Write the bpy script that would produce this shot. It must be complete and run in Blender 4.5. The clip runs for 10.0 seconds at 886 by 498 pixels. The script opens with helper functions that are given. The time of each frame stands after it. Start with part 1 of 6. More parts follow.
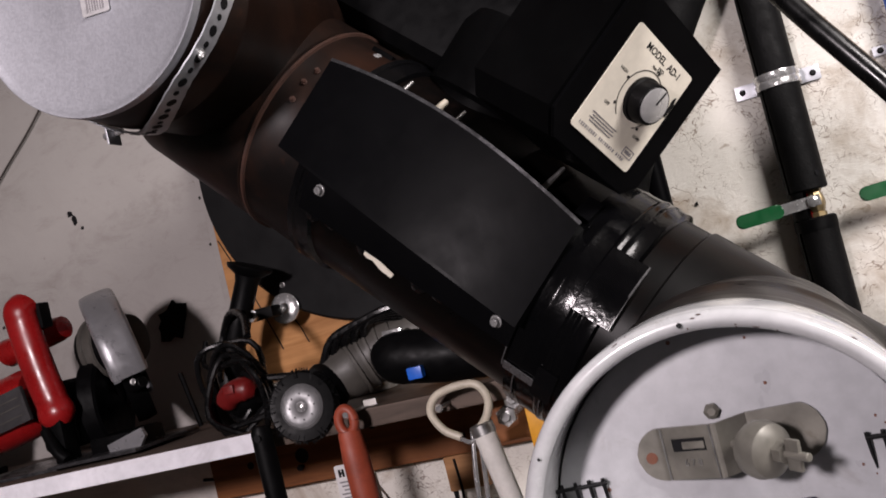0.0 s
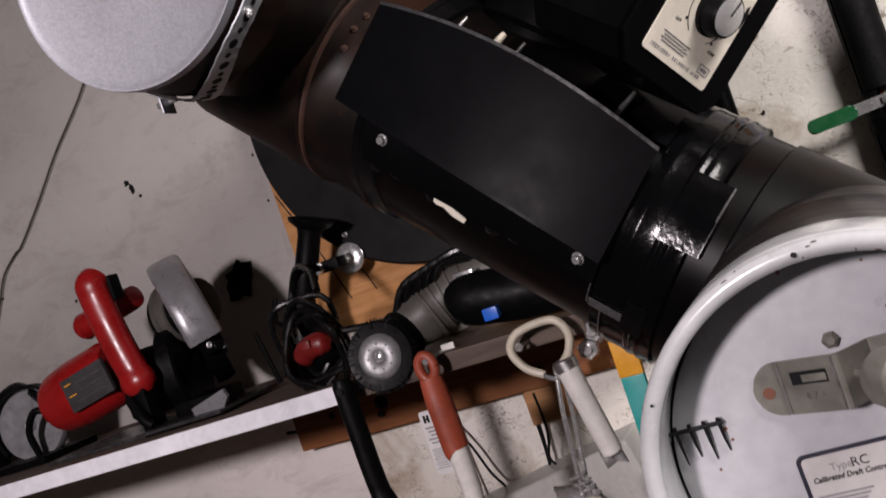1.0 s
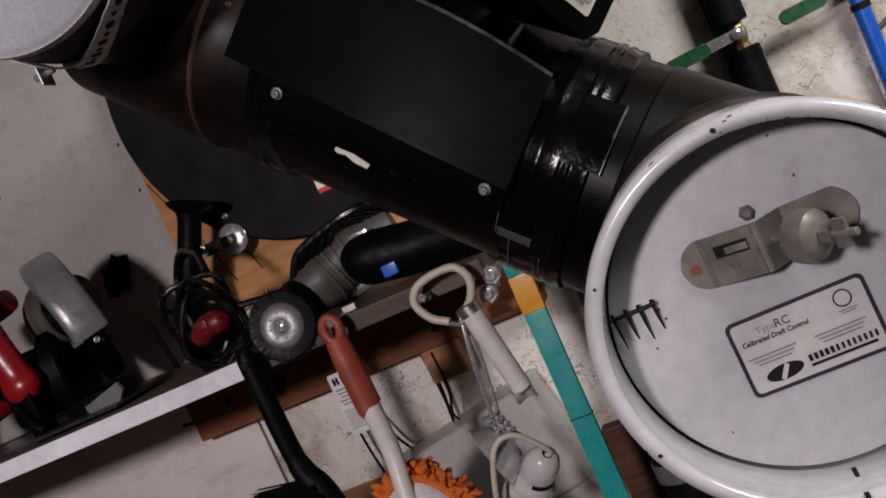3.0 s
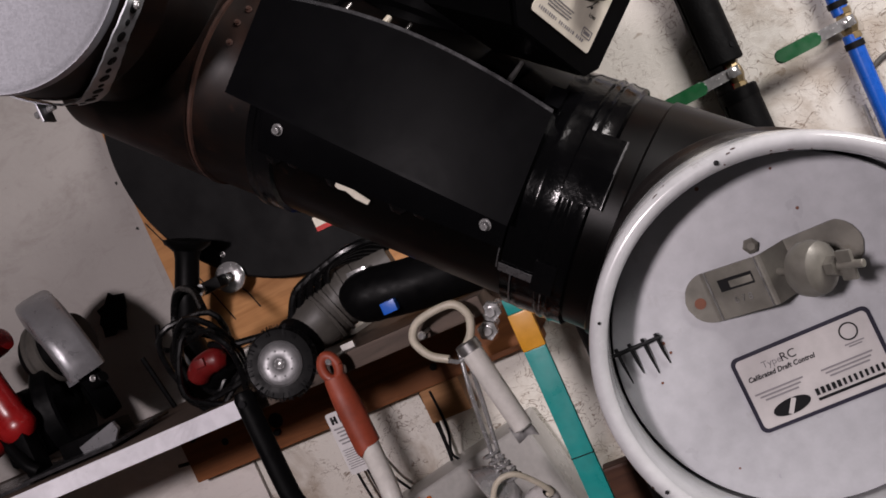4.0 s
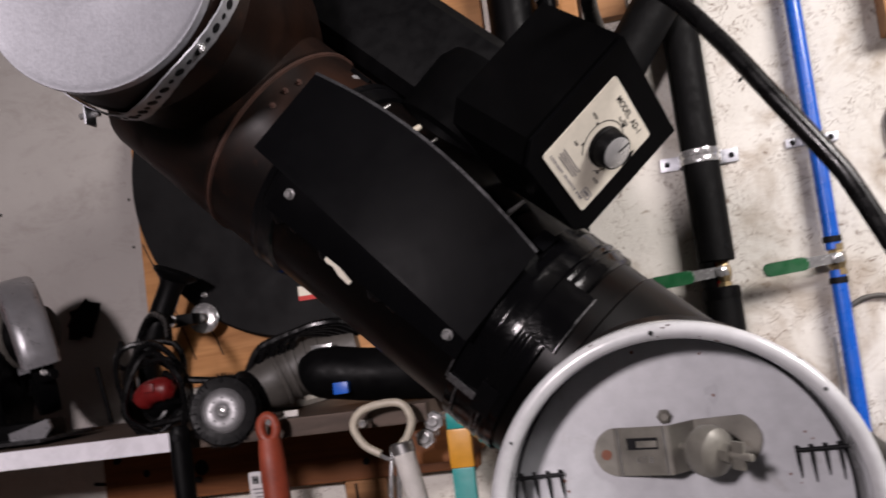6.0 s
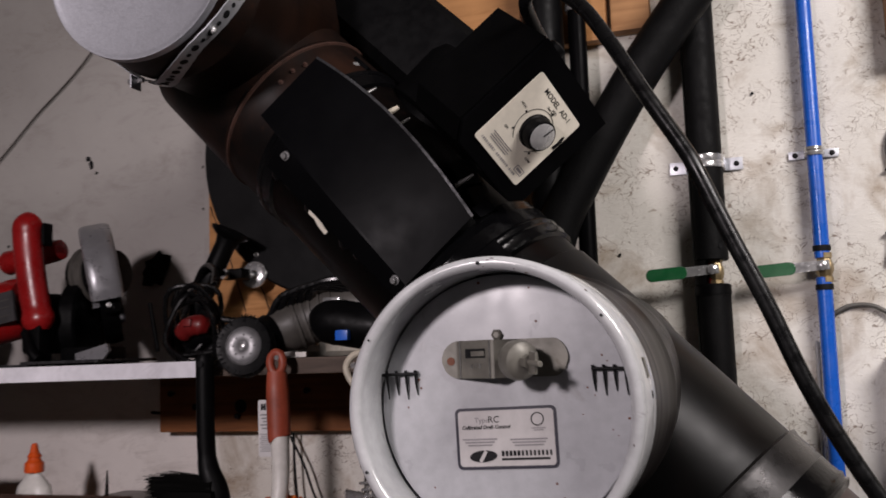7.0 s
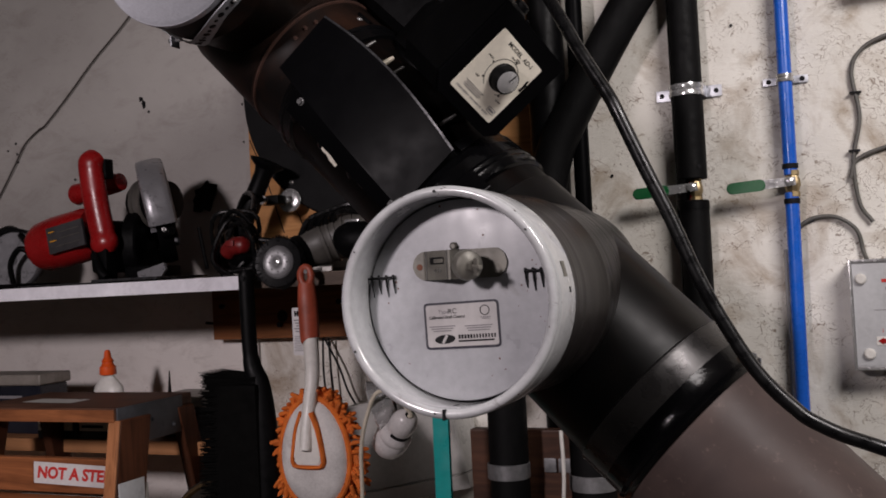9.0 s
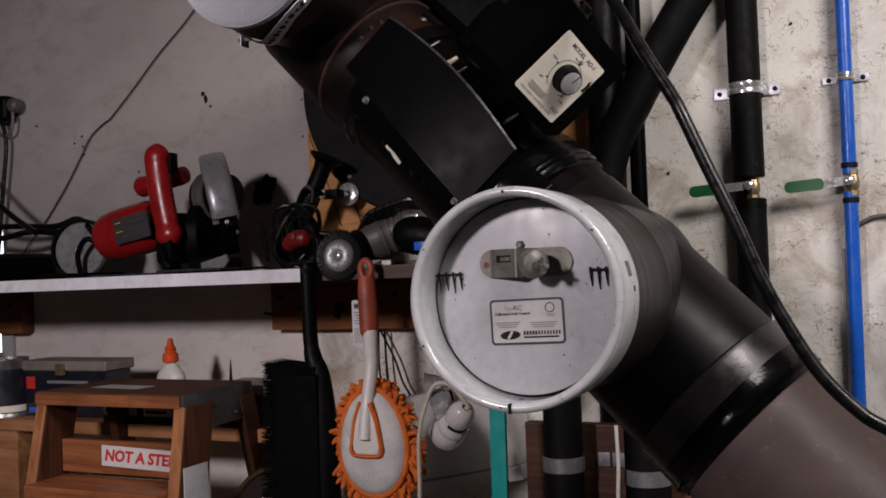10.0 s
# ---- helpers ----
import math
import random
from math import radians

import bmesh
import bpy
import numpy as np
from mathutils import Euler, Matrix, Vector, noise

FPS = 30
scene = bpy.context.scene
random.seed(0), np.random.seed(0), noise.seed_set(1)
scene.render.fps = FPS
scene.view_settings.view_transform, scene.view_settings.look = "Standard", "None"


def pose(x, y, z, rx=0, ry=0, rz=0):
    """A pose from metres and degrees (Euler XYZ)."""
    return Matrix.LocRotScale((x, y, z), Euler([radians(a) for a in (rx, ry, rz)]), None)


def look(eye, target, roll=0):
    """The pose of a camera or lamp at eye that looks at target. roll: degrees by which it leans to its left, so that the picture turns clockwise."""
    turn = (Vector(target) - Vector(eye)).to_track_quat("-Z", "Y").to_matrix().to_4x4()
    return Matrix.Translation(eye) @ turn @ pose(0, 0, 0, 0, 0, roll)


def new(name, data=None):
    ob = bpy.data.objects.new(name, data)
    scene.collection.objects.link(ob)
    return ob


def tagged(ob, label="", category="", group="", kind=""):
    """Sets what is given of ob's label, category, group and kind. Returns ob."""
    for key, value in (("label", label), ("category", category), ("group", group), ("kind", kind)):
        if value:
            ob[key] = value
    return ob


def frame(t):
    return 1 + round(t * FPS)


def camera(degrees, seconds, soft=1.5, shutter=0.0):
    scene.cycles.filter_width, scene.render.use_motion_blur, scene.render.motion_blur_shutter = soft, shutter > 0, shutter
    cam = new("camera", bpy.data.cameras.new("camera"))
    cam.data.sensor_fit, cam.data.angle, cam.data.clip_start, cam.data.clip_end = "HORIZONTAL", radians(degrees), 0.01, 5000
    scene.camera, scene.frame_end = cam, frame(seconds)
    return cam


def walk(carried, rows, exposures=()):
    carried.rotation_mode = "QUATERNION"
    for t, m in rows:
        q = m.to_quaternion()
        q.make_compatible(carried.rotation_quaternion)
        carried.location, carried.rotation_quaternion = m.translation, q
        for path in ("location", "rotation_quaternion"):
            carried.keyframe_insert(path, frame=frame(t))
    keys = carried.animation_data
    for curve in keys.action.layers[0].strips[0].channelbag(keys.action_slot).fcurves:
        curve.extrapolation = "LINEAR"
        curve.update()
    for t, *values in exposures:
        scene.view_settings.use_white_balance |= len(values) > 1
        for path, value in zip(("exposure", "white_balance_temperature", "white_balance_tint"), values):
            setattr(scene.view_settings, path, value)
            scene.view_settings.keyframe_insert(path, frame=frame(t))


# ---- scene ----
cam = camera(49.6, 10.0, soft=1.7, shutter=0.3)
PATH = [
    (0.0, (0.0308, -1.3911, 1.4092), (-0.6118, 0.4996, 1.5204), -13.96),
    (0.5, (0.0362, -1.3765, 1.4324), (-0.6708, 0.4912, 1.5407), -16.05),
    (0.7, (0.0216, -1.3692, 1.4266), (-0.7354, 0.4806, 1.4993), -17.80),
    (1.0, (0.0087, -1.3765, 1.4253), (-0.7662, 0.4672, 1.4285), -19.18),
    (1.2, (0.0142, -1.3862, 1.4240), (-0.7415, 0.4647, 1.3696), -19.35),
    (1.5, (0.0439, -1.3974, 1.4254), (-0.6957, 0.4570, 1.3064), -19.76),
    (1.7, (0.0649, -1.4039, 1.4198), (-0.6781, 0.4465, 1.2644), -20.23),
    (2.0, (0.0612, -1.4047, 1.4194), (-0.7355, 0.4190, 1.2209), -22.23),
    (2.2, (0.0394, -1.4083, 1.4169), (-0.7565, 0.4145, 1.2073), -22.47),
    (2.5, (-0.0008, -1.4031, 1.4160), (-0.7049, 0.4590, 1.2239), -23.38),
    (2.7, (-0.0240, -1.4070, 1.4066), (-0.5978, 0.5015, 1.2372), -24.37),
    (3.8, (-0.0464, -1.4024, 1.3993), (-0.5269, 0.5383, 1.3483), -24.70),
    (4.0, (-0.0432, -1.4047, 1.4004), (-0.5235, 0.5361, 1.3532), -24.64),
    (4.5, (-0.0434, -1.4035, 1.3993), (-0.5335, 0.5351, 1.3596), -24.42),
    (5.0, (-0.0528, -1.4039, 1.3986), (-0.5673, 0.5287, 1.3781), -19.54),
    (5.2, (-0.0473, -1.4057, 1.3997), (-0.5671, 0.5254, 1.4257), -16.43),
    (5.5, (-0.0368, -1.4110, 1.3914), (-0.5598, 0.5168, 1.4923), -10.49),
    (5.8, (-0.0199, -1.4287, 1.3957), (-0.5022, 0.5062, 1.5493), -8.85),
    (6.0, (-0.0199, -1.4536, 1.3860), (-0.4189, 0.4981, 1.5639), -7.64),
    (6.2, (-0.0149, -1.4648, 1.3658), (-0.3229, 0.5013, 1.5644), -5.03),
    (7.3, (0.2454, -1.5825, 1.3049), (-0.5277, 0.2516, 1.5007), -1.29),
    (7.5, (0.2774, -1.5909, 1.3009), (-0.5353, 0.2341, 1.3948), -1.94),
    (8.0, (0.2901, -1.6362, 1.2817), (-0.5354, 0.1852, 1.2507), -2.95),
    (8.5, (0.3136, -1.6822, 1.2828), (-0.4218, 0.1777, 1.2876), -3.38),
    (9.0, (0.3065, -1.7150, 1.2986), (-0.4526, 0.1346, 1.3510), -3.02),
    (9.5, (0.3071, -1.7339, 1.3019), (-0.5125, 0.0895, 1.3587), -2.72),
    (10.0, (0.2976, -1.7475, 1.3056), (-0.5471, 0.0649, 1.3437), -2.33),
]
walk(cam, [(t, look(eye, target, roll)) for t, eye, target, roll in PATH], exposures=[(0, 0), (1.5, -0.25), (2.4, -0.66), (3.8, -0.36), (5.0, -0.2), (5.5, -0.02), (6.2, -0.22), (6.8, -0.46), (8, -0.76), (10, -0.72)])

# ---- light ----
world = bpy.data.worlds.new("world")
scene.world = world
world.use_nodes = True
world.node_tree.nodes["Background"].inputs[0].default_value = (0.75, 0.8, 0.9, 1)
world.node_tree.nodes["Background"].inputs[1].default_value = 0.008


def area_lamp(name, eye, target, sx, sy, watts, color):
    data = bpy.data.lights.new(name, "AREA")
    data.shape, data.size, data.size_y, data.energy, data.color = "RECTANGLE", sx, sy, watts, color
    ob = new(name, data)
    ob.matrix_world = look(eye, target)
    return ob


work = bpy.data.lights.new("work_lamp", "SPOT")
work.energy, work.spot_size, work.spot_blend, work.shadow_soft_size, work.color = 182, radians(88), 1.0, 0.10, (1.0, 0.88, 0.915)
new("work_lamp", work).matrix_world = look((-0.53, -2.60, 1.87), (-0.88, 0, 0.72))
area_lamp("lamp_right", (1.12, -1.36, 2.25), (0.1, -0.1, 1.4), 0.7, 0.4, 43, (1.0, 0.925, 0.915))

# ---- materials ----
def shader(name):
    m = bpy.data.materials.new(name)
    m.use_nodes = True
    nt = m.node_tree
    return m, nt, nt.nodes["Principled BSDF"]


def node(nt, kind, **values):
    n = nt.nodes.new(kind)
    for key, value in values.items():
        n.inputs[key.replace("_", " ")].default_value = value
    return n


def ramp(nt, fac, stops):
    n = nt.nodes.new("ShaderNodeValToRGB")
    el = n.color_ramp.elements
    while len(el) < len(stops):
        el.new(0.5)
    for e, (p, c) in zip(el, stops):
        e.position, e.color = p, (*c, 1) if len(c) == 3 else c
    nt.links.new(fac, n.inputs[0])
    return n.outputs[0]


def coords(nt, sx=1, sy=1, sz=1):
    c = nt.nodes.new("ShaderNodeTexCoord")
    mp = nt.nodes.new("ShaderNodeMapping")
    mp.inputs["Scale"].default_value = (sx, sy, sz)
    nt.links.new(c.outputs["Object"], mp.inputs[0])
    return mp.outputs[0]


def mixed(nt, fac, a, b, mode="MIX"):
    n = nt.nodes.new("ShaderNodeMix")
    n.data_type, n.blend_type = "RGBA", mode
    for sock, val in ((n.inputs[0], fac), (n.inputs[6], a), (n.inputs[7], b)):
        if isinstance(val, (int, float)):
            sock.default_value = val
        elif isinstance(val, tuple):
            sock.default_value = (*val, 1)
        else:
            nt.links.new(val, sock)
    return n.outputs[2]


def noise_out(nt, co, scale, detail=4, rough=0.55, distort=0.0):
    n = node(nt, "ShaderNodeTexNoise", Scale=scale, Detail=detail, Roughness=rough, Distortion=distort)
    nt.links.new(co, n.inputs["Vector"])
    return n.outputs[0]


def bumped(nt, bs, height, strength, dist=0.002):
    b = node(nt, "ShaderNodeBump", Strength=strength, Distance=dist)
    nt.links.new(height, b.inputs["Height"])
    nt.links.new(b.outputs[0], bs.inputs["Normal"])


def paint(name, color, rough=0.5, metal=0.0, vary=0.25, scale=9, fine=120, bump=0.15, dist=0.001, dirt=None, amount=0.5, dirt_scale=14, coat=0.0, stretch=(1, 1, 1), spec=0.5, rv=0.12):
    """A surface with two scales of variation, and optional specks of dirt."""
    m, nt, bs = shader(name)
    co = coords(nt, *stretch)
    lo = tuple(c * (1 - vary) for c in color)
    hi = tuple(min(1, c * (1 + vary * 0.6)) for c in color)
    col = ramp(nt, noise_out(nt, co, scale, 5), [(0.3, lo), (0.72, hi)])
    small = noise_out(nt, co, fine, 3)
    col = mixed(nt, 0.25, col, ramp(nt, small, [(0.35, tuple(c * 0.7 for c in color)), (0.65, hi)]))
    if dirt:
        spots = ramp(nt, noise_out(nt, co, dirt_scale, 6, 0.7, 0.6), [(0.60, (0, 0, 0)), (0.74, (amount, amount, amount))])
        col = mixed(nt, spots, col, dirt)
    nt.links.new(col, bs.inputs["Base Color"])
    r = ramp(nt, noise_out(nt, co, scale * 2.3, 4), [(0.3, (max(rough - rv, 0.03),) * 3), (0.7, (min(rough + rv, 1),) * 3)])
    nt.links.new(r, bs.inputs["Roughness"])
    bs.inputs["Metallic"].default_value = metal
    bs.inputs["Specular IOR Level"].default_value = spec
    bs.inputs["Coat Weight"].default_value = coat
    if bump:
        bumped(nt, bs, small, bump, dist)
    return m


def wood(name, dark, light, axis=0, rough=0.6, grain=60):
    m, nt, bs = shader(name)
    st = [grain] * 3
    st[axis] = 3
    co = coords(nt, *st)
    g = noise_out(nt, co, 1.0, 6, 0.6, 1.2)
    col = ramp(nt, g, [(0.25, dark), (0.55, light), (0.8, tuple(c * 1.15 for c in light))])
    blot = noise_out(nt, coords(nt), 7, 4)
    col = mixed(nt, ramp(nt, blot, [(0.42, (0, 0, 0)), (0.75, (0.55,) * 3)]), col, tuple(c * 0.55 for c in dark))
    nt.links.new(col, bs.inputs["Base Color"])
    bs.inputs["Specular IOR Level"].default_value = 0.22
    bs.inputs["Roughness"].default_value = rough
    bumped(nt, bs, g, 0.3, 0.001)
    return m


def osb_paint(name):
    """White paint over pressed flakes, with scuffs and brown stains."""
    m, nt, bs = shader(name)
    co = coords(nt, 16, 16, 20)
    v = node(nt, "ShaderNodeTexVoronoi", Scale=1.6)
    v.feature = "F1"
    warp = node(nt, "ShaderNodeTexNoise", Scale=1.4, Detail=3)
    nt.links.new(co, warp.inputs["Vector"])
    w = mixed(nt, 0.55, co, warp.outputs[1], "ADD")
    nt.links.new(w, v.inputs["Vector"])
    flat = coords(nt)
    base = ramp(nt, noise_out(nt, flat, 3.2, 6), [(0.3, (0.64, 0.61, 0.55)), (0.7, (0.80, 0.775, 0.715))])
    scuff = noise_out(nt, coords(nt, 26, 26, 40), 1.3, 7, 0.7, 2.2)
    base = mixed(nt, ramp(nt, scuff, [(0.60, (0, 0, 0)), (0.69, (0.7,) * 3)]), base, (0.26, 0.20, 0.14))
    stain = noise_out(nt, flat, 6.5, 5, 0.65, 1.0)
    base = mixed(nt, ramp(nt, stain, [(0.53, (0, 0, 0)), (0.72, (0.8,) * 3)]), base, (0.30, 0.22, 0.14))
    line = noise_out(nt, coords(nt, 1.0, 1.0, 1.15), 40, 2, 0.5, 1.6)
    line = ramp(nt, line, [(0.482, (0, 0, 0)), (0.495, (1, 1, 1)), (0.505, (1, 1, 1)), (0.518, (0, 0, 0))])
    where = ramp(nt, noise_out(nt, flat, 15, 3), [(0.45, (0, 0, 0)), (0.54, (0.9,) * 3)])
    base = mixed(nt, mixed(nt, 1.0, line, where, "MULTIPLY"), base, (0.20, 0.145, 0.105))
    # soot and old glue gather on the right, round the pipes and cables
    axes = nt.nodes.new("ShaderNodeSeparateXYZ")
    nt.links.new(flat, axes.inputs[0])
    along_x = ramp(nt, axes.outputs[0], [(0.10, (0.12,) * 3), (0.30, (1, 1, 1))])
    soot = ramp(nt, noise_out(nt, flat, 9, 6, 0.7, 0.8), [(0.43, (0, 0, 0)), (0.66, (0.9,) * 3)])
    base = mixed(nt, mixed(nt, 1.0, soot, along_x, "MULTIPLY"), base, (0.17, 0.13, 0.09))
    hook = noise_out(nt, coords(nt, 1, 1, 0.8), 62, 1, 0.4, 2.4)
    hook = ramp(nt, hook, [(0.46, (0, 0, 0)), (0.485, (1, 1, 1)), (0.515, (1, 1, 1)), (0.54, (0, 0, 0))])
    spot = ramp(nt, noise_out(nt, flat, 30, 3), [(0.50, (0, 0, 0)), (0.58, (0.9,) * 3)])
    base = mixed(nt, mixed(nt, 1.0, mixed(nt, 1.0, hook, spot, "MULTIPLY"), along_x, "MULTIPLY"), base, (0.11, 0.07, 0.045))
    nt.links.new(base, bs.inputs["Base Color"])
    bs.inputs["Roughness"].default_value = 0.5
    h = mixed(nt, 0.5, v.outputs["Color"], scuff)
    bumped(nt, bs, h, 0.5, 0.004)
    return m


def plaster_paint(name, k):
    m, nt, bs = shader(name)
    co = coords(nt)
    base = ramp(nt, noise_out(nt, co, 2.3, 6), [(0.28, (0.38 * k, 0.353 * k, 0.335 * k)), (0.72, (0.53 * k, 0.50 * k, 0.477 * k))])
    base = mixed(nt, ramp(nt, noise_out(nt, co, 38, 5, 0.7, 0.4), [(0.655, (0, 0, 0)), (0.74, (0.6,) * 3)]), base, (0.2, 0.17, 0.15))
    base = mixed(nt, ramp(nt, noise_out(nt, coords(nt, 3, 3, 9), 2.0, 6, 0.7, 2.0), [(0.60, (0, 0, 0)), (0.70, (0.35,) * 3)]), base, (0.3, 0.27, 0.24))
    line = noise_out(nt, coords(nt, 1.0, 1.0, 2.2), 13, 3, 0.55, 1.8)
    line = ramp(nt, line, [(0.490, (0, 0, 0)), (0.498, (1, 1, 1)), (0.502, (1, 1, 1)), (0.510, (0, 0, 0))])
    where = ramp(nt, noise_out(nt, co, 8, 3), [(0.54, (0, 0, 0)), (0.64, (0.5,) * 3)])
    base = mixed(nt, mixed(nt, 1.0, line, where, "MULTIPLY"), base, (0.2, 0.17, 0.15))
    smear = ramp(nt, noise_out(nt, coords(nt, 1, 1, 2), 9, 7, 0.75, 0.5), [(0.50, (0, 0, 0)), (0.74, (0.6,) * 3)])
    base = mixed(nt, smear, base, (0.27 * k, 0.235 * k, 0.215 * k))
    nt.links.new(base, bs.inputs["Base Color"])
    bs.inputs["Roughness"].default_value = 0.55
    bumped(nt, bs, noise_out(nt, co, 60, 5), 0.25, 0.002)
    return m


def galvanised(name, tint=(0.62, 0.63, 0.67), rough=0.38, scale=170):
    m, nt, bs = shader(name)
    co = coords(nt)
    v = node(nt, "ShaderNodeTexVoronoi", Scale=scale)
    nt.links.new(co, v.inputs["Vector"])
    gray = nt.nodes.new("ShaderNodeRGBToBW")
    nt.links.new(v.outputs["Color"], gray.inputs[0])
    col = ramp(nt, gray.outputs[0], [(0.2, tuple(c * 0.93 for c in tint)), (0.8, tint)])
    col = mixed(nt, ramp(nt, noise_out(nt, co, 11, 5), [(0.45, (0, 0, 0)), (0.8, (0.4,) * 3)]), col, tuple(c * 0.6 for c in tint))
    nt.links.new(col, bs.inputs["Base Color"])
    nt.links.new(ramp(nt, gray.outputs[0], [(0.0, (rough - 0.03,) * 3), (1.0, (rough + 0.04,) * 3)]), bs.inputs["Roughness"])
    bs.inputs["Metallic"].default_value = 0.7
    bumped(nt, bs, gray.outputs[0], 0.03, 0.0004)
    return m


def stove_pipe(name, cool, rust, rough, share, spec=0.2):
    """Blued steel pipe, browned by heat in cloudy patches."""
    m, nt, bs = shader(name)
    co = coords(nt)
    cloud = noise_out(nt, co, 5.5, 5, 0.6, 0.8)
    col = mixed(nt, ramp(nt, cloud, [(0.62 - share, (0, 0, 0)), (0.95 - share, (1, 1, 1))]), cool, rust)
    speck = noise_out(nt, co, 90, 4, 0.7)
    col = mixed(nt, ramp(nt, speck, [(0.6, (0, 0, 0)), (0.78, (0.4,) * 3)]), col, tuple(c * 2.2 for c in rust))
    nt.links.new(col, bs.inputs["Base Color"])
    nt.links.new(ramp(nt, noise_out(nt, co, 16, 5), [(0.3, (rough - 0.08,) * 3), (0.75, (rough + 0.08,) * 3)]), bs.inputs["Roughness"])
    bs.inputs["Metallic"].default_value = 0.0
    bs.inputs["Specular IOR Level"].default_value = spec
    bumped(nt, bs, speck, 0.12, 0.0006)
    return m


def foil(name, color, rough):
    m, nt, bs = shader(name)
    co = coords(nt)
    w = noise_out(nt, co, 80, 5, 0.7, 2.0)
    nt.links.new(ramp(nt, noise_out(nt, co, 20, 4), [(0.3, tuple(c * 0.6 for c in color)), (0.7, color)]), bs.inputs["Base Color"])
    bs.inputs["Roughness"].default_value = rough
    bs.inputs["Specular IOR Level"].default_value = 0.28
    bumped(nt, bs, w, 0.3, 0.0016)
    return m


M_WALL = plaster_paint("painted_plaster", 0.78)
# same plaster paint, base colour scaled nearly twice as high
M_WALLLOW = plaster_paint("paler_painted_plaster", 1.5)
M_OSB = osb_paint("painted_osb")
# this colour sets how much light the unseen walls and ceiling return
M_ROOM = paint("unseen_room_paint", (0.20, 0.185, 0.175), 0.8, scale=3)
M_FLOOR = paint("concrete", (0.14, 0.13, 0.125), 0.8, scale=4, bump=0.4, dirt=(0.08, 0.07, 0.06))
M_PLY = wood("plywood", (0.30, 0.13, 0.045), (0.50, 0.25, 0.10), 0, 0.45, 34)
M_LEDGER = wood("ledger_wood", (0.08, 0.026, 0.009), (0.20, 0.075, 0.027), 0, 0.6, 50)
M_BOARD = wood("pine_board", (0.26, 0.12, 0.05), (0.42, 0.22, 0.10), 0, 0.6, 45)
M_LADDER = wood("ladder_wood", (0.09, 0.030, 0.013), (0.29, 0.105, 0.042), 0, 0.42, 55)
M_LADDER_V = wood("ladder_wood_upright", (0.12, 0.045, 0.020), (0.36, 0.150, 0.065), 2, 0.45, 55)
# darker copy of the ladder wood: grime plus the rails' shade in its colour
M_LADDER_R = wood("ladder_wood_shade_grime", (0.020, 0.007, 0.004), (0.075, 0.026, 0.012), 2, 0.5, 55)
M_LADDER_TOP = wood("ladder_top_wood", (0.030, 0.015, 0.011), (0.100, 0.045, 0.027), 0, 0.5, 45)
M_BENCH = wood("bench_wood", (0.20, 0.090, 0.038), (0.40, 0.190, 0.085), 0, 0.6, 40)
M_SHELF = wood("shelf_wood", (0.05, 0.038, 0.031), (0.12, 0.088, 0.07), 0, 0.6, 40)
M_SHELFEDGE = paint("shelf_edge_paint", (0.80, 0.79, 0.84), 0.35, vary=0.2, scale=10, fine=60, bump=0.3, dirt=(0.35, 0.33, 0.34), amount=0.5, dirt_scale=11)
M_BLACK = paint("black_paint", (0.0022, 0.0022, 0.0024), 0.42, vary=0.3, scale=14, dirt=(0.005, 0.0045, 0.004), amount=0.4, spec=0.035)
M_PANEL = paint("black_satin", (0.0023, 0.0023, 0.0027), 0.38, vary=0.15, scale=12, bump=0.06, dirt=(0.007, 0.006, 0.0055), amount=0.3, dirt_scale=9, spec=0.036, rv=0.07)
M_DISC = paint("dull_black", (0.004, 0.004, 0.0045), 0.65, vary=0.15, scale=10, spec=0.2)
M_TEE = stove_pipe("heat_browned_steel", (0.0042, 0.0032, 0.003), (0.0225, 0.0090, 0.0050), 0.42, 0.22, 0.17)
M_PIPE = stove_pipe("blued_steel", (0.0016, 0.0014, 0.0014), (0.009, 0.004, 0.0026), 0.34, 0.11, 0.09)
M_BARREL = paint("spun_blued_steel", (0.0145, 0.0125, 0.0122), 0.36, vary=0.3, scale=2.2, fine=14, bump=0.04, dirt=(0.040, 0.033, 0.030), amount=0.4, dirt_scale=3, stretch=(1.5, 26, 1.5), spec=0.28)
M_SLEEVE = stove_pipe("satin_blued_steel", (0.0032, 0.003, 0.003), (0.009, 0.0066, 0.0058), 0.36, 0.11, 0.11)
M_LOWER = stove_pipe("brown_steel", (0.055, 0.040, 0.037), (0.105, 0.074, 0.065), 0.48, 0.2, 0.14)
M_TAPE = foil("black_foil_tape", (0.003, 0.003, 0.0035), 0.09)
M_TAPEGLOSS = paint("glossy_black_tape", (0.0018, 0.0018, 0.0021), 0.14, vary=0.2, scale=20, fine=190, bump=0.3, dist=0.0008, spec=0.14, rv=0.06)
M_TAPEEDGE = paint("tape_edge", (0.06, 0.06, 0.062), 0.3, vary=0.5, scale=60, fine=150, bump=0.3, dirt=(0.01, 0.01, 0.01), amount=0.7, dirt_scale=60)
M_COLLAR = paint("grey_collar", (0.032, 0.030, 0.030), 0.3, metal=0.6, vary=0.3, scale=15, dirt=(0.03, 0.027, 0.024), amount=0.6)
M_ENAMEL = paint("chipped_white_enamel", (0.46, 0.465, 0.475), 0.2, vary=0.22, scale=14, bump=0.03, dirt=(0.12, 0.10, 0.09), amount=0.85, dirt_scale=34, coat=0.3)
M_GATE = paint("grey_enamel", (0.405, 0.41, 0.43), 0.36, vary=0.17, scale=13, bump=0.06, dirt=(0.20, 0.18, 0.165), amount=0.5, dirt_scale=26)
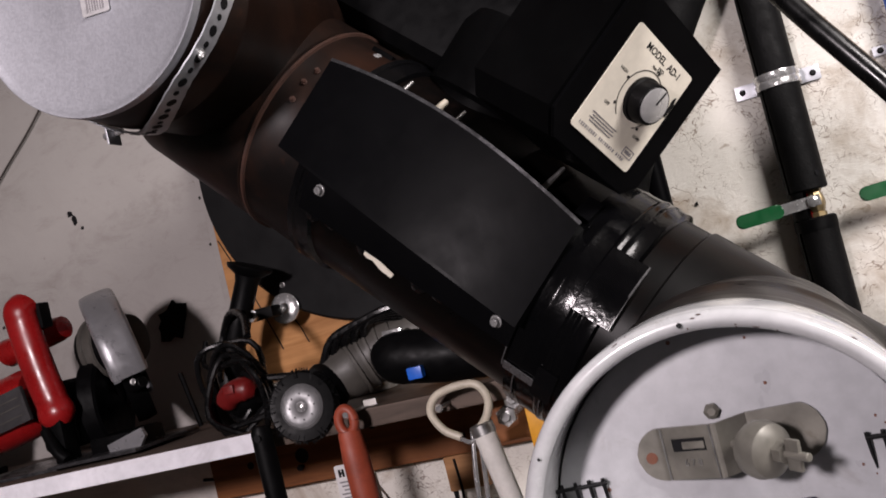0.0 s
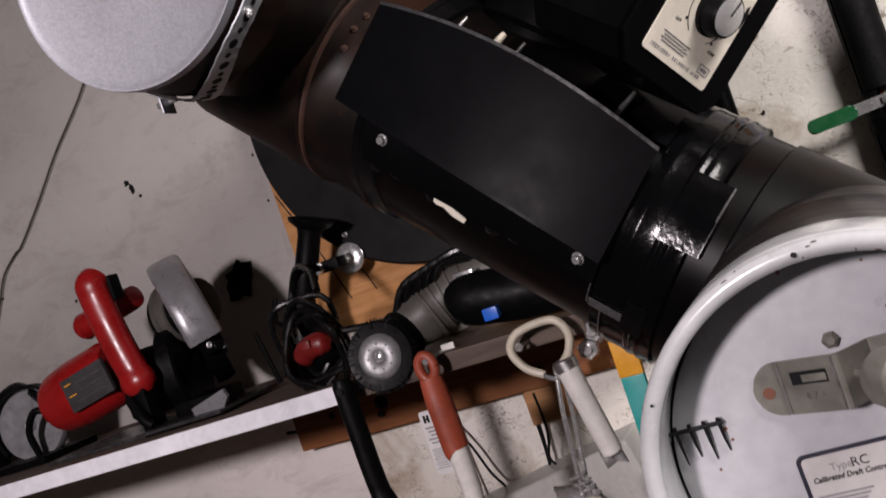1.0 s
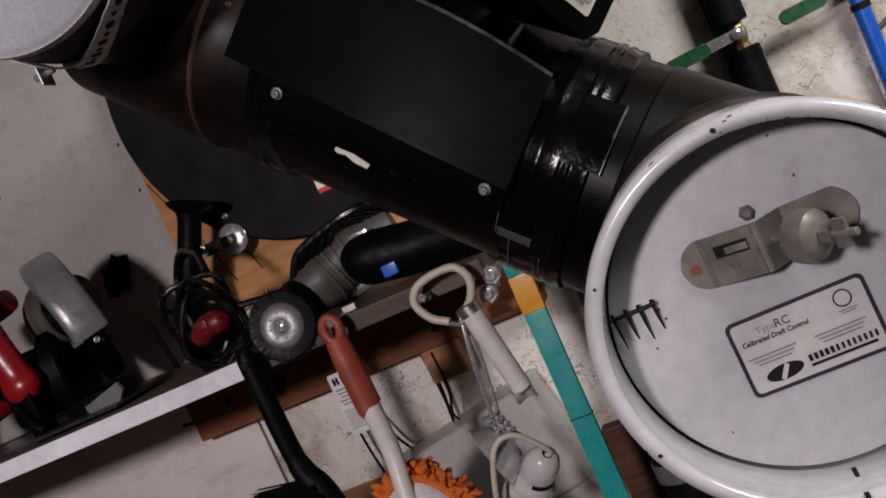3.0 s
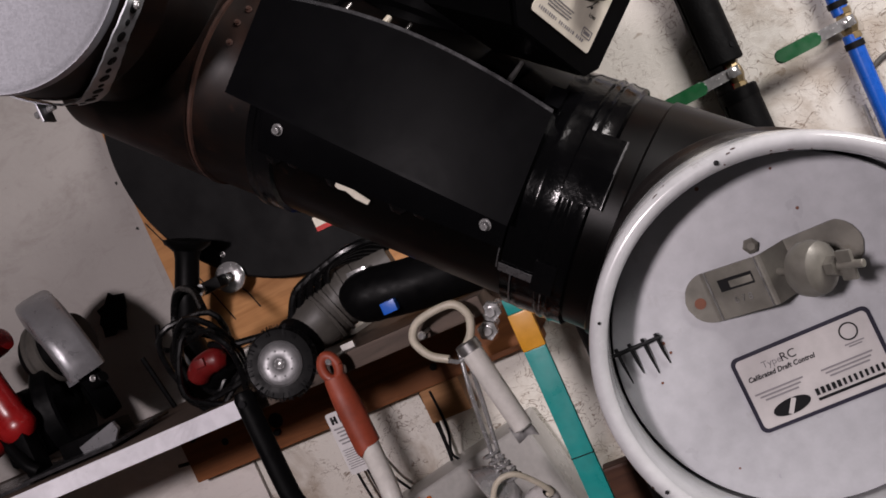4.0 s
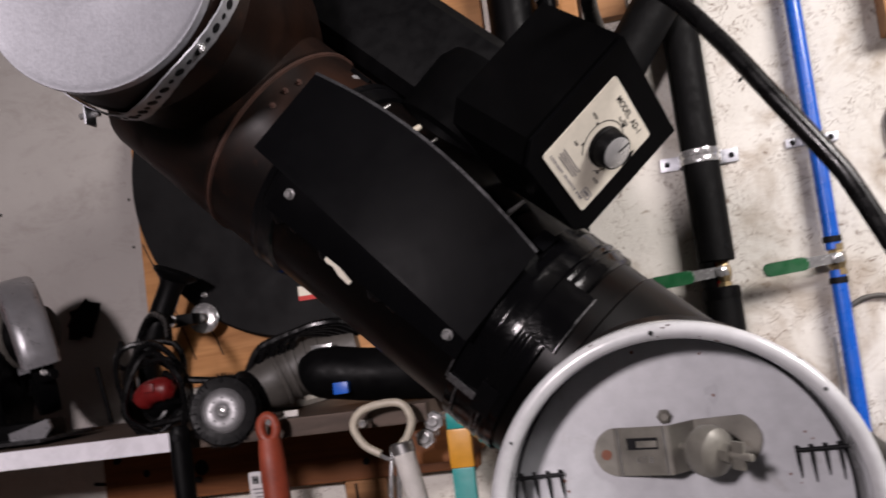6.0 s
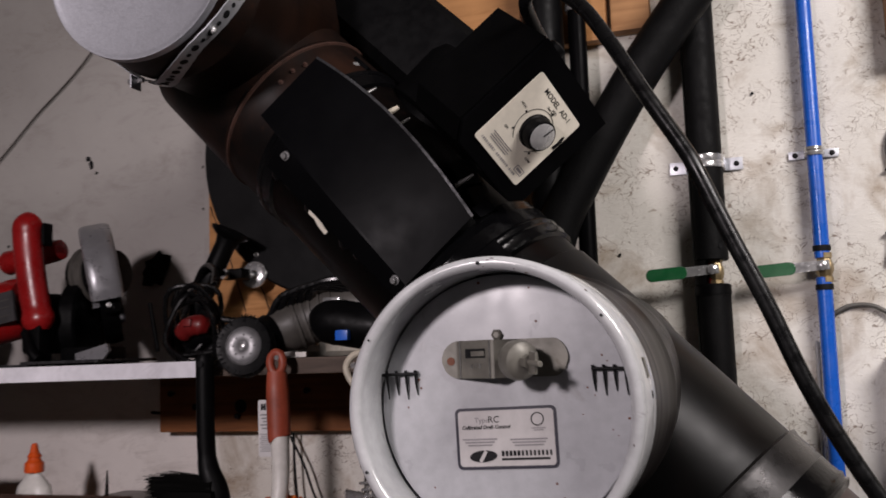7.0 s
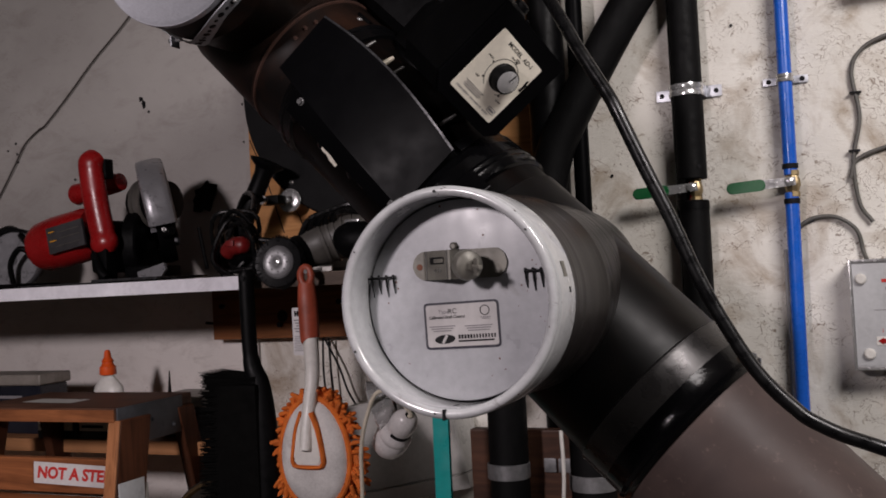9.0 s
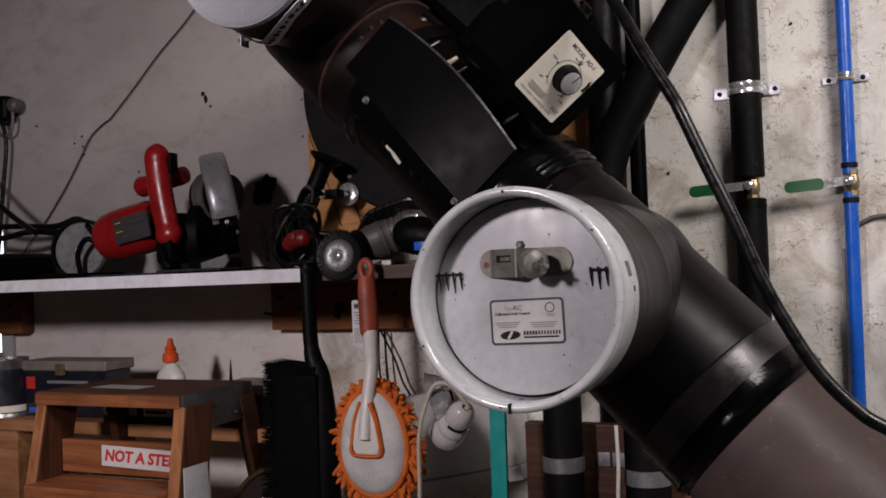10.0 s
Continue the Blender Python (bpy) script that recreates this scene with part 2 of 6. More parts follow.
M_ZINC = paint("dull_zinc", (0.165, 0.157, 0.135), 0.48, metal=0.3, vary=0.45, scale=40, dirt=(0.10, 0.085, 0.06), amount=0.7, dirt_scale=60)
M_GALV = galvanised("galvanised_sheet", (0.43, 0.435, 0.475), 0.37, 620)
M_STRAP = galvanised("galvanised_strap", (0.55, 0.56, 0.60), 0.4, 260)
M_CHROME = paint("bright_steel", (0.60, 0.60, 0.60), 0.2, metal=0.72, vary=0.2, scale=60, bump=0.05)
M_STEEL = paint("worn_steel", (0.36, 0.355, 0.35), 0.38, metal=0.9, vary=0.3, scale=50)
M_ALU = paint("spun_aluminium", (0.62, 0.62, 0.62), 0.25, metal=0.55, vary=0.15, scale=30)
M_HUB = paint("stamped_steel", (0.24, 0.24, 0.245), 0.46, metal=0.6, vary=0.3, scale=70)
M_BRASS = paint("brass", (0.34, 0.26, 0.14), 0.38, metal=0.75, vary=0.35, scale=60)
M_OLDBRASS = paint("tarnished_brass", (0.10, 0.065, 0.03), 0.45, metal=0.7, vary=0.4, scale=60)
M_EDGE = paint("worn_black_edge", (0.05, 0.05, 0.053), 0.26, metal=0.4, vary=0.5, scale=45, dirt=(0.16, 0.16, 0.16), amount=0.6, dirt_scale=30)
M_SHELLRED = paint("grimy_red_plastic", (0.15, 0.008, 0.008), 0.4, vary=0.3, scale=40, dirt=(0.03, 0.01, 0.01), amount=0.7, dirt_scale=50)
M_SIDEPLATE = paint("grimy_sheet_steel", (0.055, 0.057, 0.064), 0.45, metal=0.2, vary=0.45, scale=25, dirt=(0.02, 0.018, 0.017), amount=0.8, dirt_scale=30)
M_WALLCORD = paint("brown_cord", (0.035, 0.027, 0.024), 0.5, vary=0.3, scale=40)
M_STICKER = paint("dull_sticker", (0.42, 0.41, 0.42), 0.35, vary=0.3, scale=60, dirt=(0.2, 0.19, 0.19), amount=0.5, dirt_scale=70)
M_LID = paint("dusty_tin_lid", (0.24, 0.215, 0.19), 0.4, metal=0.2, vary=0.3, scale=14, dirt=(0.08, 0.065, 0.05), amount=0.6)
M_OLDRUST = paint("dark_rust", (0.045, 0.017, 0.010), 0.7, vary=0.45, scale=70, bump=0.3, dirt=(0.012, 0.006, 0.004), amount=0.7, dirt_scale=40)
M_RUST = paint("rust", (0.16, 0.06, 0.035), 0.8, vary=0.4, scale=90, bump=0.4)
M_PLATE = paint("cream_label", (0.78, 0.73, 0.62), 0.4, vary=0.05, scale=20, bump=0.0)
M_WHITELABEL = paint("white_label", (0.62, 0.605, 0.605), 0.4, vary=0.06, scale=25, bump=0.0)
M_RATING = paint("aged_label", (0.47, 0.45, 0.445), 0.4, vary=0.1, scale=25, bump=0.0, dirt=(0.3, 0.27, 0.26), amount=0.4, dirt_scale=40)
M_INK = paint("black_ink", (0.005, 0.005, 0.006), 0.6, vary=0.1, bump=0.0, spec=0.2)
M_NAVY = paint("dark_border_ink", (0.018, 0.017, 0.03), 0.4, vary=0.1, bump=0.0)
M_GREYINK = paint("grey_ink", (0.2, 0.19, 0.2), 0.5, vary=0.1, bump=0.0)
M_REDINK = paint("red_ink", (0.55, 0.03, 0.025), 0.5, vary=0.1, bump=0.0)
M_RUBBER = paint("black_rubber", (0.0024, 0.0024, 0.0027), 0.45, vary=0.2, scale=30, spec=0.10)
M_FOAM = paint("black_foam", (0.0035, 0.0035, 0.0037), 0.6, vary=0.3, scale=25, fine=260, bump=0.5, spec=0.12)
M_CORD = paint("black_cord", (0.0035, 0.0035, 0.0038), 0.3, vary=0.2, scale=40, spec=0.3)
M_BLUE = paint("blue_pex", (0.012, 0.11, 0.55), 0.3, vary=0.12, scale=14, bump=0.02)
M_GREEN = paint("green_vinyl", (0.006, 0.095, 0.028), 0.4, vary=0.2, scale=40)
M_RED = paint("red_plastic", (0.29, 0.008, 0.009), 0.3, vary=0.25, scale=16, bump=0.03, dirt=(0.09, 0.015, 0.015), amount=0.5)
M_GREYMETAL = paint("cast_grey", (0.30, 0.30, 0.315), 0.33, metal=0.5, vary=0.15, scale=20)
M_GREYPLASTIC = paint("grey_plastic", (0.075, 0.069, 0.061), 0.5, vary=0.4, scale=18, bump=0.2, dirt=(0.03, 0.027, 0.024), amount=0.6)
M_OFFWHITE = paint("dirty_white_plastic", (0.68, 0.66, 0.62), 0.4, vary=0.12, scale=20, dirt=(0.35, 0.32, 0.28), amount=0.5)
M_CREAM = paint("cream_vinyl", (0.55, 0.50, 0.40), 0.45, vary=0.2, scale=30, dirt=(0.25, 0.2, 0.15), amount=0.5)
M_BRICKRED = paint("red_grip", (0.30, 0.055, 0.026), 0.5, vary=0.4, scale=25, bump=0.2, dirt=(0.06, 0.02, 0.012), amount=0.7, dirt_scale=30)
M_ORANGE = paint("orange_chenille", (0.62, 0.14, 0.015), 0.85, vary=0.35, scale=40, bump=0.6, dist=0.003)
M_FABRIC = paint("grubby_fabric", (0.62, 0.60, 0.58), 0.9, vary=0.3, scale=22, fine=300, bump=0.5, dirt=(0.18, 0.15, 0.13), amount=0.85, dirt_scale=19)
M_TEAL = paint("teal_paint", (0.012, 0.31, 0.29), 0.35, vary=0.12, scale=14)
M_YELLOW = paint("yellow_paint", (0.72, 0.33, 0.02), 0.4, vary=0.12, scale=14)
M_ORANGECAP = paint("orange_plastic", (0.75, 0.10, 0.015), 0.35, vary=0.1, scale=20)
M_PORCELAIN = paint("white_porcelain", (0.60, 0.575, 0.565), 0.25, vary=0.15, scale=20, coat=0.4, bump=0.0, dirt=(0.25, 0.21, 0.19), amount=0.6, dirt_scale=30)
M_BOXGREY = paint("instrument_grey", (0.46, 0.465, 0.475), 0.35, vary=0.08, scale=12, dirt=(0.2, 0.2, 0.2), amount=0.3)
M_NAVYTIN = paint("dark_tin", (0.010, 0.011, 0.018), 0.35, vary=0.2, scale=10)
M_BRUSHBLUE = paint("blue_button", (0.01, 0.12, 0.6), 0.35, vary=0.1)
M_GREYSHEET = paint("translucent_sheet", (0.45, 0.44, 0.42), 0.35, vary=0.12, scale=5, dirt=(0.25, 0.24, 0.22), amount=0.4)
M_GREYCABLE = paint("grey_cable", (0.10, 0.095, 0.085), 0.5, vary=0.2, scale=30)
M_PLATEGREY = paint("dark_grey_plate", (0.045, 0.043, 0.045), 0.4, vary=0.3, scale=40)
M_BRISTLE = paint("black_bristle", (0.0022, 0.0021, 0.002), 0.8, vary=0.3, scale=30, bump=0.0, spec=0.06)
M_DARKGLASS = paint("dark_glass", (0.03, 0.026, 0.022), 0.06, vary=0.2, bump=0.0)
M_DAY = bpy.data.materials.new("daylight")
M_DAY.use_nodes = True
M_DAY.node_tree.nodes["Principled BSDF"].inputs["Emission Color"].default_value = (0.9, 0.97, 1, 1)
M_DAY.node_tree.nodes["Principled BSDF"].inputs["Emission Strength"].default_value = 2.5


# ---- building tools ----
def thing(name, at, label, category, group="", kind=""):
    ob = new(name)
    ob.empty_display_size = 0.05
    ob.location = at
    return tagged(ob, label, category, group, kind)


def part(name, bm, material, parent=None, label="", smooth=True):
    """Links a bmesh in world places as one mesh with its origin at its base, under a thing or a part."""
    bmesh.ops.recalc_face_normals(bm, faces=bm.faces)
    lo = Vector([min(v.co[i] for v in bm.verts) for i in range(3)])
    hi = Vector([max(v.co[i] for v in bm.verts) for i in range(3)])
    at = Vector(((lo.x + hi.x) / 2, (lo.y + hi.y) / 2, lo.z))
    bmesh.ops.translate(bm, vec=-at, verts=bm.verts)
    me = bpy.data.meshes.new(name)
    for f in bm.faces:
        f.smooth = smooth
    bm.to_mesh(me)
    bm.free()
    if smooth:
        me.set_sharp_from_angle(angle=radians(38))
    me.materials.append(material)
    ob = new(name, me)
    ob.location = at
    if parent:
        ob.parent = parent
        ob.matrix_parent_inverse = Matrix.Translation(parent.location).inverted()
    return tagged(ob, label)


def solo(name, bm, material, label, category, group="", kind="", smooth=True):
    return tagged(part(name, bm, material, None, "", smooth), label, category, group, kind)


def box(lo, hi, bevel=0.002, m=None, seg=2, bm=None):
    out = bm or bmesh.new()
    lo, hi = Vector(lo), Vector(hi)
    mat = Matrix.Translation((lo + hi) / 2) @ Matrix.Diagonal((*(hi - lo), 1))
    made = bmesh.ops.create_cube(out, size=1, matrix=mat)["verts"]
    if bevel:
        edges = {e for v in made for e in v.link_edges}
        res = bmesh.ops.bevel(out, geom=list(edges), offset=bevel, segments=seg, affect="EDGES", profile=0.7)
        made = list({v for f in res["faces"] for v in f.verts} | {v for v in made if v.is_valid})
    if m is not None:
        bmesh.ops.transform(out, matrix=m, verts=made)
    return out


def along(origin, axis, x_hint=(0, 0, 1)):
    """A pose whose z is the axis."""
    z = Vector(axis).normalized()
    x = Vector(x_hint)
    x = (x - z * x.dot(z))
    if x.length < 1e-4:
        x = Vector((1, 0, 0)) - z * z.x
    x.normalize()
    y = z.cross(x)
    r = Matrix((x, y, z)).transposed().to_4x4()
    return Matrix.Translation(origin) @ r


def lathe(profile, m, seg=48, bm=None, closed=False, a0=0.0, a1=math.tau, squash=1.0):
    """Turns (radius, height) pairs about the z of the pose m."""
    out = bm or bmesh.new()
    full = abs(a1 - a0 - math.tau) < 1e-6
    count = seg if full else seg + 1
    rings = []
    for r, h in profile:
        rings.append([out.verts.new(m @ Vector((r * math.cos(a0 + (a1 - a0) * i / seg), squash * r * math.sin(a0 + (a1 - a0) * i / seg), h))) for i in range(count)] if r > 1e-6 else [out.verts.new(m @ Vector((0, 0, h)))])
    pairs = list(zip(rings, rings[1:])) + ([(rings[-1], rings[0])] if closed else [])
    for a, b in pairs:
        for i in range(seg):
            j = (i + 1) % count
            if len(a) == 1 and len(b) == 1:
                continue
            if len(a) == 1:
                out.faces.new((a[0], b[i], b[j]))
            elif len(b) == 1:
                out.faces.new((a[i], a[j], b[0]))
            else:
                out.faces.new((a[i], a[j], b[j], b[i]))
    return out


def rod(a, b, r, seg=20, bm=None, bevel=0.0, r2=None):
    a, b = Vector(a), Vector(b)
    h = (b - a).length
    r2 = r if r2 is None else r2
    c = bevel or min(r, r2) * 0.12
    return lathe([(0, 0), (r - c, 0), (r, c), (r2, h - c), (r2 - c, h), (0, h)], along(a, b - a), seg, bm)


def bend(points, steps=8):
    """A smooth line through the points."""
    p = [Vector(q) for q in points]
    p = [2 * p[0] - p[1]] + p + [2 * p[-1] - p[-2]]
    out = []
    for i in range(1, len(p) - 2):
        for k in range(steps):
            t = k / steps
            out.append(0.5 * (2 * p[i] + (p[i + 1] - p[i - 1]) * t + (2 * p[i - 1] - 5 * p[i] + 4 * p[i + 1] - p[i + 2]) * t * t + (3 * p[i] - p[i - 1] - 3 * p[i + 1] + p[i + 2]) * t ** 3))
    return out + [p[-2]]


def tube(points, radius, seg=12, bm=None, flat=1.0, hint=(0.3, 0.2, 0.9)):
    """A closed tube along the points; radius is one number or one for each point; flat squashes it along one side."""
    out = bm or bmesh.new()
    p = [Vector(q) for q in points]
    rad = radius if isinstance(radius, (list, tuple)) else [radius] * len(p)
    prev, rings = Vector(hint), []
    for i, q in enumerate(p):
        t = (p[min(i + 1, len(p) - 1)] - p[max(i - 1, 0)]).normalized()
        u = (prev - t * prev.dot(t)).normalized()
        prev = u
        w = t.cross(u)
        rings.append([out.verts.new(q + rad[i] * (u * math.cos(math.tau * k / seg) + w * flat * math.sin(math.tau * k / seg))) for k in range(seg)])
    for a, b in zip(rings, rings[1:]):
        for k in range(seg):
            out.faces.new((a[k], a[(k + 1) % seg], b[(k + 1) % seg], b[k]))
    out.faces.new(rings[0][::-1])
    out.faces.new(rings[-1])
    return out


def prism(outline, depth, m, bevel=0.0, bm=None):
    """An outline in the xy of the pose m, raised by depth along its z."""
    out = bm or bmesh.new()
    a = [out.verts.new(m @ Vector((x, y, 0))) for x, y in outline]
    b = [out.verts.new(m @ Vector((x, y, depth))) for x, y in outline]
    n = len(a)
    top = out.faces.new(b)
    out.faces.new(a[::-1])
    for i in range(n):
        out.faces.new((a[i], a[(i + 1) % n], b[(i + 1) % n], b[i]))
    if bevel:
        bmesh.ops.bevel(out, geom=list(top.edges), offset=bevel, segments=2, affect="EDGES")
    return out


def rounded(w, h, r, steps=5):
    pts = []
    for cx, cy, a in ((w / 2 - r, h / 2 - r, 0), (-w / 2 + r, h / 2 - r, 90), (-w / 2 + r, -h / 2 + r, 180), (w / 2 - r, -h / 2 + r, 270)):
        for k in range(steps + 1):
            ang = radians(a + 90 * k / steps)
            pts.append((cx + r * math.cos(ang), cy + r * math.sin(ang)))
    return pts


def words(text, size, m, material, parent, name="lettering", align="CENTER", bold=0.0, shear=0.0, width=None):
    cu = bpy.data.curves.new(name, "FONT")
    cu.body, cu.size, cu.align_x, cu.align_y, cu.extrude, cu.offset, cu.shear, cu.resolution_u = text, size, align, "CENTER", 0.00012, bold, shear, 3
    ob = bpy.data.objects.new(name, cu)
    scene.collection.objects.link(ob)
    dg = bpy.context.evaluated_depsgraph_get()
    me = bpy.data.meshes.new_from_object(ob.evaluated_get(dg))
    bm = bmesh.new()
    bm.from_mesh(me)
    bpy.data.objects.remove(ob)
    bpy.data.meshes.remove(me)
    sx = 1.0
    if width:
        xs = [v.co.x for v in bm.verts]
        sx = width / (max(xs) - min(xs))
    bmesh.ops.transform(bm, matrix=m @ Matrix.Diagonal((sx, 1, 1, 1)), verts=bm.verts)
    return part(name, bm, material, parent, smooth=False)


def bars(spec, m, material, parent, name="print_bar"):
    """Plain bars (x, y, width, height) in the xy of the pose m, as one printed part."""
    bm = bmesh.new()
    for x, y, w, h in spec:
        box((x - w / 2, y - h / 2, -0.0001), (x + w / 2, y + h / 2, 0.0003), 0, m, bm=bm)
    return part(name, bm, material, parent, smooth=False)


def screw(at, normal, r, material, parent, name="screw"):
    m = along(at, normal)
    bm = lathe([(0, r * 1.1), (r * 0.3, r * 1.1), (r * 0.36, r * 0.9), (r * 0.62, r * 0.95), (r * 0.72, r * 0.8), (r * 0.72, r * 0.25), (r, r * 0.2), (r, -r * 0.3)], m, 12)
    return part(name, bm, material, parent)


# ---- setting ----
def slab(name, lo, hi, material, label, category, bevel=0.0):
    return solo(name, box(lo, hi, bevel), material, label, category, kind="structure", smooth=False)


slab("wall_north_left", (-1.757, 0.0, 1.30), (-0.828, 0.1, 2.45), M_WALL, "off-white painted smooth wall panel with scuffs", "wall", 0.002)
slab("wall_north_low", (-1.757, 0.0, 0.0), (-0.828, 0.1, 1.297), M_WALLLOW, "paler painted wall panel behind the bench", "wall", 0.002)
slab("wall_north", (-0.824, 0.002, 0.0), (2.4, 0.1, 2.45), M_OSB, "white painted strand board wall, stained and scuffed", "wall", 0.002)
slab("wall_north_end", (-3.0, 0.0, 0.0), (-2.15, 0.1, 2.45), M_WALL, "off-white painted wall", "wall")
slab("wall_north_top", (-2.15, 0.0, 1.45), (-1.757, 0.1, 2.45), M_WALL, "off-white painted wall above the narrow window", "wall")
# unseen side walls, back wall and ceiling, added to bounce the lamps' light
slab("wall_west", (-3.1, -3.6, 0.0), (-3.0, 0.1, 2.45), M_ROOM, "unseen plain side wall added for bounced light", "wall")
slab("wall_east", (2.4, -3.6, 0.0), (2.5, 0.1, 2.45), M_ROOM, "unseen plain side wall added for bounced light", "wall")
slab("wall_south", (-3.1, -3.7, 0.0), (2.5, -3.6, 2.45), M_ROOM, "unseen plain back wall added for bounced light", "wall")
slab("floor", (-3.1, -3.7, -0.1), (2.5, 0.1, 0.0), M_FLOOR, "grey concrete workshop floor", "floor")
slab("ceiling", (-3.1, -3.7, 2.45), (2.5, 0.1, 2.55), M_ROOM, "unseen plain ceiling added for bounced light", "ceiling")
slab("backdrop", (-2.9, 0.5, 0.3), (-1.6, 0.52, 1.8), M_DAY, "bright daylight behind a narrow window gap", "backdrop")
slab("plywood_backing", (-0.818, -0.014, 1.318), (-0.205, 0.0, 2.40), M_PLY, "orange-brown plywood backing board on the wall", "board", 0.002)
slab("trim", (-0.835, -0.004, 1.32), (-0.8185, 0.0, 2.4), M_WALL, "thin white wall seam strip", "trim", 0.001)

slab("window_frame", (-1.760, -0.012, 0.6), (-1.722, -0.001, 1.29), M_BOXGREY, "grey-green painted edge of the narrow window", "window frame", 0.002)

for a, b in (((-0.722, 1.462), (-0.694, 1.402)), ((-0.815, 1.60), (-0.742, 1.40))):
    solo("board_crack", tube([(a[0], -0.0142, a[1]), (0.5 * (a[0] + b[0]) + 0.004, -0.0142, 0.5 * (a[1] + b[1])), (b[0], -0.0142, b[1])], 0.0011, 6), M_INK, "dark split in the plywood board", "crack")

# nail heads and chips on the painted wall
def chip(x, z, pts, seed):
    rnd = random.Random(seed)
    out = []
    for k in range(pts):
        a = math.tau * k / pts
        r = rnd.uniform(0.5, 1.0)
        out.append((r * math.cos(a), r * math.sin(a)))
    return out


def wall_mark(x, z, rx, rz, seed, name, label, depth=0.002):
    m = Matrix.Translation((x, 0.0005, z)) @ Matrix.Rotation(radians(90), 4, "X")
    pts = [(px * rx, pz * rz) for px, pz in chip(x, z, 11, seed)]
    return solo(name, prism(pts, depth, m), M_INK, label, "wall mark", smooth=False)


wall_mark(-1.103, 1.722, 0.008, 0.007, 3, "paint_chip", "small dark chip in the wall paint")
wall_mark(-1.096, 1.709, 0.006, 0.010, 5, "paint_chip", "small dark chip in the wall paint")
wall_mark(-1.083, 1.692, 0.004, 0.004, 8, "paint_chip", "small dark chip in the wall paint")
for k, (x, z) in enumerate([(-1.475, 1.66), (-1.50, 1.645), (-1.472, 1.635), (-1.47, 1.615), (-1.625, 1.70), (-0.838, 1.68), (-0.838, 1.60), (-1.30, 1.56), (-0.06, 1.46), (0.16, 1.70), (0.07, 1.30)]):
    wall_mark(x, z, 0.0035, 0.0035, 20 + k, "nail_head", "dark nail head in the painted wall")


def torn_scrap():
    m = Matrix.Translation((0, -0.003, 0)) @ Matrix.Rotation(radians(90), 4, "X")
    pts = [(-0.934, 1.527), (-0.928, 1.519), (-0.909, 1.516), (-0.914, 1.495), (-0.921, 1.483), (-0.931, 1.459), (-0.945, 1.466), (-0.955, 1.459), (-0.973, 1.462), (-0.968, 1.478), (-0.972, 1.486), (-0.962, 1.497), (-0.967, 1.508), (-0.948, 1.511)]
    solo("torn_scrap", prism(pts, 0.004, m, 0.001), M_RUBBER, "torn black scrap stuck on the wall", "scrap", smooth=False)


torn_scrap()


def thimble_plate():
    t = thing("thimble_plate", (-0.525, -0.035, 1.42), "large round dull black steel wall plate behind the flue pipe", "wall plate")
    part("disc", lathe([(0, 0.03), (0.268, 0.03), (0.272, 0.026), (0.272, 0.0), (0, 0.0)], along((-0.535, -0.016, 1.683), (0, -1, 0)), 96), M_DISC, t)
    for a in (228, 300, 150):
        x, z = -0.535 + 0.247 * math.cos(radians(a)), 1.683 + 0.247 * math.sin(radians(a))
        screw((x, -0.046, z), (0, -1, 0), 0.0045, M_STEEL, t)


thimble_plate()

# ---- flue: cap tee, inducer pipe, damper tee, lower pipe ----
AX = Vector((-0.02, -0.590, 1.272))
DD = Vector((0.709, -0.113, -0.697)).normalized()
NN = Vector((0.743, 0.157, 0.651))
NN = (NN - DD * NN.dot(DD)).normalized()
FF = DD.cross(NN)
R = 0.1035


def at(d, n=0.0, f=0.0):
    return AX + DD * d + NN * n + FF * f


CAP = Vector((-0.41, -0.78, 1.715))


